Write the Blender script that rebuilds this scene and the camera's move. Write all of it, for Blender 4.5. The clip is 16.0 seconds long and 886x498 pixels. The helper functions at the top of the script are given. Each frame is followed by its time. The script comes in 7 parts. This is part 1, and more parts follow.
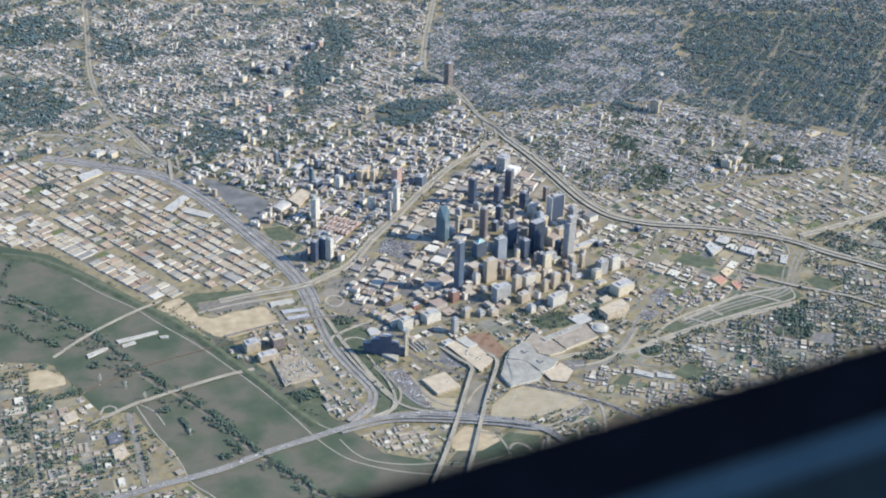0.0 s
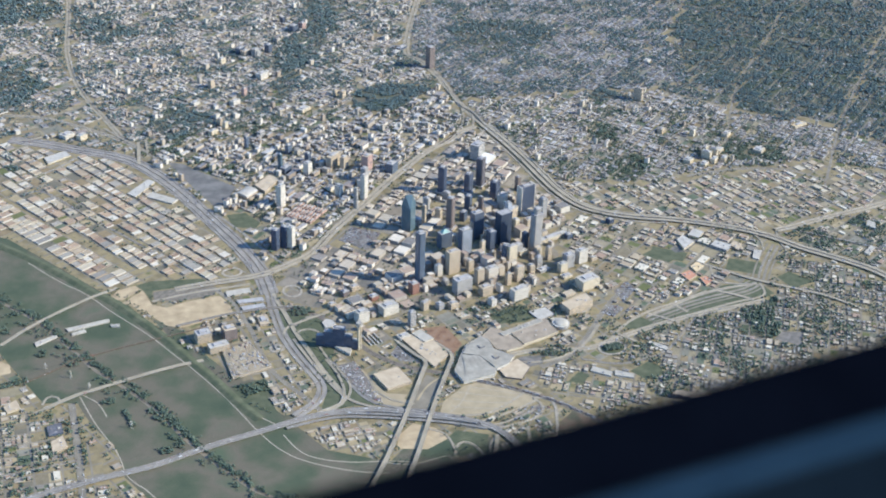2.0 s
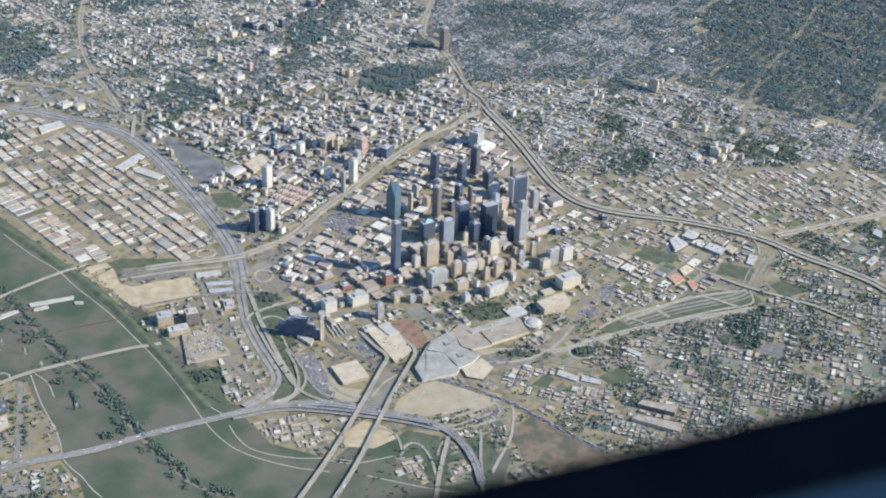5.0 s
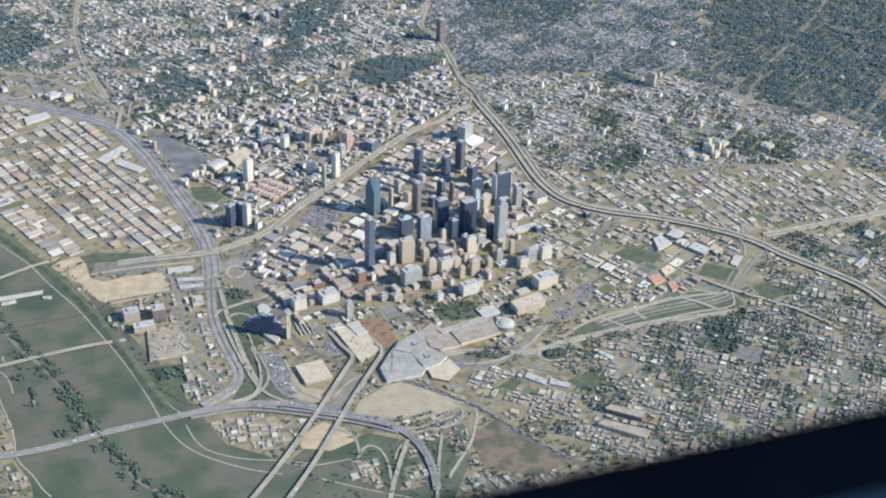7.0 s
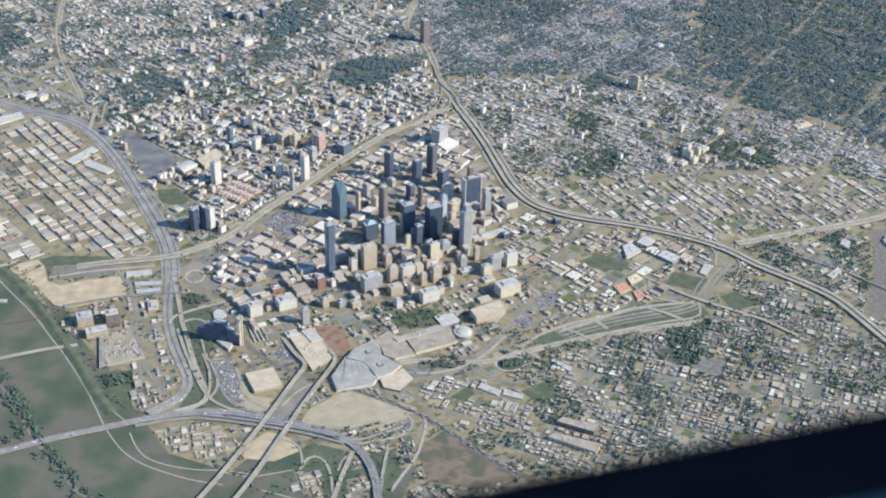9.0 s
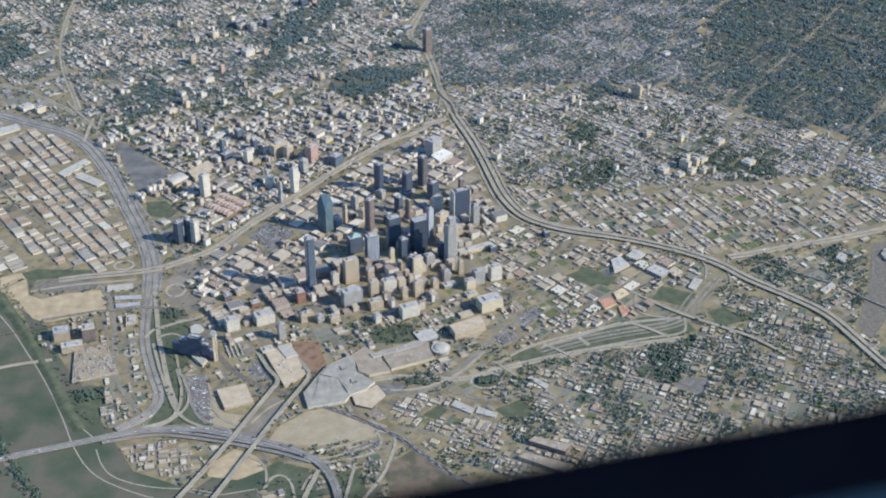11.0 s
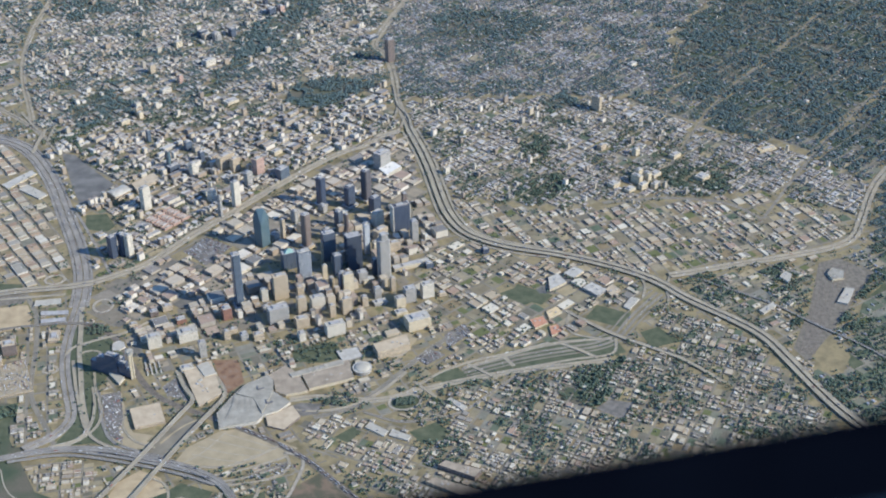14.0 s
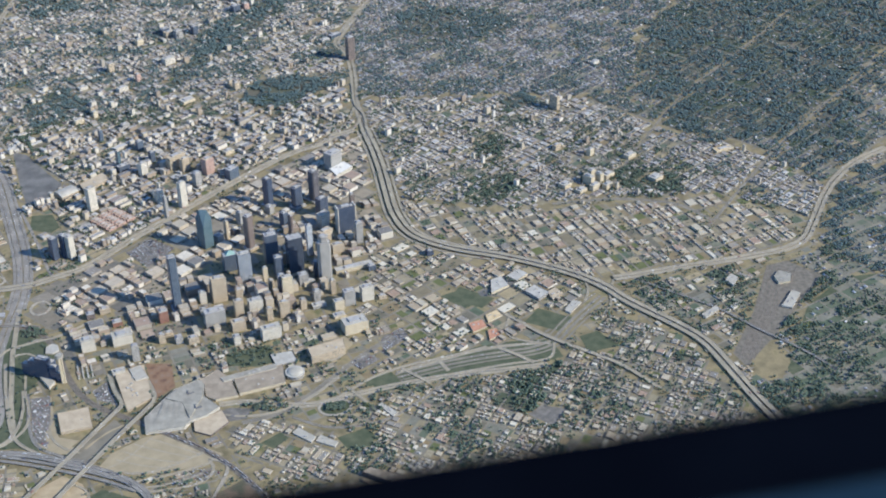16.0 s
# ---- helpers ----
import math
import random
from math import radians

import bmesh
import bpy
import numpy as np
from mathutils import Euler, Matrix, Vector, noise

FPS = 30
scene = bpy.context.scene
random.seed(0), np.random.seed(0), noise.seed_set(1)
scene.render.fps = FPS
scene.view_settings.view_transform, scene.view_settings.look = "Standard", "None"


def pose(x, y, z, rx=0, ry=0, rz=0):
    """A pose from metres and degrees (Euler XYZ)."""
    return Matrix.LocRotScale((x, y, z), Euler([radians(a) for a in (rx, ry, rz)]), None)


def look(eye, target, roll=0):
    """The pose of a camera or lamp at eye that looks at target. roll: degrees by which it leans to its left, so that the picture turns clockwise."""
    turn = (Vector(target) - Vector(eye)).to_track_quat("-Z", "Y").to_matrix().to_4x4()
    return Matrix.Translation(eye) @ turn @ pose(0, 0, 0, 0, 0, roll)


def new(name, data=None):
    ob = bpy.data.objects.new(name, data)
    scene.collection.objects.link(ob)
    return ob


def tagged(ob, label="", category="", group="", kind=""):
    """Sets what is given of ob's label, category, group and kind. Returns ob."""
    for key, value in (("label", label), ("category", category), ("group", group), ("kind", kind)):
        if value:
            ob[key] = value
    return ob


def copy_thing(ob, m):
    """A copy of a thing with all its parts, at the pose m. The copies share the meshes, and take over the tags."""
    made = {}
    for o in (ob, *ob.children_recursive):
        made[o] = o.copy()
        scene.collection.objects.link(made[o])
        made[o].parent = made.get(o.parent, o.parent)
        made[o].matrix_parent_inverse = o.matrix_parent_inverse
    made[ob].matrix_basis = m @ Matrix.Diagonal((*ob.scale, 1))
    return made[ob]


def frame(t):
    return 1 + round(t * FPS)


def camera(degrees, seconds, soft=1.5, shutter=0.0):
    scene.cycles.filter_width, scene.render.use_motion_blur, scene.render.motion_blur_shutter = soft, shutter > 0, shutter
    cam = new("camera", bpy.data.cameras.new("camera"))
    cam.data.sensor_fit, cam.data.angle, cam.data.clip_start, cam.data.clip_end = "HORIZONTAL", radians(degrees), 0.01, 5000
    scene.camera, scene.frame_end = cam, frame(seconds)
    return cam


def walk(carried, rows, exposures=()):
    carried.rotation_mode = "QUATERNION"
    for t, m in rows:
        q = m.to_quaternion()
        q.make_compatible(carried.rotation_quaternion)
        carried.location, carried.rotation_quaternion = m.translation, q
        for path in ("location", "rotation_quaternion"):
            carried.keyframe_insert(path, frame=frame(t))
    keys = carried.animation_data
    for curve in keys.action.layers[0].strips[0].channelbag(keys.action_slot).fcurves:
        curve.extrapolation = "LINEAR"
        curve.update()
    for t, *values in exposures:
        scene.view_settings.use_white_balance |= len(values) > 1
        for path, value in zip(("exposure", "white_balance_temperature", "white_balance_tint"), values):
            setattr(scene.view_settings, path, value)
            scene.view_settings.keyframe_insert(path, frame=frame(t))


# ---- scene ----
S = 1 / 6          # the city is laid out in true metres and built at one sixth
PHI = 42.65        # angle of the sill below the horizon, seen from the window seat

cam = camera(36.02, 16.0, soft=2.0)
cam.data.dof.use_dof = True
cam.data.dof.focus_distance = 1000.0
cam.data.dof.aperture_fstop = 3.0

FLIGHT = Vector((0.99151, 0.13001, 0.0))
ABEAM = Vector((-0.13001, 0.99151, 0.0))
START = Vector((-292.92, -924.48, 629.55))
SPEED = 32.728


def seat(t, phi):
    """Where the lens is at a time: on the straight way of flight, with the sway of the seat beside the sill."""
    a, b = radians(PHI), radians(phi)
    return START + FLIGHT * (SPEED * t) + ABEAM * (math.cos(a) - math.cos(b)) + Vector((0, 0, math.sin(b) - math.sin(a)))


def aim(t, phi, yaw, pitch, roll):
    return Matrix.Translation(seat(t, phi)) @ pose(0, 0, 0, 90 + pitch, 0, yaw) @ pose(0, 0, 0, 0, 0, roll)


# seconds, sill angle, yaw, pitch, roll
PATH = [
    (0, 41.24, -19.787, -28.687, 1.782),
    (0.5, 41.40, -19.436, -29.939, 1.477),
    (1, 41.35, -19.307, -29.990, 1.601),
    (1.5, 41.39, -19.015, -29.880, 1.958),
    (2, 41.42, -18.517, -29.682, 2.007),
    (2.5, 41.53, -18.063, -29.761, 1.733),
    (3, 42.42, -16.735, -29.658, 2.303),
    (3.5, 43.31, -15.431, -30.614, 1.261),
    (4, 43.24, -15.999, -31.186, 2.046),
    (4.2, 43.41, -15.916, -30.960, 2.508),
    (6.3, 43.42, -12.825, -31.292, 1.709),
    (6.5, 43.83, -12.647, -31.556, 1.812),
    (7, 43.89, -12.379, -31.625, 2.126),
    (7.5, 43.41, -11.503, -32.102, 1.861),
    (8, 43.30, -11.039, -32.471, 1.549),
    (8.5, 43.23, -10.770, -32.470, 1.407),
    (9, 43.67, -10.629, -31.859, 1.745),
    (9.2, 43.55, -10.325, -31.437, 1.568),
    (11.3, 42.72, -7.714, -31.771, 0.252),
    (11.5, 43.08, -7.783, -31.775, 0.247),
    (12, 42.99, -7.681, -31.976, 0.372),
    (12.5, 42.67, -7.507, -32.018, 0.209),
    (13, 42.34, -7.315, -32.026, -0.053),
    (13.5, 42.18, -7.156, -32.047, -0.202),
    (14, 42.35, -5.542, -31.693, -0.559),
    (14.5, 42.17, -4.890, -31.811, -0.439),
    (15, 41.86, -4.826, -31.992, -0.766),
    (15.5, 41.70, -4.600, -31.976, -1.113),
    (16, 41.52, -4.670, -32.007, -0.959),
]
walk(cam, [(row[0], aim(*row)) for row in PATH], [(0, 0.78, 5440, 9), (4, 0.77, 5420, 9), (7.5, 0.78, 5420, 9), (9, 0.79, 5420, 9), (10.2, 0.62, 5420, 9), (11.5, 0.48, 5420, 9), (16, 0.48, 5420, 9)])

# ---- light ----
SUN_AZ, SUN_EL = -24.0, 32.0          # degrees from east, and above the horizon
world = bpy.data.worlds.new("sky")
scene.world = world
world.use_nodes = True
wn = world.node_tree
sky = wn.nodes.new("ShaderNodeTexSky")
sky.sky_type = "NISHITA"
sky.sun_disc = False
sky.sun_elevation = radians(SUN_EL)
sky.sun_rotation = radians(90 - SUN_AZ)
sky.altitude = 200
sky.air_density, sky.dust_density, sky.ozone_density = 1.1, 0.2, 5.0
wn.nodes["Background"].inputs[1].default_value = 0.15
wn.links.new(sky.outputs[0], wn.nodes["Background"].inputs[0])
lamp = bpy.data.lights.new("sun", "SUN")
lamp.energy, lamp.angle, lamp.color = 4.9, radians(0.53), (1.0, 0.84, 0.60)
sun = new("sun", lamp)
toward = Vector((math.cos(radians(SUN_AZ)) * math.cos(radians(SUN_EL)), math.sin(radians(SUN_AZ)) * math.cos(radians(SUN_EL)), math.sin(radians(SUN_EL))))
sun.matrix_world = look(toward * 3000, (0, 0, 0))


# ---- materials ----
def material(name, colors, rough=0.8, scale=0.02, detail=0.15, metal=0.0, island=False, piece=False, bump=0.0, spec=0.3, fine=None):
    """A surface of several tones. colors: a ramp of base colours. scale: size of the patches, per true metre. island: every
    building or tree takes its own tone; piece: every object takes its own."""
    m = bpy.data.materials.new(name)
    m.use_nodes = True
    n, l = m.node_tree.nodes, m.node_tree.links
    b = n["Principled BSDF"]
    b.inputs["Roughness"].default_value, b.inputs["Metallic"].default_value = rough, metal
    b.inputs["Specular IOR Level"].default_value = spec
    co = n.new("ShaderNodeNewGeometry")
    big = n.new("ShaderNodeTexNoise")
    big.inputs["Scale"].default_value, big.inputs["Detail"].default_value = scale / S, 5
    l.new(co.outputs["Position"], big.inputs["Vector"])
    small = n.new("ShaderNodeTexNoise")
    small.inputs["Scale"].default_value, small.inputs["Detail"].default_value = (fine or 0.25) / S, 3
    l.new(co.outputs["Position"], small.inputs["Vector"])
    ramp = n.new("ShaderNodeValToRGB")
    ramp.color_ramp.interpolation = "CONSTANT" if (island or piece) and len(colors) > 2 else "LINEAR"
    e = ramp.color_ramp.elements
    while len(e) < len(colors):
        e.new(0.5)
    for i, c in enumerate(colors):
        if island or piece:
            e[i].position = i / (len(colors) if len(colors) > 2 else 1)
        else:
            e[i].position = 0.3 + 0.4 * i / max(1, len(colors) - 1)
        e[i].color = (*c, 1)
    if island:
        l.new(co.outputs["Random Per Island"], ramp.inputs[0])
    elif piece:
        l.new(n.new("ShaderNodeObjectInfo").outputs["Random"], ramp.inputs[0])
    else:
        l.new(big.outputs[0], ramp.inputs[0])
    # wear and grain: two scales of light and dark over the tone
    add = n.new("ShaderNodeMath")
    add.operation = "ADD"
    l.new(big.outputs[0], add.inputs[0])
    l.new(small.outputs[0], add.inputs[1])
    mr = n.new("ShaderNodeMapRange")
    mr.inputs["From Min"].default_value, mr.inputs["From Max"].default_value = 0.7, 1.3
    mr.inputs["To Min"].default_value, mr.inputs["To Max"].default_value = 1 - detail, 1 + detail
    l.new(add.outputs[0], mr.inputs["Value"])
    mix = n.new("ShaderNodeVectorMath")
    mix.operation = "SCALE"
    l.new(ramp.outputs[0], mix.inputs[0])
    l.new(mr.outputs[0], mix.inputs["Scale"])
    l.new(mix.outputs[0], b.inputs["Base Color"])
    if bump:
        bp = n.new("ShaderNodeBump")
        bp.inputs["Strength"].default_value, bp.inputs["Distance"].default_value = bump, 0.3
        l.new(small.outputs[0], bp.inputs["Height"])
        l.new(bp.outputs[0], b.inputs["Normal"])
    return m


def facade(name, wall, glass, floor=4.0, bay=5.0, share=0.55, rough=0.5, grout=None):
    """A wall with rows of window bays: glossy glass between piers and floor bands."""
    m = bpy.data.materials.new(name)
    m.use_nodes = True
    n, l = m.node_tree.nodes, m.node_tree.links
    b = n["Principled BSDF"]
    tc, geo = n.new("ShaderNodeTexCoord"), n.new("ShaderNodeNewGeometry")
    sep = n.new("ShaderNodeSeparateXYZ")
    l.new(tc.outputs["Object"], sep.inputs[0])
    xy = n.new("ShaderNodeMath")
    xy.operation = "ADD"
    l.new(sep.outputs[0], xy.inputs[0])
    l.new(sep.outputs[1], xy.inputs[1])

    def stripes(source, size, part_open):
        d = n.new("ShaderNodeMath")
        d.operation = "DIVIDE"
        d.inputs[1].default_value = size * S
        l.new(source, d.inputs[0])
        f = n.new("ShaderNodeMath")
        f.operation = "FRACT"
        l.new(d.outputs[0], f.inputs[0])
        g = n.new("ShaderNodeMath")
        g.operation = "LESS_THAN"
        g.inputs[1].default_value = part_open
        l.new(f.outputs[0], g.inputs[0])
        return g.outputs[0]

    w = n.new("ShaderNodeMath")
    w.operation = "MULTIPLY"
    l.new(stripes(sep.outputs[2], floor, share), w.inputs[0])
    l.new(stripes(xy.outputs[0], bay, 0.8), w.inputs[1])
    noise_ = n.new("ShaderNodeTexNoise")
    noise_.inputs["Scale"].default_value = 0.05 / S
    l.new(geo.outputs["Position"], noise_.inputs["Vector"])
    mr = n.new("ShaderNodeMapRange")
    mr.inputs["To Min"].default_value, mr.inputs["To Max"].default_value = 0.75, 1.25
    l.new(noise_.outputs[0], mr.inputs["Value"])
    mix = n.new("ShaderNodeMix")
    mix.data_type = "RGBA"
    mix.inputs["A"].default_value, mix.inputs["B"].default_value = (*wall, 1), (*glass, 1)
    l.new(w.outputs[0], mix.inputs["Factor"])
    sc = n.new("ShaderNodeVectorMath")
    sc.operation = "SCALE"
    l.new(mix.outputs["Result"], sc.inputs[0])
    l.new(mr.outputs[0], sc.inputs["Scale"])
    l.new(sc.outputs[0], b.inputs["Base Color"])
    rg = n.new("ShaderNodeMapRange")
    rg.inputs["To Min"].default_value, rg.inputs["To Max"].default_value = rough, 0.12
    l.new(w.outputs[0], rg.inputs["Value"])
    l.new(rg.outputs[0], b.inputs["Roughness"])
    return m


M = {
    "ground": material("open_ground", [(0.153, 0.132, 0.071), (0.200, 0.166, 0.093), (0.244, 0.200, 0.109), (0.114, 0.111, 0.051)], 0.95, 0.012, 0.22),
    "grass": material("flood_meadow", [(0.052, 0.076, 0.046), (0.074, 0.090, 0.054), (0.112, 0.100, 0.072), (0.064, 0.084, 0.050)], 0.95, 0.0035, 0.3),
    "lawn": material("lawn", [(0.065, 0.082, 0.046), (0.10, 0.105, 0.062)], 0.95, 0.02, 0.2),
    "sand": material("bare_sand", [(0.337, 0.265, 0.159), (0.408, 0.325, 0.200)], 0.95, 0.02, 0.15),
    "red_earth": material("red_earth", [(0.14, 0.088, 0.062), (0.22, 0.135, 0.08), (0.19, 0.14, 0.10)], 0.95, 0.025, 0.2),
    "earth": material("brown_field", [(0.085, 0.092, 0.056), (0.105, 0.095, 0.062), (0.17, 0.125, 0.085), (0.11, 0.10, 0.062)], 0.95, 0.012, 0.2),
    "lot": material("old_asphalt", [(0.117, 0.111, 0.098), (0.189, 0.173, 0.148)], 0.9, 0.03, 0.2),
    "dark_lot": material("dark_asphalt", [(0.113, 0.111, 0.104), (0.162, 0.156, 0.142)], 0.9, 0.012, 0.25),
    "pale_lot": material("pale_gravel", [(0.296, 0.247, 0.153), (0.332, 0.275, 0.175)], 0.9, 0.02, 0.12),
    "freeway": material("concrete_road", [(0.275, 0.240, 0.168), (0.337, 0.293, 0.202)], 0.85, 0.015, 0.12),
    "dark_road": material("asphalt_road", [(0.175, 0.165, 0.145), (0.235, 0.22, 0.19)], 0.9, 0.015, 0.18, spec=0.15),
    "grey_road": material("grey_concrete_road", [(0.205, 0.19, 0.165), (0.275, 0.25, 0.21)], 0.9, 0.012, 0.2, spec=0.15),
    "street": material("worn_street", [(0.165, 0.150, 0.117), (0.222, 0.198, 0.148)], 0.9, 0.01, 0.15),
    "barrier": material("concrete_wall", [(0.33, 0.31, 0.28), (0.27, 0.25, 0.22)], 0.85, 0.05, 0.1),
    "mark": material("lane_paint", [(0.30, 0.28, 0.25), (0.26, 0.245, 0.22)], 0.7, 0.1, 0.1),
    "water": material("brown_water", [(0.15, 0.13, 0.09), (0.19, 0.16, 0.11)], 0.45, 0.01, 0.2, spec=0.4),
    "ballast": material("track_ballast", [(0.135, 0.122, 0.096), (0.19, 0.168, 0.132)], 0.95, 0.05, 0.2),
    "steel": material("rail_steel", [(0.15, 0.12, 0.095), (0.20, 0.165, 0.13)], 0.6, 0.1, 0.1, metal=0.2),
    "path": material("gravel_path", [(0.30, 0.265, 0.20), (0.36, 0.32, 0.245)], 0.95, 0.05, 0.1),
    "leaf": material("tree_leaves", [(0.054, 0.082, 0.062), (0.068, 0.096, 0.070), (0.082, 0.106, 0.072), (0.060, 0.088, 0.066), (0.094, 0.112, 0.078)], 0.9, 0.02, 0.3, island=True),
    "trunk": material("bark", [(0.10, 0.075, 0.05), (0.14, 0.11, 0.08)], 0.95, 0.5, 0.2),
    "pads": material("block_paving", [(0.229, 0.199, 0.125), (0.141, 0.129, 0.094), (0.300, 0.249, 0.147), (0.185, 0.158, 0.101), (0.115, 0.124, 0.050), (0.265, 0.228, 0.150), (0.212, 0.166, 0.094)], 0.92, 0.03, 0.2, island=True),
    "city_lots": material("city_paving", [(0.176, 0.158, 0.125), (0.226, 0.198, 0.152), (0.135, 0.126, 0.106), (0.262, 0.223, 0.160), (0.193, 0.166, 0.122)], 0.92, 0.03, 0.2, island=True),
    "city_roofs": material("city_roofing", [(0.366, 0.322, 0.246), (0.236, 0.211, 0.179), (0.437, 0.369, 0.269), (0.295, 0.222, 0.168), (0.555, 0.503, 0.403), (0.183, 0.173, 0.157), (0.401, 0.345, 0.263), (0.330, 0.257, 0.190)], 0.85, 0.04, 0.15, island=True),
    # Distance haze put into leaf colour: lighter and bluer than the near trees.
    "haze_leaf": material("hazed_suburb_leaves", [(0.070, 0.105, 0.109), (0.083, 0.121, 0.120), (0.094, 0.128, 0.126), (0.075, 0.111, 0.113), (0.103, 0.134, 0.128)], 0.9, 0.02, 0.3, island=True),
    # Less yellow than real gardens: some distance haze is in this palette.
    "yards": material("garden_ground", [(0.110, 0.128, 0.086), (0.155, 0.156, 0.112), (0.195, 0.186, 0.146), (0.094, 0.116, 0.074), (0.172, 0.168, 0.128)], 0.95, 0.03, 0.25, island=True),
    "roofs": material("flat_roofing", [(0.422, 0.375, 0.276), (0.268, 0.237, 0.185), (0.370, 0.308, 0.208), (0.547, 0.498, 0.385), (0.325, 0.263, 0.179), (0.199, 0.183, 0.154), (0.393, 0.336, 0.241), (0.302, 0.218, 0.154), (0.245, 0.224, 0.187)], 0.85, 0.04, 0.12, island=True),
    "shed_roofs": material("shed_roofing", [(0.370, 0.320, 0.222), (0.310, 0.247, 0.163), (0.420, 0.363, 0.257), (0.260, 0.184, 0.124), (0.500, 0.460, 0.368), (0.280, 0.257, 0.209), (0.350, 0.257, 0.166), (0.330, 0.296, 0.227), (0.220, 0.204, 0.171), (0.360, 0.291, 0.193), (0.300, 0.223, 0.150)], 0.8, 0.03, 0.15, island=True),
    # Block and house roofs: distance haze put in as greyer, bluer tones.
    "block_roofs": material("block_roofing", [(0.313, 0.306, 0.288), (0.214, 0.209, 0.204), (0.285, 0.264, 0.233), (0.400, 0.388, 0.367), (0.252, 0.228, 0.198), (0.176, 0.174, 0.177), (0.304, 0.287, 0.263), (0.242, 0.203, 0.177)], 0.85, 0.04, 0.12, island=True),
    "house_roofs": material("shingle_roofing", [(0.199, 0.190, 0.182), (0.284, 0.267, 0.252), (0.161, 0.152, 0.148), (0.378, 0.367, 0.355), (0.237, 0.205, 0.182), (0.444, 0.433, 0.424)], 0.9, 0.05, 0.12, island=True),
    "walls": material("rendered_walls", [(0.38, 0.33, 0.255), (0.28, 0.23, 0.175), (0.46, 0.42, 0.345), (0.31, 0.28, 0.235), (0.235, 0.195, 0.155), (0.50, 0.46, 0.395)], 0.85, 0.05, 0.12, island=True),
    "unit": material("roof_unit", [(0.5, 0.5, 0.49), (0.3, 0.3, 0.3)], 0.6, 0.1, 0.1, island=True),
    "car": material("car_paint", [(0.55, 0.55, 0.55), (0.08, 0.08, 0.09), (0.35, 0.35, 0.36), (0.6, 0.6, 0.58), (0.2, 0.2, 0.22), (0.22, 0.10, 0.08), (0.12, 0.13, 0.17)], 0.3, 0.2, 0.05, island=True, spec=0.5),
    "wagon": material("wagon_paint", [(0.35, 0.34, 0.33), (0.14, 0.13, 0.13), (0.5, 0.48, 0.45), (0.24, 0.16, 0.12)], 0.6, 0.2, 0.1, piece=True),
    # Cabin shade put into the base colours: the bar itself lies in open sun.
    "sill": material("shade_toned_sill_plastic", [(0.0014, 0.0020, 0.0042), (0.0018, 0.0026, 0.0052)], 0.9, 2.0, 0.1, spec=0.0),
    "sill_strip": material("shade_toned_blue_grey_seal", [(0.009, 0.020, 0.036), (0.012, 0.025, 0.044)], 0.9, 2.0, 0.1, spec=0.0),
    "sill_low": material("shade_toned_lining", [(0.004, 0.007, 0.011), (0.005, 0.009, 0.014)], 0.9, 2.0, 0.1, spec=0.0),
}

def per_object(name, source):
    """The same palette for buildings that are objects of their own: the tone is drawn per object."""
    m = source.copy()
    m.name = name
    n, l = m.node_tree.nodes, m.node_tree.links
    ramp = next(k for k in n if k.bl_idname == "ShaderNodeValToRGB")
    l.new(n.new("ShaderNodeObjectInfo").outputs["Random"], ramp.inputs[0])
    return m


M_PIECE = {k: per_object(k + "_single", M[k]) for k in ("walls", "roofs", "city_roofs", "block_roofs", "shed_roofs", "house_roofs", "unit")}


# ---- building helpers ----
def part(name, bm, mat, parent, label=""):
    """One mesh object, its bmesh given in true metres about the thing's own foot."""
    bm.transform(Matrix.Scale(S, 4))
    me = bpy.data.meshes.new(name)
    bm.to_mesh(me)
    bm.free()
    me.materials.append(mat)
    ob = new(name, me)
    ob.parent = parent
    return tagged(ob, label)


def box(bm, x0, y0, z0, x1, y1, z1):
    v = [bm.verts.new((x, y, z)) for z in (z0, z1) for x, y in ((x0, y0), (x1, y0), (x1, y1), (x0, y1))]
    for f in ((3, 2, 1, 0), (4, 5, 6, 7), (0, 1, 5, 4), (1, 2, 6, 5), (2, 3, 7, 6), (3, 0, 4, 7)):
        bm.faces.new([v[i] for i in f])


def prism(bm, ring, z0, z1, top=None):
    """An upright solid over a ring of corners; top: another ring for the upper end."""
    a = [bm.verts.new((x, y, z0)) for x, y in ring]
    b = [bm.verts.new((x, y, z1)) for x, y in (top or ring)]
    n = len(ring)
    for i in range(n):
        bm.faces.new((a[i], a[(i + 1) % n], b[(i + 1) % n], b[i]))
    bm.faces.new(b)
    bm.faces.new(a[::-1])


def circle(r, n, x=0, y=0, ry=None):
    return [(x + r * math.cos(2 * math.pi * i / n), y + (ry or r) * math.sin(2 * math.pi * i / n)) for i in range(n)]


def empty(name, x, y, rot, label, category, group="", z=0.0):
    ob = new(name)
    ob.matrix_world = pose(x * S, y * S, z * S, 0, 0, rot)
    return tagged(ob, label, category, group)


def mesh_of(name, verts, faces, mats, index=None, parent=None):
    me = bpy.data.meshes.new(name)
    me.from_pydata((np.asarray(verts, float) * S).tolist(), [], faces)
    for m in mats:
        me.materials.append(m)
    if index is not None:
        me.polygons.foreach_set("material_index", np.asarray(index, np.int32))
    me.update()
    ob = new(name, me)
    ob.parent = parent
    return ob


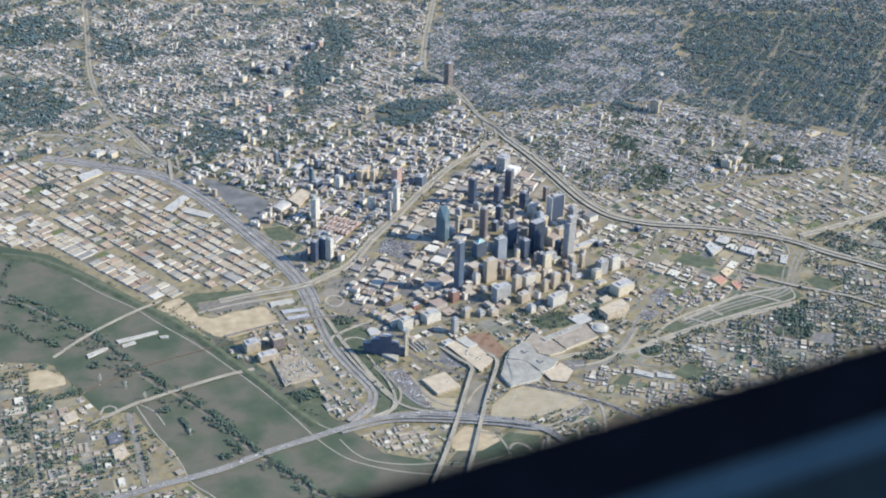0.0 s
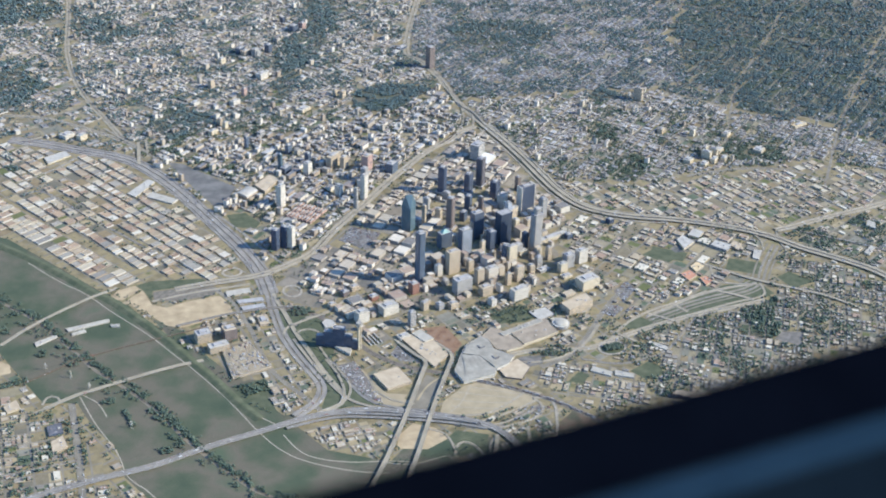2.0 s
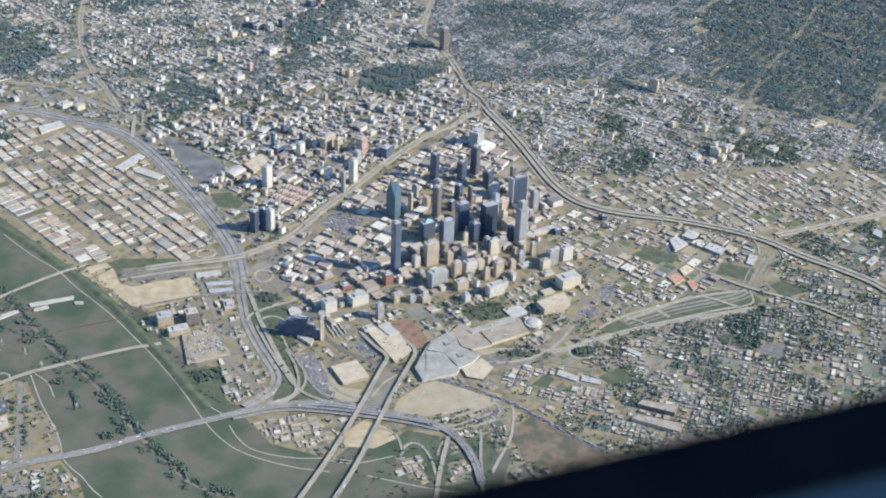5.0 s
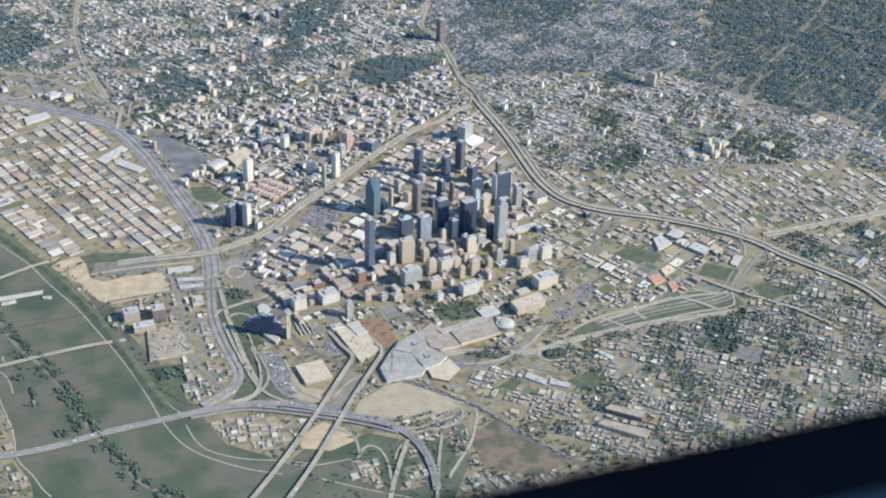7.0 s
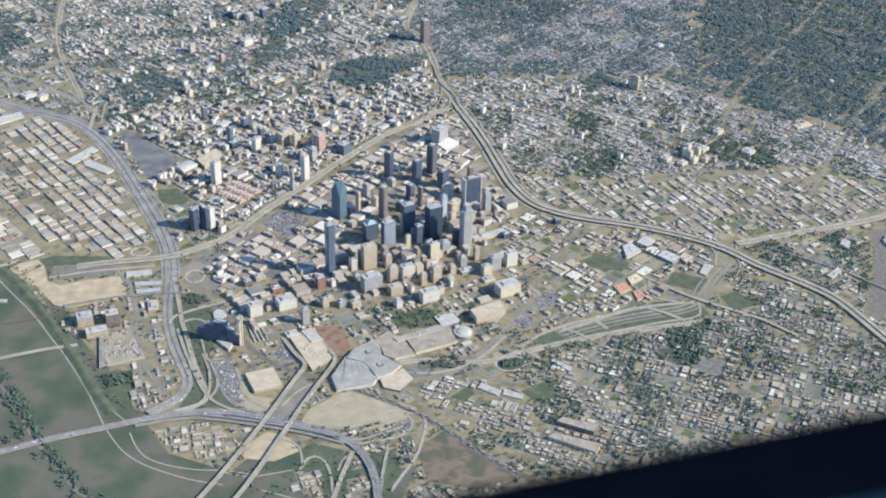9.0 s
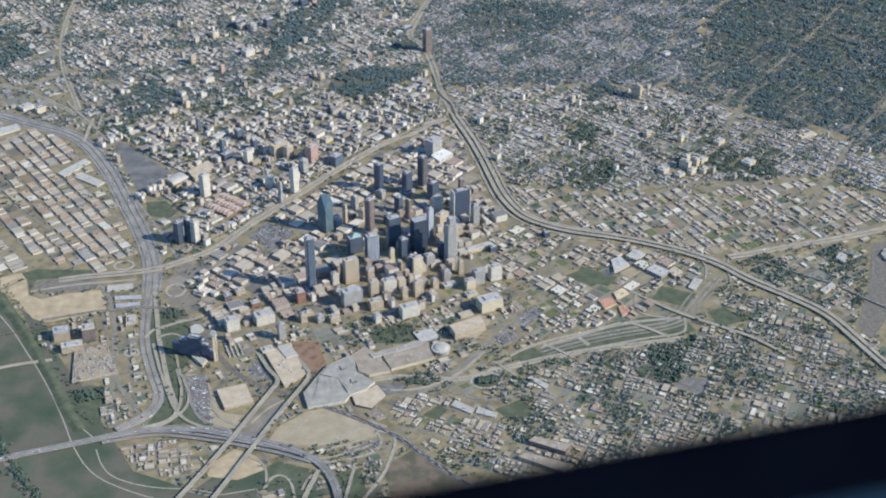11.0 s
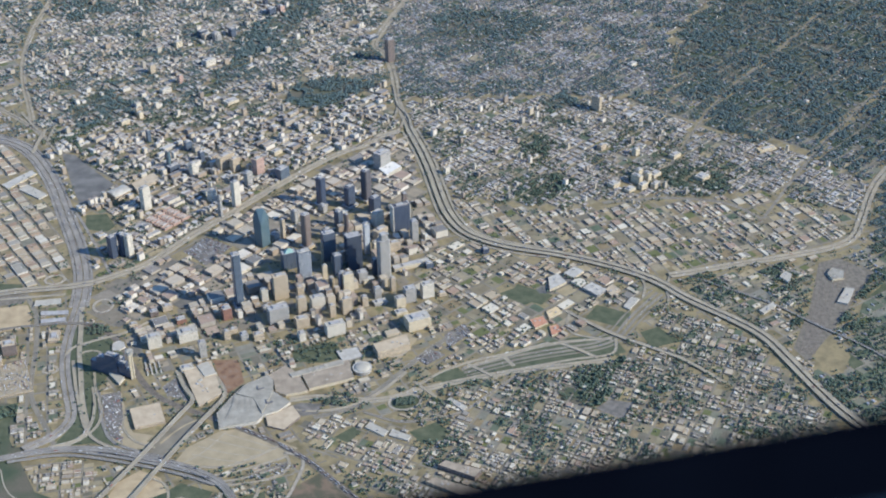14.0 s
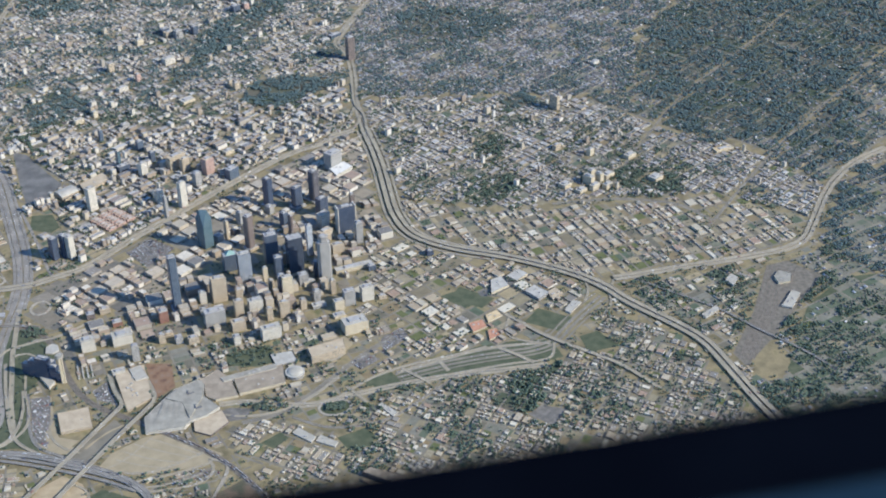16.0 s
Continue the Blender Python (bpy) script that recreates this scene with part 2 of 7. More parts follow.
def tri_mesh(name, verts, tris, mats, index, parent=None):
    """A mesh of triangles from arrays."""
    me = bpy.data.meshes.new(name)
    v, t = np.asarray(verts, np.float32) * S, np.asarray(tris, np.int32)
    me.vertices.add(len(v))
    me.vertices.foreach_set("co", v.ravel())
    me.loops.add(3 * len(t))
    me.loops.foreach_set("vertex_index", t.ravel())
    me.polygons.add(len(t))
    me.polygons.foreach_set("loop_start", np.arange(0, 3 * len(t), 3, dtype=np.int32))
    for m in mats:
        me.materials.append(m)
    me.polygons.foreach_set("material_index", np.asarray(index, np.int32))
    me.update(calc_edges=True)
    ob = new(name, me)
    ob.parent = parent
    return ob


def inside(px, py, ring):
    """Which of the points lie in a ring."""
    if np.size(px) < 400:
        r = np.asarray(ring, float)
        x1, y1 = r.T
        x2, y2 = np.roll(r, -1, 0).T
        span = np.where(y1 == y2, 1.0, y2 - y1)
        x, y = np.asarray(px, float)[..., None], np.asarray(py, float)[..., None]
        return (((y1 > y) != (y2 > y)) & (x < (x2 - x1) * (y - y1) / span + x1)).sum(-1) % 2 == 1
    hit = np.zeros(np.shape(px), bool)
    n = len(ring)
    for i in range(n):
        (x1, y1), (x2, y2) = ring[i], ring[(i + 1) % n]
        if y1 == y2:
            continue
        cross = ((y1 > py) != (y2 > py)) & (px < (x2 - x1) * (py - y1) / (y2 - y1) + x1)
        hit ^= cross
    return hit


def smooth(points, step=25.0, open_ends=True):
    """A line through the points, rounded at the bends, with a point every step."""
    p = np.array(points, float)
    for _ in range(3):
        q = 0.75 * p[:-1] + 0.25 * p[1:]
        r = 0.25 * p[:-1] + 0.75 * p[1:]
        p = np.vstack([p[:1], np.stack([q, r], 1).reshape(-1, p.shape[1]), p[-1:]])
    d = np.r_[0, np.cumsum(np.hypot(*np.diff(p[:, :2], axis=0).T))]
    s = np.linspace(0, d[-1], max(2, int(d[-1] / step)))
    return np.stack([np.interp(s, d, p[:, k]) for k in range(p.shape[1])], 1)


def normals(p):
    t = np.gradient(p[:, :2], axis=0)
    t /= np.maximum(np.hypot(t[:, 0], t[:, 1]), 1e-6)[:, None]
    return np.stack([-t[:, 1], t[:, 0]], 1)


# ---- where things may stand: a map of 10 m squares ----
X0, Y0, CELL, NX, NY = -3000.0, -2600.0, 10.0, 920, 960
TAKEN = np.zeros((NX, NY), bool)
GX, GY = np.meshgrid(X0 + CELL * (np.arange(NX) + 0.5), Y0 + CELL * (np.arange(NY) + 0.5), indexing="ij")


USED = np.zeros((NX, NY), bool)


def mark(cells, ring):
    """Marks the squares of a map inside a ring."""
    r = (np.array(ring, float) - (X0, Y0)) / CELL
    (a, c), (b, d) = np.maximum(r.min(0).astype(int) - 1, 0), np.maximum(r.max(0).astype(int) + 2, 0)
    cells[a:b, c:d] |= inside(GX[a:b, c:d], GY[a:b, c:d], ring)


def take_ring(ring):
    mark(TAKEN, ring)


def take_line(p, half):
    for x, y in smooth(p, 8.0)[:, :2]:
        r = int(half / CELL) + 1
        i, j = int((x - X0) / CELL), int((y - Y0) / CELL)
        a, b, c, d = max(0, i - r), min(NX, i + r + 1), max(0, j - r), min(NY, j + r + 1)
        if a < b and c < d:
            TAKEN[a:b, c:d] |= np.hypot(GX[a:b, c:d] - x, GY[a:b, c:d] - y) < half


def free(x, y):
    i = np.clip(((np.asarray(x) - X0) / CELL).astype(int), 0, NX - 1)
    j = np.clip(((np.asarray(y) - Y0) / CELL).astype(int), 0, NY - 1)
    return ~(TAKEN[i, j] | USED[i, j])


WOODED = np.zeros((NX, NY), bool)


def wood_ring(ring, sway=32.0):
    """Marks a wood with a ragged edge."""
    wx = sway * (np.sin(GX / 61 + GY / 97) + 0.7 * np.sin(GX / 23 - GY / 31 + 1.7) + 0.5 * np.sin(GX / 13 + GY / 17))
    wy = sway * (np.sin(GX / 83 - GY / 53 + 0.6) + 0.7 * np.sin(GX / 29 + GY / 21 + 2.9) + 0.5 * np.sin(GX / 15 - GY / 12))
    WOODED[inside(GX + wx, GY + wy, ring)] = True


def wooded(x, y):
    return WOODED[min(NX - 1, max(0, int((x - X0) / CELL))), min(NY - 1, max(0, int((y - Y0) / CELL)))]


def turned(w, d, rot, x=0.0, y=0.0):
    c, s = math.cos(radians(rot)), math.sin(radians(rot))
    return [(x + a * c - b * s, y + a * s + b * c) for a, b in ((-w / 2, -d / 2), (w / 2, -d / 2), (w / 2, d / 2), (-w / 2, d / 2))]


# ---- ground ----
bm = bmesh.new()
bmesh.ops.create_grid(bm, x_segments=40, y_segments=40, size=40000)
ground = part("ground", bm, M["ground"], None)
tagged(ground, "dry tan and olive city ground reaching far out", "ground", kind="structure")


VERGES = []         # open ground that may hold small groups of buildings


def patch(name, ring, mat, label, z=0.25, take=True, category="ground"):
    """A piece of ground of its own surface, laid on the ground sheet."""
    bm = bmesh.new()
    vs = [bm.verts.new((x, y, z)) for x, y in ring]
    f = bm.faces.new(vs)
    f.normal_update()
    if f.normal.z < 0:
        f.normal_flip()
    bmesh.ops.triangulate(bm, faces=[f])
    if take:
        take_ring(ring)
    else:
        VERGES.append(ring)
    return tagged(part(name, bm, mat, None), label, category, kind="structure")


# ---- large pieces of ground ----
patch("meadow", [(-2600, 700), (-1700, 380), (-1660, 360), (-1590, 170), (-1480, -120), (-1330, -160), (-1280, -350), (-1190, -550), (-1180, -750), (-1100, -920), (-1000, -1500), (-700, -2200), (300, -2200), (500, -1350), (100, -1040), (-300, -800), (-682, 44), (-832, 214), (-932, 444), (-1012, 634), (-1152, 834), (-1322, 1104), (-1572, 1494), (-2000, 1800), (-2600, 2000)], M["grass"], "dark green flood meadow between grassy levees", 0.25)
patch("sand_lot", [(-1045, 660), (-925, 760), (-895, 610), (-825, 560), (-725, 595), (-545, 610), (-510, 510), (-505, 415), (-670, 375), (-780, 355), (-850, 395), (-920, 520), (-1005, 635)], M["sand"], "bare tan sand lot beside the freeway", 0.35)
patch("sand_yard", [(-1105, 715), (-1050, 795), (-955, 820), (-930, 765), (-1035, 695)], M["sand"], "bare tan yard beside the levee", 0.36)
patch("hall_lot", [(250, -700), (300, -590), (440, -490), (540, -480), (780, -640), (700, -710), (460, -740)], M["pale_lot"], "wide pale gravel lot south of the hall", 0.35)
patch("dig_site", [(390, 40), (510, 30), (540, -150), (460, -230)], M["red_earth"], "reddish brown excavated building site", 0.5)
patch("arena_lot", [(-95, -150), (-10, -165), (35, -360), (65, -455), (160, -485), (90, -575), (-5, -510), (-50, -405), (-85, -270)], M["pale_lot"], "pale parking lot curving round the tan hall", 0.31)
patch("viaduct_lot", [(290, -355), (350, -420), (205, -650), (115, -610)], M["street"], "pale paved strip between the viaducts", 0.37)
patch("bare_field", [(730, -910), (870, -810), (1120, -1150), (940, -1200), (750, -1120)], M["earth"], "brown vacant field beside the railway", 0.35)
patch("bridge_lot", [(30, -780), (120, -710), (210, -770), (240, -860), (130, -910), (0, -870)], M["sand"], "sandy lot under the viaducts", 0.35)
patch("track_bed", [(-880, 645), (-875, 735), (-600, 740), (-550, 675), (-570, 625), (-740, 610)], M["ballast"], "brown disused track bed", 0.40)
patch("strip_green", [(-955, 820), (-870, 845), (-605, 805), (-585, 745), (-875, 745), (-893, 645), (-920, 755)], M["lawn"], "strip of green grass beside the track bed", 0.42)
patch("west_sand", [(-1775, 315), (-1695, 325), (-1615, 235), (-1610, 165), (-1730, 150), (-1785, 150)], M["sand"], "bare sandy yard beside the levee", 0.36)
YARD = [(3475, 540), (3590, 575), (3725, 420), (3390, 10), (3210, -250), (3135, -275), (3105, -175), (3295, 150)]
patch("east_sand", [(3170, -245), (3315, -85), (3330, -200), (3350, -265), (3275, -380), (3165, -365)], M["ground"], "dry tan yard beside the rail yard", 0.38)
patch("burial_ground", [(720, 2800), (810, 3060), (1060, 3150), (1310, 3040), (1320, 2950), (1070, 2750), (940, 2650)], M["grass"], "dark wooded burial ground", 0.3)
patch("station_lot", [(-600, 2255), (-510, 2210), (-350, 1965), (-245, 1820), (-310, 1690), (-330, 1610), (-415, 1620), (-470, 1780), (-535, 2020)], M["dark_lot"], "long dark asphalt lot beside the freeway", 0.35)
patch("pond_garden", [(-225, 380), (-190, 400), (-135, 375), (-95, 325), (-155, 305), (-215, 315)], M["grass"], "dark green garden beside the tracks", 0.45)
patch("oval_lawn", [(-360, 1480), (-250, 1480), (-190, 1340), (-230, 1280), (-350, 1330)], M["lawn"], "green lawn beside the arena", 0.4)
patch("hall_garden", [(770, -20), (760, 70), (960, 130), (1000, 0), (920, -40)], M["lawn"], "shaded garden behind the exhibition hall", 0.4)
patch("rail_yard_ground", YARD, M["ballast"], "brown gravel rail yard", 0.35)
patch("east_green", [(3570, 170), (3820, 390), (4340, 440), (3860, -730), (3350, -600), (3320, -310)], M["lawn"], "green open land in the east", 0.24, take=False)
for ring in ([(430, 3940), (630, 4250), (900, 4980), (1150, 4930), (920, 4190), (480, 3370), (250, 2920), (170, 3040), (370, 3510)], [(-650, 2850), (-460, 3190), (-320, 3060), (-200, 2880), (-280, 2630), (-440, 2530), (-610, 2580)], [(-970, 4810), (-800, 4900), (-540, 4650), (-550, 4400), (-760, 4360), (-990, 4570)], [(1970, -360), (2100, -200), (2290, -180), (2180, -450), (2080, -540), (2010, -490)], [(2130, 2000), (2330, 2130), (2400, 1930), (2240, 1840), (2140, 1840)], [(2040, 1650), (2340, 1650), (2370, 1470), (2180, 1330), (2000, 1390)], [(-1930, 4240), (-1500, 4260), (-1240, 3620), (-1370, 3400), (-1640, 3340), (-1960, 3370)], [(-1890, 5480), (-1360, 5620), (-1030, 5320), (-1110, 4940), (-1500, 4910), (-1910, 4950)],
             [(3010, 1715), (3180, 1615), (3220, 1380), (3030, 1320), (2865, 1460)], [(1800, 4190), (2530, 4165), (2710, 3815), (2355, 3530), (1895, 3605)],
             [(-1525, 2685), (-1450, 2620), (-1480, 2430), (-1510, 2260), (-1570, 2295), (-1545, 2495)], [(2385, 2665), (2605, 2700), (2615, 2520), (2390, 2470)]):
    wood_ring(ring)
for ring in ([(3470, 3600), (3980, 4300), (5670, 3920), (4850, 2680), (4650, 2720), (3960, 1920), (3720, 1840), (3580, 1970), (3280, 2140), (3270, 2710)], [(4120, 3940), (5230, 3790), (4420, 1850), (4170, 1590), (3930, 1880), (3730, 2340), (3560, 2890)]):
    wood_ring(ring, 75.0)
patch("farm_lawn", [(1830, 420), (1990, 320), (2060, 400), (1900, 520)], M["lawn"], "green lawn among the streets", 0.35)
patch("block_lawn", [(2180, 180), (2330, 90), (2420, 190), (2260, 290)], M["lawn"], "green lawn among the streets", 0.35)

patch("interchange_grass", [(-305, 400), (-225, 365), (-120, 295), (-20, 135), (-115, -110), (-100, -290), (-95, -510), (-270, -520), (-200, -365), (-260, -45)], M["lawn"], "green grass between the slip roads", 0.27, take=False)
patch("interchange_lawn", [(-265, 395), (-230, 165), (-150, -40), (-125, -180), (-55, -450), (10, -565), (-110, -505), (-195, -470), (-195, -215), (-255, 25), (-290, 175)], M["lawn"], "green grass between the freeway lanes", 0.29)
patch("levee_grass", [(-915, 485), (-775, 315), (-640, -90), (-435, -240), (-470, -490), (-270, -525), (-540, -655), (-730, -75)], M["grass"], "green levee slope beside the parking deck", 0.27, take=False)
patch("trench_grass", [(1430, -240), (1775, -45), (2005, 30), (2285, 30), (2320, -115), (2075, -180), (1745, -220), (1475, -290)], M["lawn"], "dry green slopes along the southern freeway", 0.26, take=False)
patch("south_grass", [(100, -810), (240, -850), (430, -900), (555, -1030), (725, -1020), (570, -1325), (55, -1245), (-110, -1000)], M["grass"], "green land under the southern slip roads", 0.24, take=False)


# ---- roads ----
LINES = []          # centre line, normals, heights and lanes of every road, for its traffic


def road(name, label, points, lanes, mat, z=0.6, ends=(None, None), curb=0.9, pier_step=0.0, take=True, category="road", thick=1.6):
    """A road or bridge along a smoothed line. lanes: (offset, width) of every carriageway; z: the deck's height, which the ends leave
    for their own height over 150 m."""
    line = smooth(points, 25.0)
    d = np.r_[0, np.cumsum(np.hypot(*np.diff(line, axis=0).T))]
    h = np.full(len(d), float(z))
    for k, e in enumerate(ends):
        if e is not None:
            s = np.clip((d if k == 0 else d[-1] - d) / 150.0, 0, 1)
            h = e + (h - e) * (3 * s**2 - 2 * s**3)
    nm = normals(line)
    thing = tagged(new(name), label, category, kind="structure")
    LINES.append((line, nm, h, lanes, name))
    for off, width in lanes:
        def strip(pname, a, b, z0, z1, m):
            rows = [np.c_[line + nm * o, h + dz] for o, dz in ((a, z0), (a, z1), (b, z1), (b, z0))]
            v = np.stack(rows, 1).reshape(-1, 3)
            f = []
            for i in range(len(line) - 1):
                p = 4 * i
                for q in range(3):
                    f.append((p + q, p + q + 1, p + q + 5, p + q + 4))
                f.append((p + 3, p, p + 4, p + 7))
            f += [(3, 2, 1, 0), tuple(4 * (len(line) - 1) + q for q in range(4))]
            return mesh_of(pname, v, [t[::-1] for t in f], [m], parent=under)

        under = thing
        under = strip("deck", off - width / 2, off + width / 2, -min(thick, z + 0.2), 0.0, mat)
        if curb:
            strip("barrier", off - width / 2 - 0.5, off - width / 2 + 0.4, -min(thick, z + 0.2), curb, M["barrier"])
            strip("barrier", off + width / 2 - 0.4, off + width / 2 + 0.5, -min(thick, z + 0.2), curb, M["barrier"])
        if width > 13:
            strip("lane_line", off - 0.35, off + 0.35, 0.0, 0.06, M["mark"])
        if pier_step:
            for i in range(2, len(d) - 2, max(1, int(pier_step / 25))):
                if h[i] < 3:
                    continue
                x, y = line[i] + nm[i] * off
                bm = bmesh.new()
                for o in (-width * 0.28, width * 0.28):
                    box(bm, o - 0.9, -0.9, 0, o + 0.9, 0.9, h[i] - thick - 1.2)
                box(bm, -width * 0.45, -1.1, h[i] - thick - 1.2, width * 0.45, 1.1, h[i] - thick)
                pr = part("pier", bm, M["barrier"], thing)
                pr.matrix_local = pose(x * S, y * S, 0, 0, 0, math.degrees(math.atan2(nm[i][1], nm[i][0])))
    if take:
        reach = max(abs(o) + w / 2 for o, w in lanes)
        take_line(points, reach)
    return thing


TWO = [(-14, 20), (14, 20)]
WIDE = [(-17, 26), (17, 26)]
road("freeway_north", "pale concrete tollway running north", [(-930, 5880), (-1000, 4910), (-1060, 4360), (-1060, 3790), (-990, 3300), (-900, 2980), (-820, 2630)], [(-11, 16), (11, 16)], M["freeway"], 1.0)
road("freeway_northwest", "pale concrete avenue joining the freeway", [(-1550, 3210), (-1300, 3130), (-1040, 2880), (-820, 2620), (-710, 2440)], [(-10, 15), (10, 15)], M["freeway"], 1.0)
road("freeway_west", "broad grey concrete freeway with many lanes", [(-1520, 2820), (-1320, 2710), (-1120, 2560), (-880, 2410), (-740, 2230), (-590, 1880), (-480, 1510), (-360, 1130), (-300, 860), (-288, 700), (-290, 560)], [(-42, 14), (-17, 28), (17, 28), (42, 14)], M["grey_road"], 1.2)
road("freeway_west_low", "grey concrete freeway curving down to the bridge", [(-290, 560), (-298, 480), (-305, 325), (-305, 175), (-285, 20), (-245, -160), (-215, -275), (-215, -350), (-250, -420), (-310, -475), (-385, -530)], [(-15, 20), (12, 20)], M["grey_road"], 1.2, (None, 8.0))
road("freeway_west_branch", "grey freeway branch beside the hotel", [(-272, 560), (-262, 430), (-248, 300), (-240, 170), (-215, 25), (-185, -180), (-155, -315), (-130, -405), (-140, -460), (-185, -500), (-280, -530)], [(0, 22)], M["freeway"], 3.0, (1.2, 8.0))
road("frontage_road", "narrow grey frontage road beside the freeway", [(-450, 1585), (-370, 1395), (-290, 1195), (-210, 980), (-165, 845), (-85, 820)], [(0, 14)], M["grey_road"], 1.0, curb=0.4)
road("freeway_cross", "pale concrete freeway between downtown and uptown", [(-760, 730), (-570, 740), (-290, 750), (-150, 820), (20, 910), (190, 1140), (410, 1370), (590, 1580), (800, 1800), (1030, 2030), (1260, 2160), (1280, 2220), (1440, 2290)], TWO, M["freeway"], 6.0, (1.0, 8.0))
road("freeway_central", "pale concrete freeway running north past a tall tower", [(1960, 5220), (1680, 4550), (1440, 3950), (1340, 3620), (1420, 3510), (1450, 3300), (1460, 3030), (1450, 2720), (1480, 2500), (1500, 2300)], TWO, M["freeway"], 1.5, (None, 8.0))
road("freeway_east", "raised double concrete freeway east of downtown", [(1500, 2300), (1550, 2010), (1580, 1750), (1600, 1450), (1620, 1260), (1680, 1060), (1800, 940), (1960, 850), (2120, 790), (2290, 700), (2490, 570), (2630, 430), (2700, 300), (2880, 100), (3000, -60), (3050, -250), (3090, -410), (3130, -560), (3170, -680), (3270, -900), (3420, -1300)], [(-17, 24), (17, 24)], M["freeway"], 9.0, pier_step=75)
for text, side in (("pale concrete side lanes beside the raised freeway", [(1452, 2290), (1503, 2005), (1533, 1745), (1553, 1445), (1572, 1250), (1640, 1035), (1775, 900), (1945, 805), (2105, 745)]), ("pale concrete side lanes beside the raised freeway", [(1548, 2310), (1597, 2015), (1627, 1755), (1647, 1455), (1668, 1270), (1722, 1085), (1825, 978), (1975, 895), (2135, 835)])):
    road("freeway_side", text, side, [(0, 15)], M["freeway"], 2.0, (None, 5.0))
road("freeway_branch", "pale concrete freeway bending away east", [(2680, 500), (3020, 570), (3420, 630), (3720, 710), (3860, 950), (4050, 1300), (4290, 1570), (4540, 1710)], TWO, M["freeway"], 3.0, (9.0, None))
road("freeway_bridge", "grey freeway bridge over the flood meadow", [(-1900, -860), (-1340, -745), (-1060, -720), (-900, -670), (-740, -630), (-580, -600), (-440, -570), (-310, -540), (-70, -550), (100, -620), (260, -690), (420, -790), (500, -890), (540, -1060), (530, -1230)], [(-9, 16), (9, 16)], M["dark_road"], 8.0, pier_step=75)
road("freeway_link", "curving pale freeway link lanes", [(-260, 110), (-240, 0), (-220, -110), (-190, -235), (-155, -375), (-110, -475), (-40, -535), (55, -600)], [(0, 15)], M["freeway"], 3.5, (1.5, 7.0))
road("viaduct_houston", "long pale concrete viaduct with arches", [(-420, -1480), (-240, -1190), (-100, -990), (90, -680), (295, -310), (320, -275), (305, -225), (280, -185), (255, -110), (230, -25)], [(0, 19)], M["freeway"], 11.0, (None, 3.0), pier_step=50)
road("viaduct_jefferson", "long pale concrete viaduct", [(-280, -1510), (-100, -1220), (40, -1010), (230, -650), (355, -430), (435, -300), (460, -250), (450, -185), (410, -90)], [(0, 19)], M["freeway"], 11.0, (None, 3.0), pier_step=50)
road("street_bridge", "pale street bridge over the flood meadow", [(-1520, -190), (-1320, -100), (-1270, -90), (-1100, -40), (-930, 0), (-720, 40)], [(0, 20)], M["freeway"], 9.0, (1.0, 2.0), pier_step=75)
road("old_bridge", "old pale concrete bridge over the flood meadow", [(-1650, 420), (-1460, 580), (-1260, 710), (-1050, 820)], [(0, 16)], M["freeway"], 9.0, (2.0, 2.0), pier_step=75)
road("freeway_south", "grey freeway with several lanes south of downtown", [(1540, -170), (1770, -100), (1990, -60), (2270, -30), (2400, 160), (2590, 360)], [(-46, 10), (-20, 17), (8, 17), (40, 10)], M["street"], 0.8, curb=0.0)
road("avenue_diagonal", "wide pale diagonal avenue", [(850, -440), (1010, -400), (1110, -320), (1260, -150), (1400, 10), (1590, 170)], [(0, 26)], M["street"], 0.7, curb=0.3)


def level_path(name, points, width, mat, label, z=0.6, category="path", take=0.0):
    """A flat strip on the ground, with a low edge."""
    line = smooth(points, 20.0)
    nm = normals(line)
    v = np.stack([np.c_[line + nm * o, np.full(len(line), h)] for o, h in ((-width / 2 - 0.6, 0.1), (-width / 2, z), (width / 2, z), (width / 2 + 0.6, 0.1))], 1).reshape(-1, 3)
    f = [(4 * i + q + 1, 4 * i + q, 4 * i + q + 4, 4 * i + q + 5)[::-1] for i in range(len(line) - 1) for q in range(3)]
    if take:
        take_line(points, take)
    return tagged(mesh_of(name, v, [t[::-1] for t in f], [mat]), label, category, kind="structure")


RIVER = [(-2050, 1150), (-1885, 1090), (-1730, 975), (-1590, 760), (-1475, 615), (-1365, 385), (-1295, 245), (-1240, 100), (-1160, -15), (-1065, -165), (-985, -325), (-935, -445), (-895, -555), (-850, -640), (-810, -730), (-750, -830), (-680, -960), (-635, -1015), (-550, -1090), (-430, -1160)]
BANK = [(-1865, 1110), (-1710, 1000), (-1570, 780), (-1455, 635), (-1345, 400), (-1275, 260), (-1220, 115), (-1140, 5), (-1040, -140), (-960, -310), (-910, -450), (-870, -565), (-810, -700), (-760, -780), (-695, -875), (-650, -970), (-580, -1035), (-480, -1100)]
LEVEE_N = [(-1840, 1570), (-1675, 1490), (-1520, 1315), (-1375, 1120), (-1270, 960), (-1190, 820), (-1090, 705), (-985, 505), (-875, 285), (-780, 55), (-695, -135), (-615, -365), (-545, -500)]
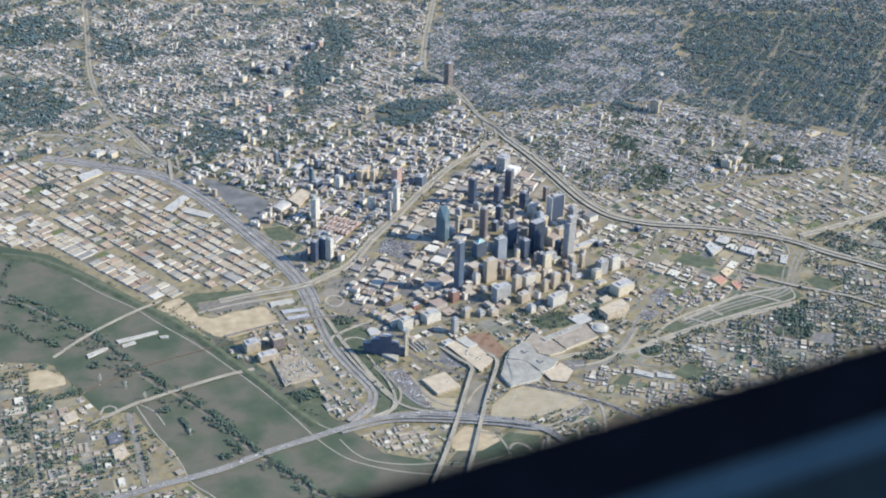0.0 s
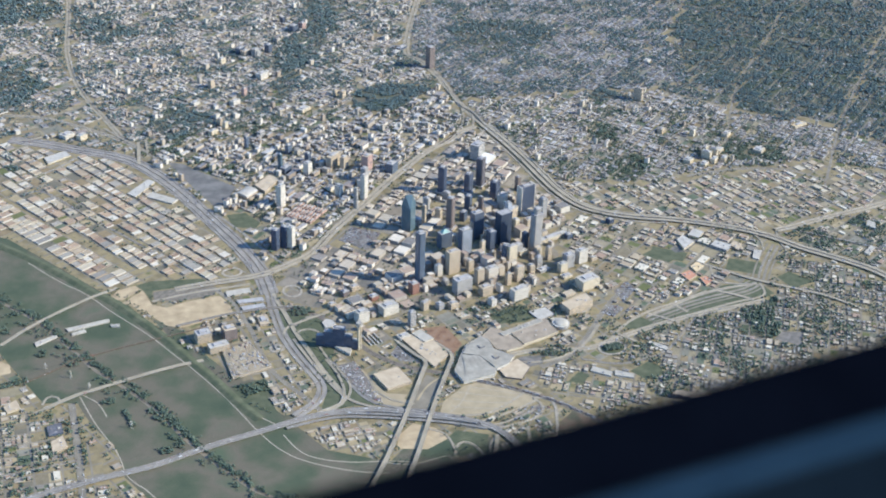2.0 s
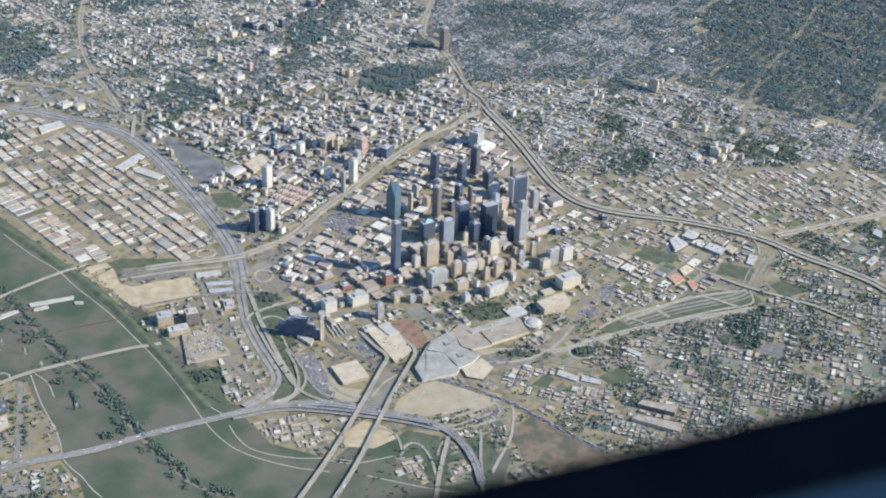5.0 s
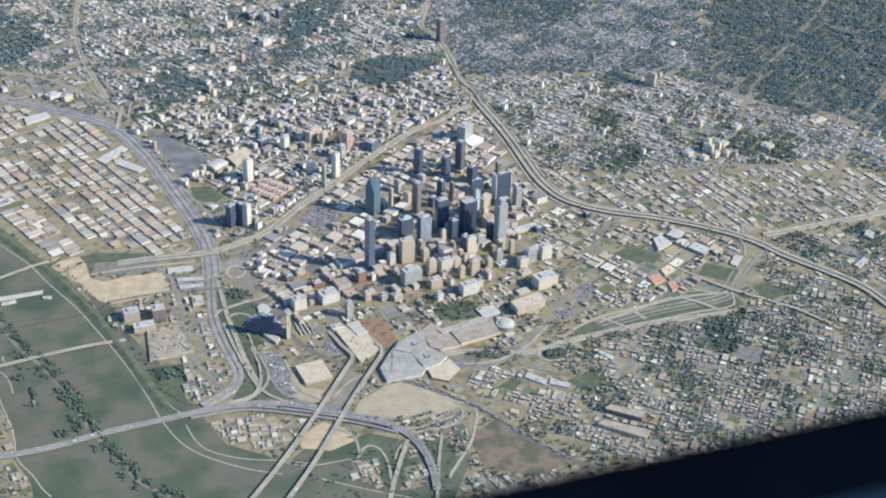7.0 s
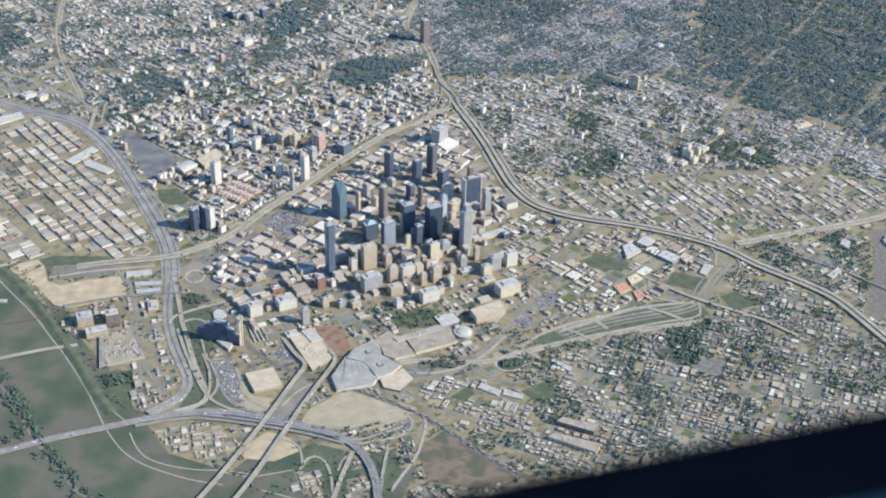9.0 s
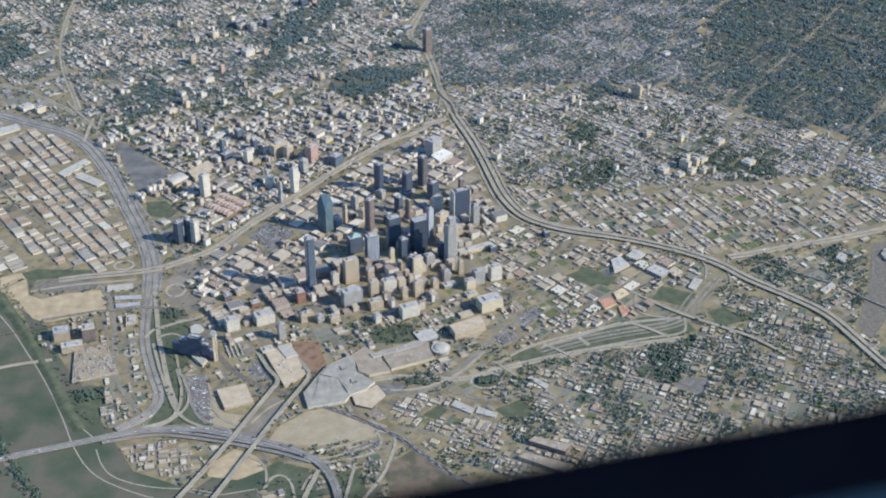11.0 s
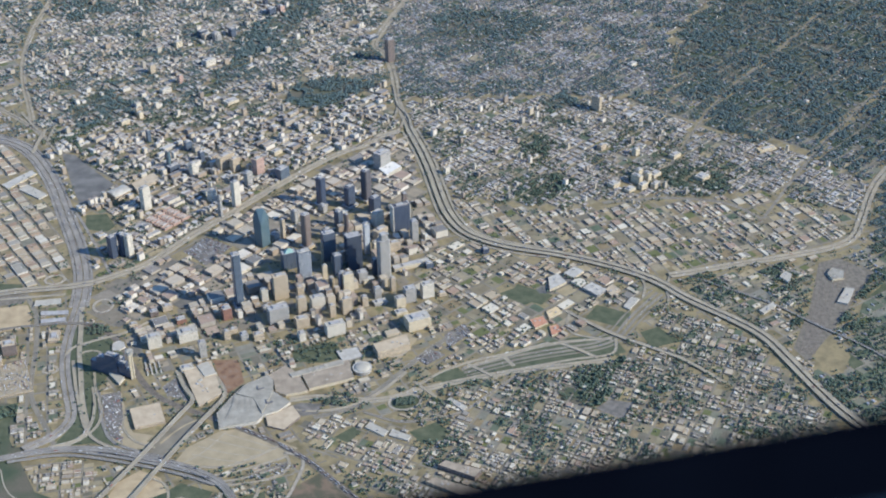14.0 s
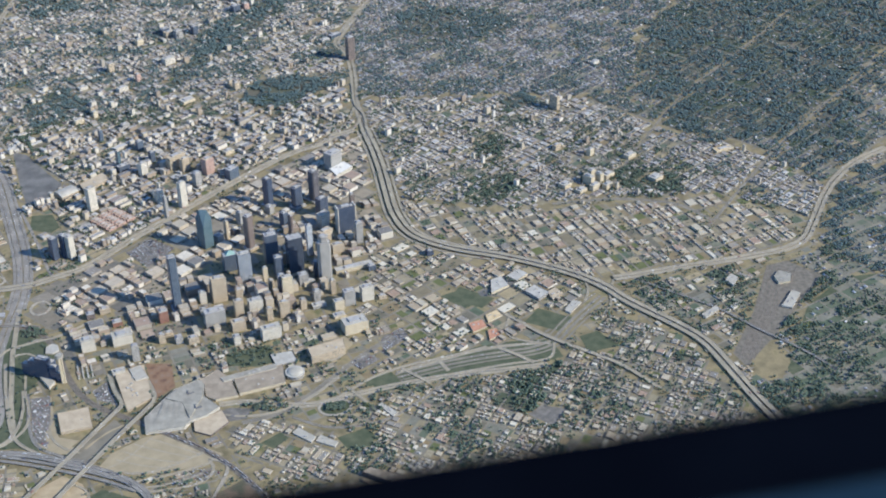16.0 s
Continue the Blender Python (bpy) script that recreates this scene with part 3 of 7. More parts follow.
TRACKS = ([(-1480, 1200), (-1330, 950), (-1205, 800), (-1130, 645), (-1055, 515), (-985, 400), (-915, 270), (-845, 115), (-790, 5), (-755, -75), (-675, -270), (-615, -445), (-570, -595), (-495, -760), (-405, -860), (-225, -975), (-85, -1025)],
          [(-725, -75), (-675, -140), (-620, -285), (-580, -430), (-485, -555)], [(-465, -640), (-435, -750), (-380, -835), (-220, -915), (-55, -940), (60, -990)],
          [(-1315, -110), (-1265, -345), (-1215, -490), (-1180, -625), (-1175, -735), (-1140, -805), (-1095, -865), (-1055, -960), (-1015, -1015)], [(-1300, -100), (-1235, -180), (-1210, -300)],
          [(-105, -930), (10, -1000), (200, -975)], [(70, -1080), (245, -1175), (420, -1255)])
LEVEE_S = [(-1660, 360), (-1590, 170), (-1480, -120), (-1330, -160), (-1280, -350), (-1190, -550), (-1180, -750), (-1100, -920)]
def levee(points, top, base, h, label):
    """A grassy bank with sloping sides."""
    line = smooth(points, 20.0)
    nm = normals(line)
    v = np.stack([np.c_[line + nm * o, np.full(len(line), z)] for o, z in ((-base / 2, 0.1), (-top / 2, h), (top / 2, h), (base / 2, 0.1))], 1).reshape(-1, 3)
    f = [(4 * i + q, 4 * i + q + 1, 4 * i + q + 5, 4 * i + q + 4)[::-1] for i in range(len(line) - 1) for q in range(3)]
    take_line(points, base / 2)
    return tagged(mesh_of("levee", v, f, [M["lawn"]]), label, "levee", kind="structure")


levee(LEVEE_N, 9, 58, 7, "long grassy levee between meadow and sheds")
for line in TRACKS:
    level_path("meadow_track", line, 4.5, M["path"], "pale gravel track through the meadow", 0.7)
level_path("water", RIVER, 18, M["water"], "narrow brown river channel through the meadow", 0.5, "water", 14)
RAIL = [(-250, 410), (-140, 350), (-40, 210), (20, 30), (90, -120), (160, -220), (260, -300), (360, -360), (660, -570), (810, -710), (940, -890), (1070, -1070), (1180, -1170)]
level_path("railway", RAIL, 30, M["ballast"], "brown gravel railway bed curving past downtown", 0.9, "railway", 18)
for off in (-9, -5, 1, 5, 10):
    p = smooth(RAIL, 25.0)
    level_path("railway_rails", (p + normals(p) * off).tolist(), 1.5, M["steel"], "rusty steel rails on the railway bed", 1.3, "rails")

for k in range(7):
    f = k / 6
    level_path("yard_rails", [(3470 + 150 * f, 520 - 10 * f), (3330 + 130 * f, 190 + 20 * f), (3220 + 80 * f, -30 + 10 * f), (3125 + 60 * f, -215 - 25 * f)], 1.8, M["steel"], "rusty rails in the yard", 1.0, "rails")
road("rail_trestle", "low dark railway trestle across the meadow", [(-1555, 60), (-1250, 220), (-820, 295), (-610, 340)], [(0, 7)], M["trunk"], 5.0, curb=0.0, pier_step=50, category="railway")

# ---- ramps and links ----
def ramp(points, width=9.0, z=1.2, ends=(None, None), mat="freeway", label="curving concrete slip road", piers=0.0, take=True):
    return road("slip_road", label, points, [(0, width * 1.35)], M[mat], z, ends, 0.9, piers, take)


def loop(points, width=9.0):
    return ramp([*points, points[0]], width, 1.0, mat="path", label="closed loop of pale concrete road")


def oval(t_ring, n=14):
    (x, y), (a, b), turn = t_ring
    c, s = math.cos(radians(turn)), math.sin(radians(turn))
    return [(x + a * math.cos(k) * c - b * math.sin(k) * s, y + a * math.cos(k) * s + b * math.sin(k) * c) for k in np.linspace(0, 2 * math.pi, n, endpoint=False)]


ramp([(-150, 5), (-130, -135), (-90, -255), (-80, -355), (-105, -425), (-155, -480), (-240, -525)], 8, 2.3)
ramp([(-225, 225), (-170, 280), (-95, 305), (-55, 285)], 9, 0.9, mat="street")
ramp([(-145, -105), (-120, -225), (-115, -335), (-125, -415), (-170, -495), (-235, -545)], 9, 5, ends=(1, 7))
ramp([(-300, 160), (-275, 220), (-220, 245), (-120, 280), (-35, 310), (25, 355), (90, 415)], 9, 2)
ramp([(-240, 155), (-195, 185), (-140, 170), (-105, 105)], 8, 1.4)
ramp([(-800, 370), (-500, 425), (-250, 415), (-140, 385)], 12, 6, mat="ballast")
ramp([(-115, -135), (-90, -295), (-65, -405), (-20, -515), (85, -580), (215, -640)], 10, 1.5, mat="dark_road")
ramp([(30, -310), (10, -375), (35, -460), (90, -530), (170, -570)], 7, 1.2)
ramp([(235, -980), (255, -930), (285, -900), (320, -905), (350, -955), (360, -1055), (350, -1175), (325, -1285)], 8, 1.4)
ramp([(465, -895), (430, -975), (375, -1110), (315, -1290)], 14, 4, ends=(6, 1), piers=50)
ramp([(390, -1005), (410, -950), (445, -910), (485, -885)], 7, 2)
ramp([(175, -770), (235, -810), (250, -870), (245, -970)], 7, 1.3)
ramp([(620, -870), (575, -1030), (535, -1205), (510, -1315)], 10, 4, ends=(1, 6))
ramp([(215, -640), (285, -690), (405, -730), (505, -725), (615, -670), (695, -620)], 8, 1)
ramp([(300, -770), (435, -850), (610, -840), (715, -805), (750, -735), (720, -665)], 8, 1.1)
ramp([(420, -780), (550, -755), (685, -710), (730, -690)], 7, 1.05)
ramp([(455, -820), (565, -810), (705, -755)], 6, 1.05)
ramp([(720, -665), (795, -690), (805, -750), (770, -855), (735, -950), (640, -1085), (590, -1160)], 9, 1.1, mat="path")
ramp([(1280, -155), (1140, -310), (1005, -385), (855, -405), (705, -355)], 10, 1.3)
ramp([(1270, -310), (1405, -190), (1565, -110), (1780, -60), (1975, 0)], 9, 1.4)
ramp([(1070, -425), (1215, -520), (1385, -515), (1515, -475), (1650, -350), (1820, -205)], 10, 1, mat="street")
ramp([(1545, -155), (1800, -65), (2000, 0), (2275, 0)], 12, 1.5)
ramp([(2295, 0), (2275, -110), (2220, -135), (2080, -140), (1915, -170), (1695, -210)], 9, 1.4)
ramp([(2120, 245), (2075, 130), (2095, 45), (2275, -10)], 8, 1.6)
ramp([(2500, 325), (2540, 425), (2530, 525), (2485, 590)], 8, 3, ends=(1, 9))
ramp([(2690, 525), (2630, 385), (2630, 290), (2570, 200)], 8, 3)
ramp([(1740, -75), (1780, -165)], 14, 6.5, ends=(1, 1))
ramp([(2015, 0), (2180, -145)], 14, 6.5, ends=(1, 1))
ramp([(1570, -125), (1690, -250)], 12, 6.5, ends=(1, 1))
ramp([(1310, -230), (1400, -355)], 12, 6.5, ends=(1, 1))
ramp([(1445, 2955), (1445, 2630), (1510, 2515), (1510, 2270), (1540, 2100)], 10, 7)
ramp([(1445, 2610), (1400, 2400), (1270, 2205), (1085, 2055)], 9, 6)
ramp([(1480, 2495), (1445, 2325), (1315, 2175), (1170, 2085)], 9, 4)
ramp([(1585, 2385), (1510, 2255), (1435, 2180), (1200, 2060)], 9, 5)
ramp([(-735, 2590), (-770, 2260)], 16, 9, ends=(1, 1))
ramp([(-685, 2610), (-700, 2360)], 14, 9, ends=(1, 1))
ramp([(-925, 2845), (-835, 2665), (-745, 2505), (-620, 2240)], 10, 3)
ramp([(-1475, 2790), (-1370, 2780), (-1155, 2870), (-1020, 2800)], 9, 2)
ramp([(-1600, 2095), (-1435, 2220), (-1260, 2320), (-1135, 2450)], 10, 1, mat="street")
ramp([(-1475, 2025), (-1360, 2070), (-1145, 1685), (-850, 1205), (-675, 905)], 11, 1, mat="street")
ramp([(-890, 640), (-695, 675), (-495, 680), (-370, 685)], 10, 1.2)
ramp([(-1355, -155), (-1355, -355), (-1355, -605), (-1360, -850)], 22, 0.8, mat="street")
ramp([(-1685, -605), (-1535, -600), (-1365, -580)], 10, 0.8, mat="street")
ramp([(-1485, -135), (-1455, -60), (-1395, -100), (-1420, -150), (-1475, -155)], 7, 0.9)
loop(oval(((-356, 48), (36, 30), 0)))
loop(oval(((-170, 559), (48, 60), 0)))
loop(oval(((-442, 829), (52, 44), 0)))
patch("ring_lawn", oval(((1258, -375), (68, 52), 10)), M["lawn"], "round green lawn inside a ring road", 0.4)
loop(oval(((1258, -375), (74, 58), 10)), 9)
loop(oval(((1245, 17), (60, 44), 20)), 8)
road("street_broad", "broad pale street west of the freeway", [(-580, 730), (-500, 560), (-470, 425), (-445, 220), (-435, -20), (-410, -180), (-330, -345), (-265, -500)], [(0, 22)], M["street"], 0.6, curb=0.3)
road("freeway_merge", "dark asphalt freeway lanes merging at the bridge", [(-445, -590), (-225, -560), (-75, -600), (115, -670), (305, -750), (440, -830)], [(-13, 14), (13, 14)], M["dark_road"], 7.0)
road("freeway_trench", "sunken grey freeway past the ring lawn", [(2240, -165), (2055, -185), (1795, -200), (1585, -235), (1400, -280), (1270, -315), (1145, -355), (1020, -330), (870, -290), (745, -300)], [(-10, 15), (10, 15)], M["freeway"], 0.8)
road("bridge_southeast", "long road bridge over the southern freeway", [(2095, 265), (2215, 100), (2330, -10), (2490, -135), (2580, -215), (2715, -400)], [(0, 20)], M["freeway"], 7.0, (1.0, 1.0), pier_step=50)
road("bridge_yard", "dark road bridge over the rail yard", [(2775, 505), (2890, 395), (3145, 180), (3280, -15), (3420, -165), (3555, -375)], [(0, 12)], M["dark_road"], 6.0, (1.0, 1.0), pier_step=50)
road("avenue_north_east", "pale avenue through the wood", [(3275, 945), (3755, 1595), (4045, 1955), (4845, 2840), (5275, 3320)], [(0, 16)], M["street"], 0.6, curb=0.3)
road("avenue_east", "pale avenue through the eastern streets", [(2490, 1285), (2800, 1305), (2950, 1285), (3190, 1210), (3315, 1015)], [(0, 26)], M["street"], 0.6, curb=0.3)
road("avenue_wood", "pale avenue through the wood", [(2980, 1690), (3500, 2545), (4015, 3105), (4645, 3865)], [(0, 14)], M["street"], 0.6, curb=0.3)
for side, ring in enumerate(([(-175, 60), (-120, -155), (-165, -450), (-205, -485), (-185, -280), (-215, -50)], [(295, -810), (430, -880), (365, -1000), (270, -985), (225, -865)], [(515, -930), (640, -900), (650, -1045), (575, -1210), (550, -1170)], [(-115, -155), (-95, -195), (-70, -380), (-25, -515), (-95, -505), (-105, -335)], [(-625, -215), (-460, -185), (-480, -280), (-470, -450), (-565, -435), (-610, -300)], [(1795, 445), (1905, 500), (2015, 390), (1905, 325)], [(2115, 30), (2270, -15), (2225, -100), (2120, -90), (1995, -25)], [(2420, 35), (2515, 70), (2595, -60), (2445, -95)], [(1260, -585), (1385, -530), (1425, -585), (1405, -655), (1305, -665)], [(935, -585), (1020, -520), (1055, -560), (995, -630)], [(1385, -195), (1520, -145), (1540, -190), (1415, -245)])):
    patch("verge", ring, M["lawn"], "green verge between the roads", 0.3 + 0.002 * side)
for side, ring in enumerate(([(1325, -50), (1420, 5), (1475, -40), (1380, -115)], [(1485, 125), (1595, 205), (1615, 120), (1490, 5)], [(1170, 85), (1315, 160), (1360, 105), (1265, -45), (1190, -20)], [(745, -350), (795, -330), (885, -345), (870, -415), (800, -425)], [(-100, -170), (-15, -155), (15, -350), (30, -525), (-30, -470), (-65, -360)], [(30, -375), (85, -490), (165, -545), (125, -580), (30, -525), (0, -415)], [(170, -145), (225, -75), (255, -155), (295, -260), (200, -210)], [(310, 1165), (450, 1050), (320, 875), (195, 1030)], [(1950, 580), (2095, 645), (2250, 680), (2335, 530), (2135, 400), (1995, 425)], [(2095, -515), (2165, -460), (2275, -495), (2195, -605)])):
    patch("parking_lot", ring, M["dark_lot"] if side == 8 else M["lot"] if side not in (2, 5) else M["pale_lot"], "worn grey parking lot", 0.36 + 0.002 * side, take=side not in (8,))

for line in ([(330, -630), (440, -680), (545, -705)], [(355, -580), (470, -640), (595, -675)], [(395, -535), (515, -595), (640, -645)], [(450, -500), (560, -560), (670, -625)], [(260, -700), (365, -645), (470, -495)]):
    level_path("lot_lane", line, 4, M["path"], "faint dark driving lane on the gravel lot", 0.55)
for line in ([(190, -545), (270, -440), (350, -395)], [(220, -610), (310, -490), (365, -425)]):
    level_path("lot_lane", line, 10, M["pale_lot"], "pale gravel lane between the viaducts", 0.6)

# ---- plots kept for the landmarks ----
for ring in ([(517, -158), (675, -111), (664, -405), (404, -474)], [(675, -111), (1010, -30), (1110, -151), (690, -409)], [(100, -330), (300, -450), (180, -620), (-40, -480)]):
    take_ring(ring)


# ---- towers ----
WALL = {
    "slate": facade("slate_glass", (0.095, 0.112, 0.145), (0.052, 0.068, 0.096), 4, 6, 0.6, 0.35),
    "navy": facade("navy_glass", (0.075, 0.092, 0.128), (0.042, 0.054, 0.084), 4, 6, 0.7, 0.3),
    "black": facade("black_glass", (0.068, 0.08, 0.105), (0.036, 0.045, 0.064), 4, 8, 0.7, 0.25),
    "blue": facade("blue_glass", (0.115, 0.138, 0.172), (0.064, 0.084, 0.114), 4, 5, 0.7, 0.25),
    "green": facade("green_glass", (0.11, 0.15, 0.17), (0.062, 0.098, 0.118), 4, 5, 0.7, 0.2),
    "bronze": facade("bronze_glass", (0.125, 0.118, 0.125), (0.06, 0.06, 0.072), 4, 5, 0.6, 0.35),
    "brown": facade("brown_stone", (0.19, 0.155, 0.135), (0.09, 0.078, 0.08), 4, 5, 0.5, 0.5),
    "grey": facade("grey_concrete", (0.35, 0.33, 0.295), (0.12, 0.125, 0.135), 4, 5, 0.5, 0.6),
    "pale": facade("pale_panels", (0.45, 0.46, 0.47), (0.16, 0.19, 0.23), 4, 5, 0.5, 0.5),
    "white": facade("white_concrete", (0.52, 0.475, 0.395), (0.24, 0.23, 0.205), 4, 6, 0.4, 0.6),
    "cream": facade("cream_stone", (0.52, 0.44, 0.31), (0.24, 0.225, 0.18), 4, 6, 0.4, 0.6),
    "tan": facade("tan_stone", (0.43, 0.35, 0.245), (0.16, 0.15, 0.13), 4, 5, 0.45, 0.6),
    "pink": facade("pink_granite", (0.44, 0.30, 0.24), (0.15, 0.12, 0.12), 4, 5, 0.45, 0.6),
    "red": facade("red_brick", (0.24, 0.125, 0.09), (0.12, 0.08, 0.07), 4, 5, 0.4, 0.7),
}
ROOF = {
    "light": material("light_roof", [(0.37, 0.35, 0.30), (0.43, 0.405, 0.35)], 0.85, 0.05, 0.12),
    "mid": material("grey_roof", [(0.30, 0.29, 0.28), (0.38, 0.37, 0.35)], 0.85, 0.05, 0.12),
    "dark": material("dark_roof", [(0.10, 0.10, 0.11), (0.15, 0.15, 0.16)], 0.85, 0.05, 0.12),
    "tan": material("tan_roof", [(0.40, 0.325, 0.22), (0.46, 0.38, 0.265)], 0.85, 0.03, 0.1),
    "white": material("white_roof", [(0.355, 0.33, 0.27), (0.41, 0.38, 0.315)], 0.8, 0.03, 0.08),
    "hall": material("hall_metal_roof", [(0.265, 0.245, 0.198), (0.325, 0.302, 0.245)], 0.7, 0.03, 0.15),
    "wing": material("wing_roof", [(0.265, 0.22, 0.16), (0.32, 0.268, 0.198)], 0.85, 0.03, 0.15),
    "bright": material("bright_roof", [(0.60, 0.58, 0.53), (0.66, 0.64, 0.58)], 0.75, 0.05, 0.08),
    "orange": material("orange_roof", [(0.40, 0.20, 0.12), (0.45, 0.24, 0.15)], 0.8, 0.05, 0.1),
    "yellow": material("yellow_roof", [(0.52, 0.40, 0.22), (0.56, 0.44, 0.26)], 0.8, 0.05, 0.1),
    "teal": material("green_copper", [(0.20, 0.32, 0.30), (0.26, 0.38, 0.35)], 0.6, 0.05, 0.1),
}


def shaft_block(thing, name, x, y, w, d, z0, z1, wall, roof, cham=0.0, parapet=1.5):
    """A block of storeys with a parapet and a sunk roof, as parts of a tower."""
    ring = turned(w, d, 0, x, y)
    if cham:
        ring = [(x - w / 2 + cham, y - d / 2), (x + w / 2 - cham, y - d / 2), (x + w / 2, y - d / 2 + cham), (x + w / 2, y + d / 2 - cham),
                (x + w / 2 - cham, y + d / 2), (x - w / 2 + cham, y + d / 2), (x - w / 2, y + d / 2 - cham), (x - w / 2, y - d / 2 + cham)]
    bm = bmesh.new()
    a = [bm.verts.new((*p, z0)) for p in ring]
    b = [bm.verts.new((*p, z1)) for p in ring]
    inner = [(x + (px - x) * (1 - 2.0 / w), y + (py - y) * (1 - 2.0 / d)) for px, py in ring]
    c = [bm.verts.new((*p, z1)) for p in inner]
    e = [bm.verts.new((*p, z1 - parapet)) for p in inner]
    n = len(ring)
    for i in range(n):
        j = (i + 1) % n
        bm.faces.new((a[i], a[j], b[j], b[i]))
        bm.faces.new((b[i], b[j], c[j], c[i]))
        bm.faces.new((c[i], c[j], e[j], e[i]))
    part(name, bm, wall, thing)
    bm = bmesh.new()
    bm.faces.new([bm.verts.new((*p, z1 - parapet + 0.1)) for p in inner])
    return part("roof", bm, roof, thing)


def tower(label, x, y, w, d, h, wall, roof="mid", rot=18.0, top="unit", podium=0.0, name="office_tower", group="towers of the city", setback=0.0, fins=0, cham=0.0, category="tower", ends=False):
    """An office tower: storeys, roof, plant room, and what crowns it."""
    t = empty(name, x, y, rot, label, category, group)
    take_ring(turned(w + 14, d + 14, rot, x, y))
    if podium:
        shaft_block(t, "podium", 0, 0, w + podium, d + podium, 0, 16, WALL["tan" if wall in ("brown", "tan", "bronze") else "grey"], ROOF["mid"])
    body = h * (1 - setback)
    crown = shaft_block(t, "shaft", 0, 0, w, d, 0, body, WALL[wall], ROOF[roof], cham)
    if setback:
        crown = shaft_block(t, "upper_shaft", 0, 0, w * 0.66, d * 0.7, body - 1.4, h, WALL[wall], ROOF[roof], cham)
    for i in range(fins):
        u = -w / 2 + (i + 0.5) * w / fins
        for side in (-1, 1):
            bm = bmesh.new()
            box(bm, u - w / fins * 0.28, side * d / 2 - 0.9, 8, u + w / fins * 0.28, side * d / 2 + 0.9, h - 3)
            part("fin", bm, WALL["pale"], t, "pale upright rib")
    if ends:
        for u in (-w / 2, w / 2):
            bm = bmesh.new()
            box(bm, u - 2.5, -d / 2 - 2.5, 0, u + 2.5, d / 2 + 2.5, h + 3)
            part("end_wall", bm, WALL["white"], t, "blank white end wall")
    bm = bmesh.new()
    if top == "unit":
        box(bm, -w * 0.25, -d * 0.22, h - 1.4, w * 0.2, d * 0.25, h + 5)
        part("plant_room", bm, ROOF["mid"], crown)
        bm = bmesh.new()
        box(bm, w * 0.26, -d * 0.3, h - 1.4, w * 0.4, d * 0.05, h + 2)
        part("roof_unit", bm, ROOF["light"], crown)
    elif top == "spire":
        prism(bm, circle(1.6, 8), h - 1.4, h + 40, circle(0.5, 8))
        part("mast", bm, ROOF["light"], crown)
        for sx in (-0.35, 0.35):
            for sy in (-0.35, 0.35):
                bm = bmesh.new()
                prism(bm, circle(2.4, 6, w * sx, d * sy), h - 1.4, h + 16, circle(0.5, 6, w * sx, d * sy))
                part("corner_spire", bm, ROOF["light"], crown)
    elif top == "pyramid":
        prism(bm, turned(w * 0.7, d * 0.7, 0), h - 1.4, h + 20, turned(1.5, 1.5, 0))
        part("pyramid_roof", bm, ROOF["teal"], t, "pale green pyramid roof")
    else:
        bm.free()
    return t


tower("blocky grey glass office building", 1298, 1850, 88, 60, 103, "grey", "mid", 45, name="office_tower")
tower("slender dark bronze glass skyscraper", 1187, 1468, 48, 45, 192, "bronze", "dark", 45, cham=5, podium=20, name="office_tower")
tower("tall dark navy glass skyscraper", 935, 1440, 41, 45, 176, "navy", "dark", 45, cham=5, podium=20, name="office_tower")
tower("dark brown stone skyscraper", 846, 1003, 43, 40, 204, "brown", "mid", 45, cham=5, podium=20, name="office_tower")
tower("grey tower with upright pale ribs", 831, 695, 65, 40, 169, "slate", "light", 18, fins=9, name="office_tower")
tower("slate blue glass office tower", 960, 869, 66, 45, 165, "slate", "mid", 18, name="office_tower")
tower("slate blue glass office tower", 999, 730, 42, 40, 115, "slate", "mid", 18, name="office_tower")
tower("broad black glass skyscraper with a mast and corner spires", 1084, 773, 77, 55, 199, "black", "mid", 18, top="spire", name="office_tower")
tower("slim pale panelled tower", 1159, 906, 28, 30, 182, "pale", "light", 18, name="office_tower")
tower("very tall stepped tower with pale and dark faces", 1234, 653, 64, 45, 265, "grey", "mid", 18, setback=0.12, cham=8, name="office_tower")
tower("broad dark glass tower with a white end wall", 1353, 1125, 97, 45, 156, "navy", "dark", 18, ends=True, name="office_tower")
tower("grey concrete office building", 1416, 1006, 35, 40, 125, "grey", "mid", 18, name="office_tower")
tower("dark brown stone skyscraper", 1061, 1093, 19, 30, 135, "brown", "mid", 45, cham=5, podium=20, name="office_tower")
tower("tan stone city building", 709, 533, 72, 40, 136, "tan", "tan", 18, name="office_tower")
tower("cream stone city building", 1045, 524, 52, 30, 126, "cream", "light", 18, name="office_tower")
tower("tan stone city building", 1031, 362, 48, 30, 87, "tan", "tan", 18, name="office_tower")
tower("white concrete city building", 890, 409, 69, 40, 77, "white", "white", 18, name="office_tower")
tower("tan stone city building", 811, 385, 44, 35, 94, "tan", "tan", 18, name="office_tower")
tower("tan stone city building", 960, 337, 29, 25, 70, "tan", "tan", 18, name="office_tower")
tower("tall blue glass skyscraper", 506, 477, 41, 45, 307, "blue", "mid", 18, cham=5, podium=20, name="office_tower")
tower("dark glass tower with a pale pyramid roof", 752, 814, 74, 45, 95, "slate", "mid", 18, top="pyramid", name="office_tower")
tower("white concrete city building", -34, 1511, 50, 35, 141, "white", "white", 45, name="office_tower")
tower("white and glass apartment tower", -78, 1013, 34, 35, 135, "white", "light", 45, name="apartment_tower")
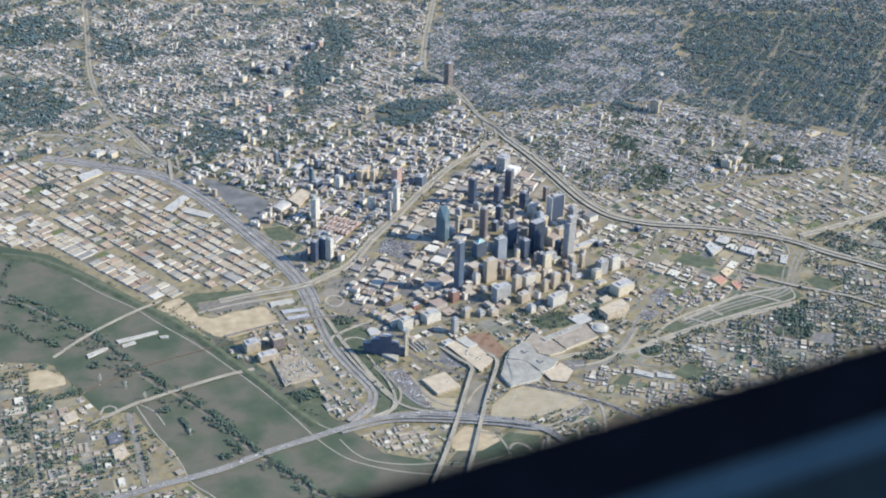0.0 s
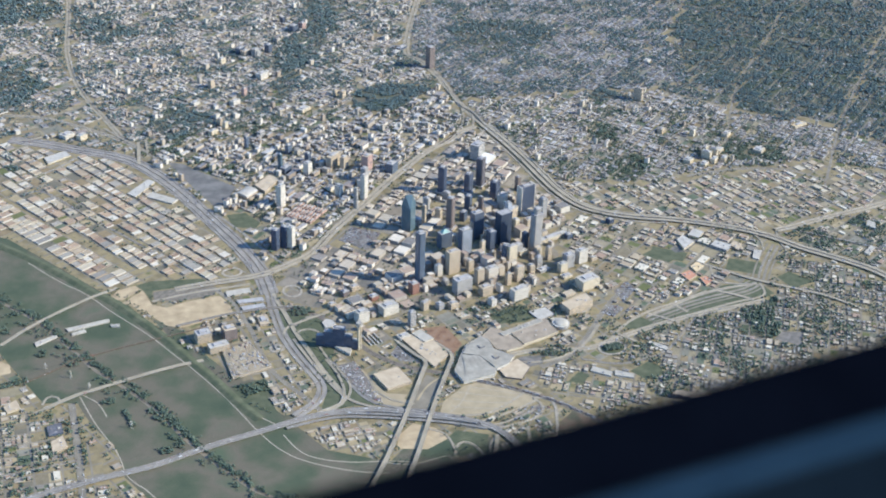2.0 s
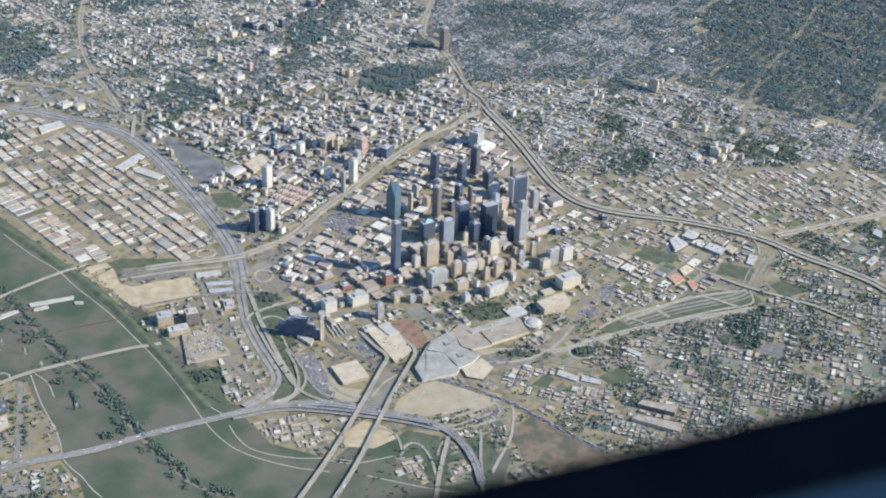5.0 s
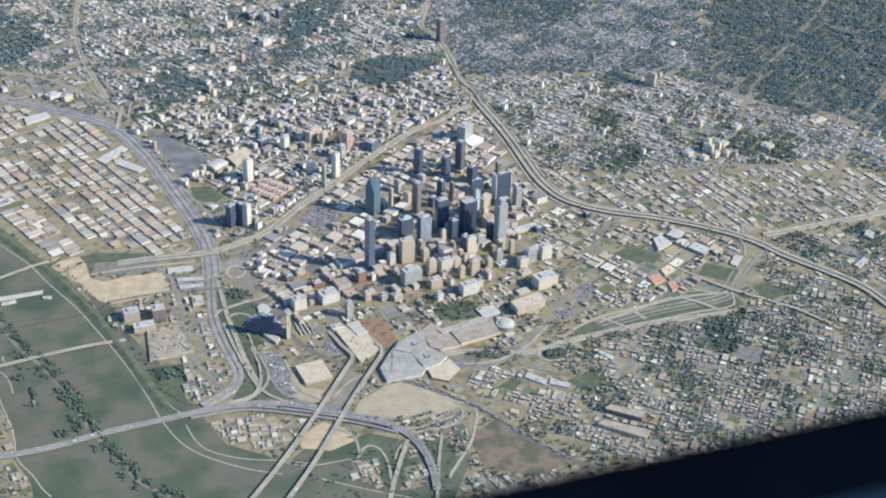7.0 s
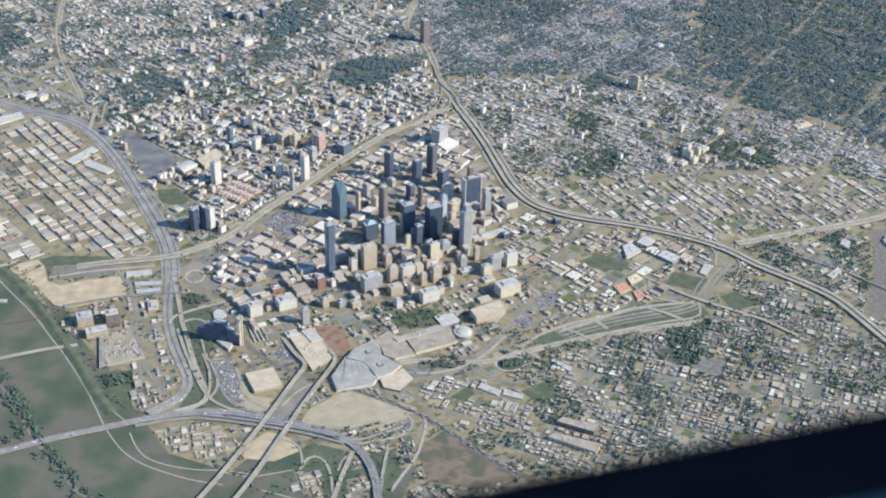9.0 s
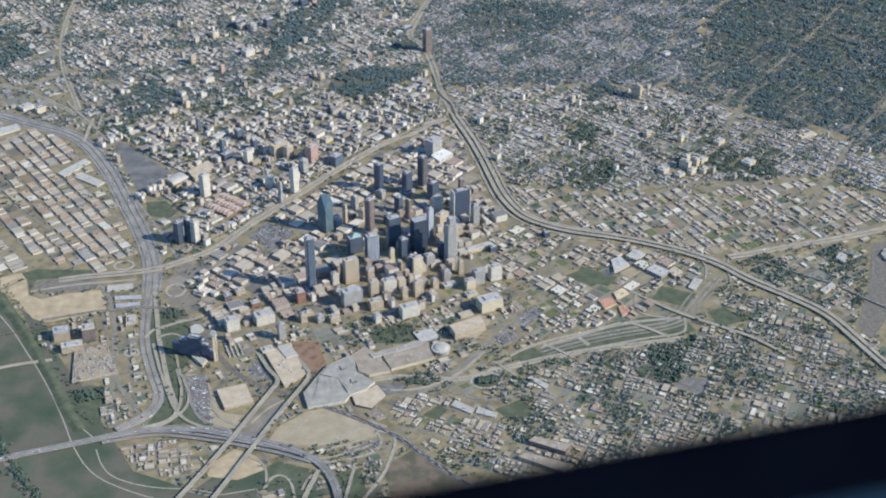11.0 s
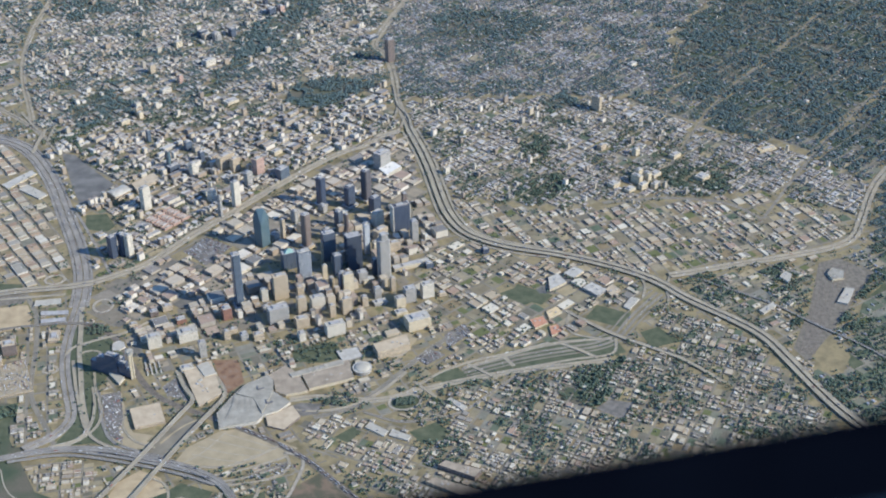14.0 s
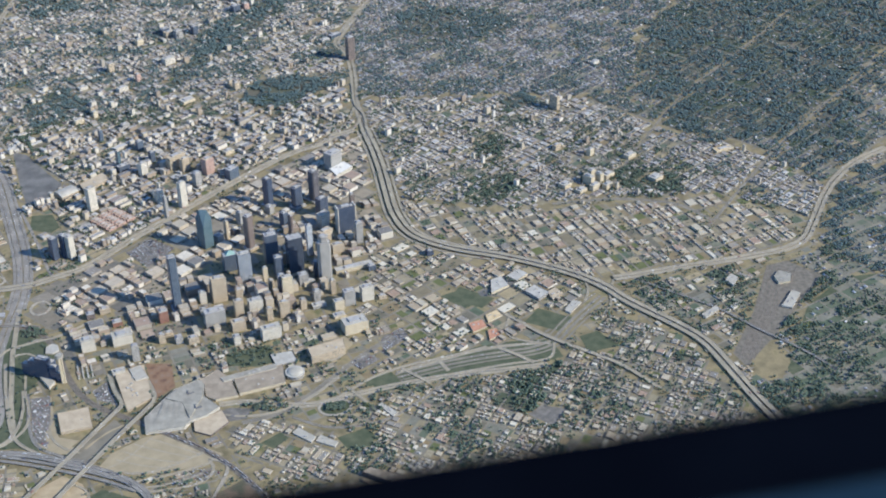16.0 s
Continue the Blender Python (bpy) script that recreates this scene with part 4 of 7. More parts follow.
tower("white concrete city building", 464, 1488, 42, 30, 156, "white", "white", 45, name="office_tower")
tower("grey concrete office building", 382, 1369, 15, 22, 138, "grey", "mid", 45, name="office_tower")
tower("white concrete city building", 328, 1564, 44, 35, 70, "white", "white", 45, name="office_tower")
tower("tan stone city building", 389, 1957, 112, 40, 81, "tan", "tan", 45, name="office_tower")
tower("tan stone city building", 445, 1908, 54, 30, 83, "tan", "tan", 45, name="office_tower")
tower("white concrete city building", 209, 1876, 46, 35, 83, "white", "white", 45, name="office_tower")
tower("grey concrete office building", 526, 1719, 42, 35, 86, "grey", "mid", 45, name="office_tower")
tower("pink granite office building", 580, 1861, 60, 45, 100, "pink", "tan", 45, name="office_tower")
tower("tall blue glass skyscraper", 718, 1788, 68, 50, 67, "blue", "mid", 45, name="office_tower")
tower("green glass apartment tower", 59, 1985, 16, 25, 108, "green", "mid", 45, name="apartment_tower")
tower("dark glass apartment tower", -164, 1019, 37, 35, 128, "navy", "mid", 45, name="apartment_tower")
tower("dark glass apartment tower", -113, 1030, 28, 35, 135, "navy", "mid", 45, name="apartment_tower")
tower("white slab building with a dark recess", 968, 191, 93, 45, 63, "white", "white", 18, name="office_tower")
tower("grey concrete office building", 697, 326, 98, 50, 87, "grey", "mid", 18, name="office_tower")
tower("cream stone city building", 1365, 209, 116, 70, 59, "cream", "light", 18, name="office_tower")
tower("tan stone city building", 810, 275, 66, 45, 50, "tan", "tan", 18, name="office_tower")
tower("white concrete city building", 1435, 464, 62, 40, 79, "white", "white", 18, name="office_tower")
tower("grey concrete office building", 1346, 432, 55, 40, 82, "grey", "mid", 18, name="office_tower")
tower("tan stone city building", 1269, 535, 25, 25, 78, "tan", "tan", 18, name="office_tower")
tower("white concrete city building", 807, 160, 32, 40, 42, "white", "white", 18, name="city_building", category="building")
tower("white concrete city building", 111, 186, 64, 50, 62, "white", "white", 18, name="office_tower")
tower("white concrete city building", 264, 229, 92, 60, 50, "white", "white", 18, name="office_tower")
tower("grey concrete office building", 345, 77, 32, 30, 87, "grey", "mid", 18, name="office_tower")
tower("red brick building with a pale roof court", 446, 385, 43, 45, 63, "red", "light", 18, name="office_tower")
tower("grey concrete office building", 533, 199, 35, 40, 32, "grey", "mid", 18, name="city_building", category="building")
tower("tan stone city building", 601, 190, 49, 40, 32, "tan", "tan", 18, name="city_building", category="building")
tower("white concrete city building", 274, -16, 60, 40, 15, "white", "white", 18, name="city_building", category="building")
tower("tan stone city building", 1301, 916, 62, 40, 54, "tan", "tan", 18, name="office_tower")
tower("cream stone city building", 1379, 748, 201, 40, 21, "cream", "light", 18, name="city_building", category="building")
tower("slate blue glass office tower", 1022, 1203, 34, 35, 94, "slate", "mid", 45, name="office_tower")
tower("tall dark navy glass skyscraper", 1092, 1410, 56, 40, 129, "navy", "dark", 45, cham=5, podium=20, name="office_tower")
tower("tall dark navy glass skyscraper", 1226, 1311, 59, 40, 110, "navy", "dark", 45, name="office_tower")
tower("low white cube-shaped building", 1232, 1191, 64, 40, 84, "white", "white", 45, name="office_tower")
tower("tan stone city building", 1238, 1037, 82, 40, 68, "tan", "tan", 45, name="office_tower")
tower("dark brown stone skyscraper", 1392, 1364, 23, 30, 92, "brown", "mid", 18, name="office_tower")
tower("grey concrete office building", 785, 1268, 27, 35, 76, "grey", "mid", 45, name="office_tower")
tower("tan stone city building", 818, 1135, 33, 35, 68, "tan", "tan", 45, name="office_tower")
tower("cream stone city building", 932, 683, 23, 22, 84, "cream", "light", 18, name="office_tower")
tower("grey concrete office building", 1121, 632, 47, 40, 66, "grey", "mid", 18, name="office_tower")
tower("slate blue glass office tower", 1018, 539, 35, 30, 126, "slate", "mid", 18, name="office_tower")
tower("tan stone city building", 721, 1109, 18, 22, 115, "tan", "tan", 45, name="office_tower")
tower("grey concrete office building", 678, 1094, 43, 40, 43, "grey", "mid", 45, name="city_building", category="building")
tower("tan stone city building", 963, 600, 25, 25, 60, "tan", "tan", 18, name="office_tower")
tower("tan stone city building", 937, 860, 29, 25, 112, "tan", "tan", 18, name="office_tower")
tower("cream stone city building", 1205, 889, 29, 35, 78, "cream", "light", 18, name="office_tower")
tower("slate blue glass office tower", 1190, 698, 27, 30, 93, "slate", "mid", 18, name="office_tower")
tower("dark brown stone skyscraper", 679, 570, 35, 30, 84, "brown", "mid", 18, name="office_tower")
tower("tan stone city building", 806, 525, 34, 30, 67, "tan", "tan", 18, name="office_tower")
tower("white concrete city building", 627, 525, 33, 35, 64, "white", "white", 18, name="office_tower")
tower("tan stone city building", 452, 209, 31, 35, 45, "tan", "tan", 18, name="city_building", category="building")
tower("slate blue glass office tower", 953, 1083, 41, 30, 60, "slate", "mid", 45, name="office_tower")
tower("grey concrete office building", 940, 1363, 33, 40, 48, "grey", "mid", 45, name="office_tower")
tower("cream stone city building", 1295, 392, 48, 35, 54, "cream", "light", 18, name="office_tower")
tower("tan stone city building", 1120, 417, 30, 35, 54, "tan", "tan", 18, name="office_tower")
tower("grey concrete office building", 1188, 481, 35, 30, 61, "grey", "mid", 18, name="office_tower")
tower("dark red granite skyscraper standing alone by the freeway", 1450, 3360, 50, 46, 165, "brown", "mid", 25)
tower("tall thin tan slab building standing alone", 2690, 2450, 24, 62, 95, "tan", "tan", 40)


# ---- the glass prism with slanted roofs ----
def slanted_tower(x, y, w, h, rot):
    t = empty("prism_tower", x, y, rot, "green glass skyscraper with steep slanted roofs", "tower", "towers of the city")
    take_ring(turned(w + 14, w + 14, rot, x, y))
    a = w / 2
    bm = bmesh.new()
    low = [bm.verts.new(p) for p in ((-a, -a, 0), (a, -a, 0), (a, a, 0), (-a, a, 0))]
    mid = [bm.verts.new(p) for p in ((-a, -a, h * 0.62), (a, -a, h * 0.78), (a, a, h * 0.62), (-a, a, h * 0.78))]
    r0, r1 = bm.verts.new((a * 0.55, -a * 0.55, h)), bm.verts.new((-a * 0.55, a * 0.55, h))
    for i in range(4):
        bm.faces.new((low[i], low[(i + 1) % 4], mid[(i + 1) % 4], mid[i]))
    part("shaft", bm, WALL["green"], t)
    bm = bmesh.new()
    m4 = [bm.verts.new(p) for p in ((-a, -a, h * 0.62), (a, -a, h * 0.78), (a, a, h * 0.62), (-a, a, h * 0.78))]
    r0, r1 = bm.verts.new((a * 0.5, -a * 0.5, h)), bm.verts.new((-a * 0.5, a * 0.5, h))
    for f in ((m4[0], m4[1], r0), (m4[1], m4[2], r0), (m4[2], m4[3], r1), (m4[3], m4[0], r1), (m4[0], r0, r1), (m4[2], r1, r0)):
        bm.faces.new(f)
    part("slanted_roof", bm, WALL["green"], t, "steep green glass roof faces")


slanted_tower(613, 1058, 58, 220, 45)


def ring_building(name, label, ring, h, wall, roof, category="building", z=0.0, units=0, parapet=1.0, group="", take=True):
    """A flat-roofed building over any ring of corners, with parapet, sunk roof and roof units as parts."""
    r = np.array(ring, float)
    area = sum(r[i][0] * r[(i + 1) % len(r)][1] - r[(i + 1) % len(r)][0] * r[i][1] for i in range(len(r)))
    if area < 0:
        r = r[::-1]
    c = r.mean(0)
    t = empty(name, c[0], c[1], 0, label, category, group)
    q = r - c
    size = np.abs(q).max()
    inn = q * (1 - 1.2 / size)
    n = len(q)
    bm = bmesh.new()
    a, b, d, e = ([bm.verts.new((*p, hh)) for p in some] for some, hh in ((q, z), (q, h), (inn, h), (inn, h - parapet)))
    for i in range(n):
        j = (i + 1) % n
        bm.faces.new((a[i], a[j], b[j], b[i]))
        bm.faces.new((b[i], b[j], d[j], d[i]))
        bm.faces.new((d[i], d[j], e[j], e[i]))
    part("wall", bm, wall, t)
    bm = bmesh.new()
    bm.faces.new([bm.verts.new((*p, h - parapet + 0.1)) for p in inn])
    top_face = part("roof", bm, roof, t)
    edge = q[1] - q[0]
    turn = math.degrees(math.atan2(edge[1], edge[0]))
    for k in range(units):
        f, g = rng_b.uniform(0.15, 0.85, 2)
        o = (q[0] * (1 - f) + q[1] * f) * (1 - g) + (q[-1] * (1 - f) + q[n // 2] * f) * g
        o *= 0.8
        bm = bmesh.new()
        w, dd, hh = rng_b.uniform(4, 12), rng_b.uniform(3, 8), rng_b.uniform(2, 5)
        ring4 = turned(w, dd, turn, o[0], o[1])
        prism(bm, ring4, h - parapet, h - parapet + hh)
        part("roof_unit", bm, ROOF["light" if k % 2 else "mid"], top_face)
    if take:
        take_ring(ring)
    return t


rng_b = np.random.default_rng(3)

ring_building("city_building", "low white building with a bright flat roof", [(1275, 1790), (1315, 1705), (1410, 1805), (1360, 1870)], 25, WALL["white"], ROOF["bright"], units=3)

# ---- the exhibition hall ----
hall = ring_building("exhibition_hall", "grey-white exhibition hall with vaulted metal roofs", [(440, -480), (425, -380), (500, -250), (545, -185), (645, -125), (675, -165), (675, -250), (750, -335), (700, -390), (630, -420), (605, -460)], 16, WALL["white"], ROOF["hall"], units=0, category="hall")
hc = (hall.matrix_world.translation / S).to_2d()
LOWER = [np.array(p, float) for p in [(440, -485), (605, -455), (500, -265), (585, -290)]]
for k in range(4):
    # vaulted roof strips side by side
    bm = bmesh.new()
    grid = []
    for i in range(9):
        f = (k + i / 8) / 4
        row = []
        for j in range(5):
            g = j / 4
            p = (LOWER[0] * (1 - f) + LOWER[1] * f) * (1 - g) + (LOWER[2] * (1 - f) + LOWER[3] * f) * g
            bend = 10 * math.sin(math.pi * g)
            row.append(bm.verts.new((p[0] - hc[0] + bend, p[1] - hc[1], 15.2 + (0.25 + 0.55 * g) * math.sin(math.pi * min(1, i / 8 * 1.25) * 0.8) + 3 * g)))
        grid.append(row)
    for i in range(8):
        for j in range(4):
            bm.faces.new((grid[i][j], grid[i + 1][j], grid[i + 1][j + 1], grid[i][j + 1]))
    part("vault", bm, ROOF["hall"], hall, "curved white metal vault")
bm = bmesh.new()
ring = [(x - hc[0], y - hc[1]) for x, y in [(510, -255), (545, -200), (640, -145), (665, -180), (670, -260), (625, -405), (585, -295)]]
prism(bm, ring, 15.2, 20)
bmesh.ops.recalc_face_normals(bm, faces=bm.faces)
part("upper_roof", bm, ROOF["hall"], hall, "pale grey upper roof")
for (x, y), turn in (((606, -237), 60), ((645, -341), 60)):
    for s2 in (-1, 1):
        bm = bmesh.new()
        d = Vector((math.cos(radians(turn + s2 * 38)), math.sin(radians(turn + s2 * 38)))) * 14
        prism(bm, turned(28, 5, turn + s2 * 38, x - hc[0] + d.x, y - hc[1] + d.y), 15.2, 23)
        part("skylight", bm, ROOF["dark"], hall, "dark raised skylight")
ring_building("exhibition_wing", "tan-roofed exhibition wing with pale walls", [(620, -155), (730, -55), (790, -135), (830, -260), (730, -280), (685, -250), (675, -165)], 14, WALL["cream"], ROOF["wing"], units=0, category="hall")
ring_building("exhibition_wing", "long tan-roofed exhibition wing with white walls", [(805, -140), (1025, -50), (1040, -190), (835, -250)], 16, WALL["cream"], ROOF["wing"], units=4, category="hall")
ring_building("gallery_wing", "low white gallery along the exhibition wing", [(745, -125), (990, -45), (1000, -80), (760, -155)], 18, WALL["white"], ROOF["hall"], units=5, category="hall")
ring_building("plaza_block", "pale concrete plaza building beside the round arena", [(965, 40), (1065, 60), (1090, -20), (995, -50)], 8, WALL["grey"], ROOF["light"], category="building")
ring_building("hall_terrace", "tan terrace building with a dark wall", [(640, -420), (760, -350), (795, -435), (720, -520), (650, -485)], 9, WALL["brown"], ROOF["tan"], category="building")
ring_building("rail_shed", "long white roofed rail shed", [(-510, 635), (-385, 640), (-380, 595), (-510, 585)], 8, WALL["white"], ROOF["white"])
for k, q in enumerate(([(-470, 535), (-335, 530), (-330, 495), (-465, 500)], [(-460, 465), (-340, 470), (-335, 435), (-455, 430)])):
    ring_building("rail_shed", "long grey roofed rail shed", q, 8, WALL["grey"], ROOF["mid"])
for k, q in enumerate(([(-1335, 485), (-1120, 520), (-1120, 495), (-1325, 455)], [(-1310, 435), (-1245, 455), (-1240, 430), (-1310, 415)], [(-1490, 395), (-1385, 440), (-1380, 420), (-1485, 360)], [(-1120, 465), (-1075, 460), (-1075, 435), (-1115, 445)])):
    ring_building("site_shed", "white site shed on the meadow", q, 7, WALL["white"], ROOF["white"], units=2)


def pylon(x, y):
    """A lattice mast of the power line."""
    t = empty("power_pylon", x, y, 20, "pale steel lattice power pylon", "pylon", "power line")
    for sx, sy in ((-1, -1), (1, -1), (1, 1), (-1, 1)):
        bm = bmesh.new()
        prism(bm, turned(0.9, 0.9, 0, 5 * sx, 5 * sy), 0, 40, turned(0.7, 0.7, 0, 0.8 * sx, 0.8 * sy))
        part("leg", bm, ROOF["light"], t)
    for z, w in ((22, 9), (30, 8), (38, 6)):
        bm = bmesh.new()
        box(bm, -w, -0.5, z, w, 0.5, z + 1)
        part("arm", bm, ROOF["light"], t)


for x, y in ((-1451, 151), (-1342, 55), (-1266, -64), (-1111, -412)):
    pylon(x, y)


def dome(x, y, r, h, wall_h, label, name="round_arena"):
    t = empty(name, x, y, 0, label, "arena")
    take_ring(circle(r + 8, 16, x, y))
    bm = bmesh.new()
    prism(bm, circle(r, 40), 0, wall_h)
    part("wall", bm, WALL["grey"], t)
    bm = bmesh.new()
    prism(bm, circle(r + 3, 40), wall_h, wall_h + 3)
    part("cornice", bm, ROOF["light"], t)
    bm = bmesh.new()
    rings = [[bm.verts.new((px, py, wall_h + 3 + h * math.sin(k * math.pi / 12))) for px, py in circle((r - 6) * math.cos(k * math.pi / 12), 40)] for k in range(6)]
    for p, q in zip(rings, rings[1:]):
        for i in range(40):
            bm.faces.new((p[i], p[(i + 1) % 40], q[(i + 1) % 40], q[i]))
    bm.faces.new(rings[-1])
    part("dome", bm, ROOF["white"], t, "shallow white dome")


dome(1081, -121, 42, 10, 18, "round grey arena with a shallow white dome")


def vaulted_arena(x, y, w, d, wall_h, rise, rot):
    """A broad arena: tan walls, a pale vault with ribs, and low wings on both sides."""
    t = empty("sports_arena", x, y, rot, "broad tan sports arena with a pale vaulted roof", "arena")
    take_ring(turned(w + 40, d + 20, rot, x, y))
    bm = bmesh.new()
    prism(bm, turned(w, d, 0), 0, wall_h)
    part("wall", bm, WALL["tan"], t)
    bm = bmesh.new()
    rows = []
    for i in range(15):
        a = math.pi * i / 14
        rows.append([bm.verts.new((-(w / 2 + 2) * math.cos(a), e, wall_h + rise * math.sin(a))) for e in (-d / 2 - 2, d / 2 + 2)])
    for p, q in zip(rows, rows[1:]):
        bm.faces.new((p[0], q[0], q[1], p[1]))
    for k in (0, 1):
        bm.faces.new([r[k] for r in (rows if k else rows[::-1])])
    vault = part("vault", bm, ROOF["light"], t, "pale metal vault")
    for k in range(6):
        bm = bmesh.new()
        e = -d / 2 + d * (k + 0.5) / 6
        for i in range(14):
            a0, a1 = math.pi * i / 14, math.pi * (i + 1) / 14
            c = [(-(w / 2 + 2) * math.cos(a), wall_h + rise * math.sin(a) + 1.2) for a in (a0, a1)]
            bm.faces.new([bm.verts.new(v) for v in ((c[0][0], e - 1, c[0][1]), (c[1][0], e - 1, c[1][1]), (c[1][0], e + 1, c[1][1]), (c[0][0], e + 1, c[0][1]))])
        part("rib", bm, ROOF["white"], vault)
    for sx in (-1, 1):
        bm = bmesh.new()
        box(bm, sx * (w / 2 + 8) - 8, -d * 0.42, 0, sx * (w / 2 + 8) + 8, d * 0.42, wall_h * 0.6)
        part("wing", bm, WALL["tan"], t)


vaulted_arena(-205, 1692, 84, 104, 22, 15, -48)
ring_building("arena_hall", "tan flat-roofed hall behind the sports arena", [(-140, 1780), (-25, 1900), (20, 1830), (-95, 1680)], 20, WALL["tan"], ROOF["tan"], units=2)

# ---- the observation tower and the mirror-glass hotel ----
obs = empty("observation_tower", 33, -64, 0, "slim concrete observation tower with a lattice ball", "tower")
for k in range(3):
    bm = bmesh.new()
    prism(bm, circle(4.2, 12, 8 * math.cos(k * 2.1), 7 * math.sin(k * 2.1)), 0, 138)
    part("column", bm, WALL["cream"], obs)
bm = bmesh.new()
prism(bm, circle(4.5, 12), 0, 150)
part("core", bm, WALL["cream"], obs)
for k, (r, z) in enumerate(((15, 141), (18, 147), (15, 153))):
    bm = bmesh.new()
    prism(bm, circle(r, 24), z, z + 3.5)
    part("deck", bm, ROOF["light"], obs)
bm = bmesh.new()
bmesh.ops.create_icosphere(bm, subdivisions=2, radius=18, matrix=Matrix.Translation((0, 0, 152)))
bmesh.ops.wireframe(bm, faces=bm.faces, thickness=1.6, use_replace=True)
part("lattice_ball", bm, ROOF["light"], obs, "open steel lattice ball")
take_ring(circle(40, 8, *(obs.matrix_world.translation / S).to_2d()))
for dx, dy, w, d, h in ((0, 0, 60, 34, 112), (-46, 22, 48, 32, 90), (44, -16, 40, 30, 74), (-84, 44, 40, 28, 58), (14, 38, 64, 28, 70), (76, -32, 32, 26, 48)):
    x, y = -18, -47
    tower("stepped mirror-glass hotel block", x + dx - 38, y + dy + 34, w, d, h, "navy", "mid", -25, name="hotel_wing", group="hotel", category="hotel")
ring_building("hotel_hall", "white slanted hotel hall", [(-80, -25), (-65, -10), (-5, -65), (-25, -110)], 14, WALL["white"], ROOF["white"])
ring_building("station_roof", "round-ended pale pavilion", [(-90, 215), (-65, 240), (-35, 225), (-25, 185), (-50, 160), (-85, 165)], 8, WALL["white"], ROOF["light"])
ring_building("print_works", "tan flat-roofed hall with a dark wall", [(40, -305), (170, -275), (205, -410), (75, -440)], 15, WALL["tan"], ROOF["tan"], units=1)
ring_building("post_hall", "low tan hall with many roof units", [(260, -40), (385, 25), (445, -230), (345, -315)], 10, WALL["tan"], ROOF["tan"], units=14)
ring_building("white_annex", "white roofed shed among tan halls", [(320, -10), (370, 15), (415, -80), (360, -100)], 14, WALL["white"], ROOF["white"], take=False)
ring_building("city_hall", "long tan city hall with a leaning front", [(1140, 30), (1305, 90), (1315, 15), (1160, -45)], 40, WALL["tan"], ROOF["tan"], units=4)
# platform roofs of the station
for (ax, ay), (bx, by) in [[(75, 65), (100, -50)], [(95, 65), (120, -45)], [(115, 65), (140, -40)], [(135, 70), (160, -35)]]:
    u = Vector((by - ay, ax - bx)).normalized() * 3.5
    ring_building("platform_roof", "narrow white roof over a station platform", [(ax - u.x, ay - u.y), (ax + u.x, ay + u.y), (bx + u.x, by + u.y), (bx - u.x, by - u.y)], 6, WALL["white"], ROOF["light"], group="platform roofs")
# brick terraces beside the northern freeway
for k in range(7):
    x, y = -11, 1390
    for e in range(3):
        px, py = x + 26 * k * math.cos(radians(-45)) + 62 * e * math.cos(radians(45)), y + 26 * k * math.sin(radians(-45)) + 62 * e * math.sin(radians(45))
        tower("pinkish brick terrace with a flat roof", px, py, 56, 13, 13 + 2 * ((k + e) % 3), "pink", "tan", 45, name="row_house", group="brick terraces", category="building")
# jail and car deck beside the meadow
ring_building("parking_deck", "pale concrete parking deck full of cars", [(-620, 80), (-480, 130), (-410, -110), (-610, -160)], 11, WALL["tan"], M["pale_lot"], category="parking deck")
tower("tan and brown brick jail block", -692, 216, 74, 60, 50, "tan", "mid", 10, name="jail_block", category="building")
tower("tan and brown brick jail block", -563, 207, 64, 60, 60, "brown", "tan", 10, name="jail_block", category="building")
tower("tan brick jail block", -633, 112, 100, 50, 34, "tan", "light", 10, name="jail_block", category="building")
tower("pale flat-roofed court building", -372, 307, 52, 90, 14, "tan", "tan", 2, name="court_building", category="building")

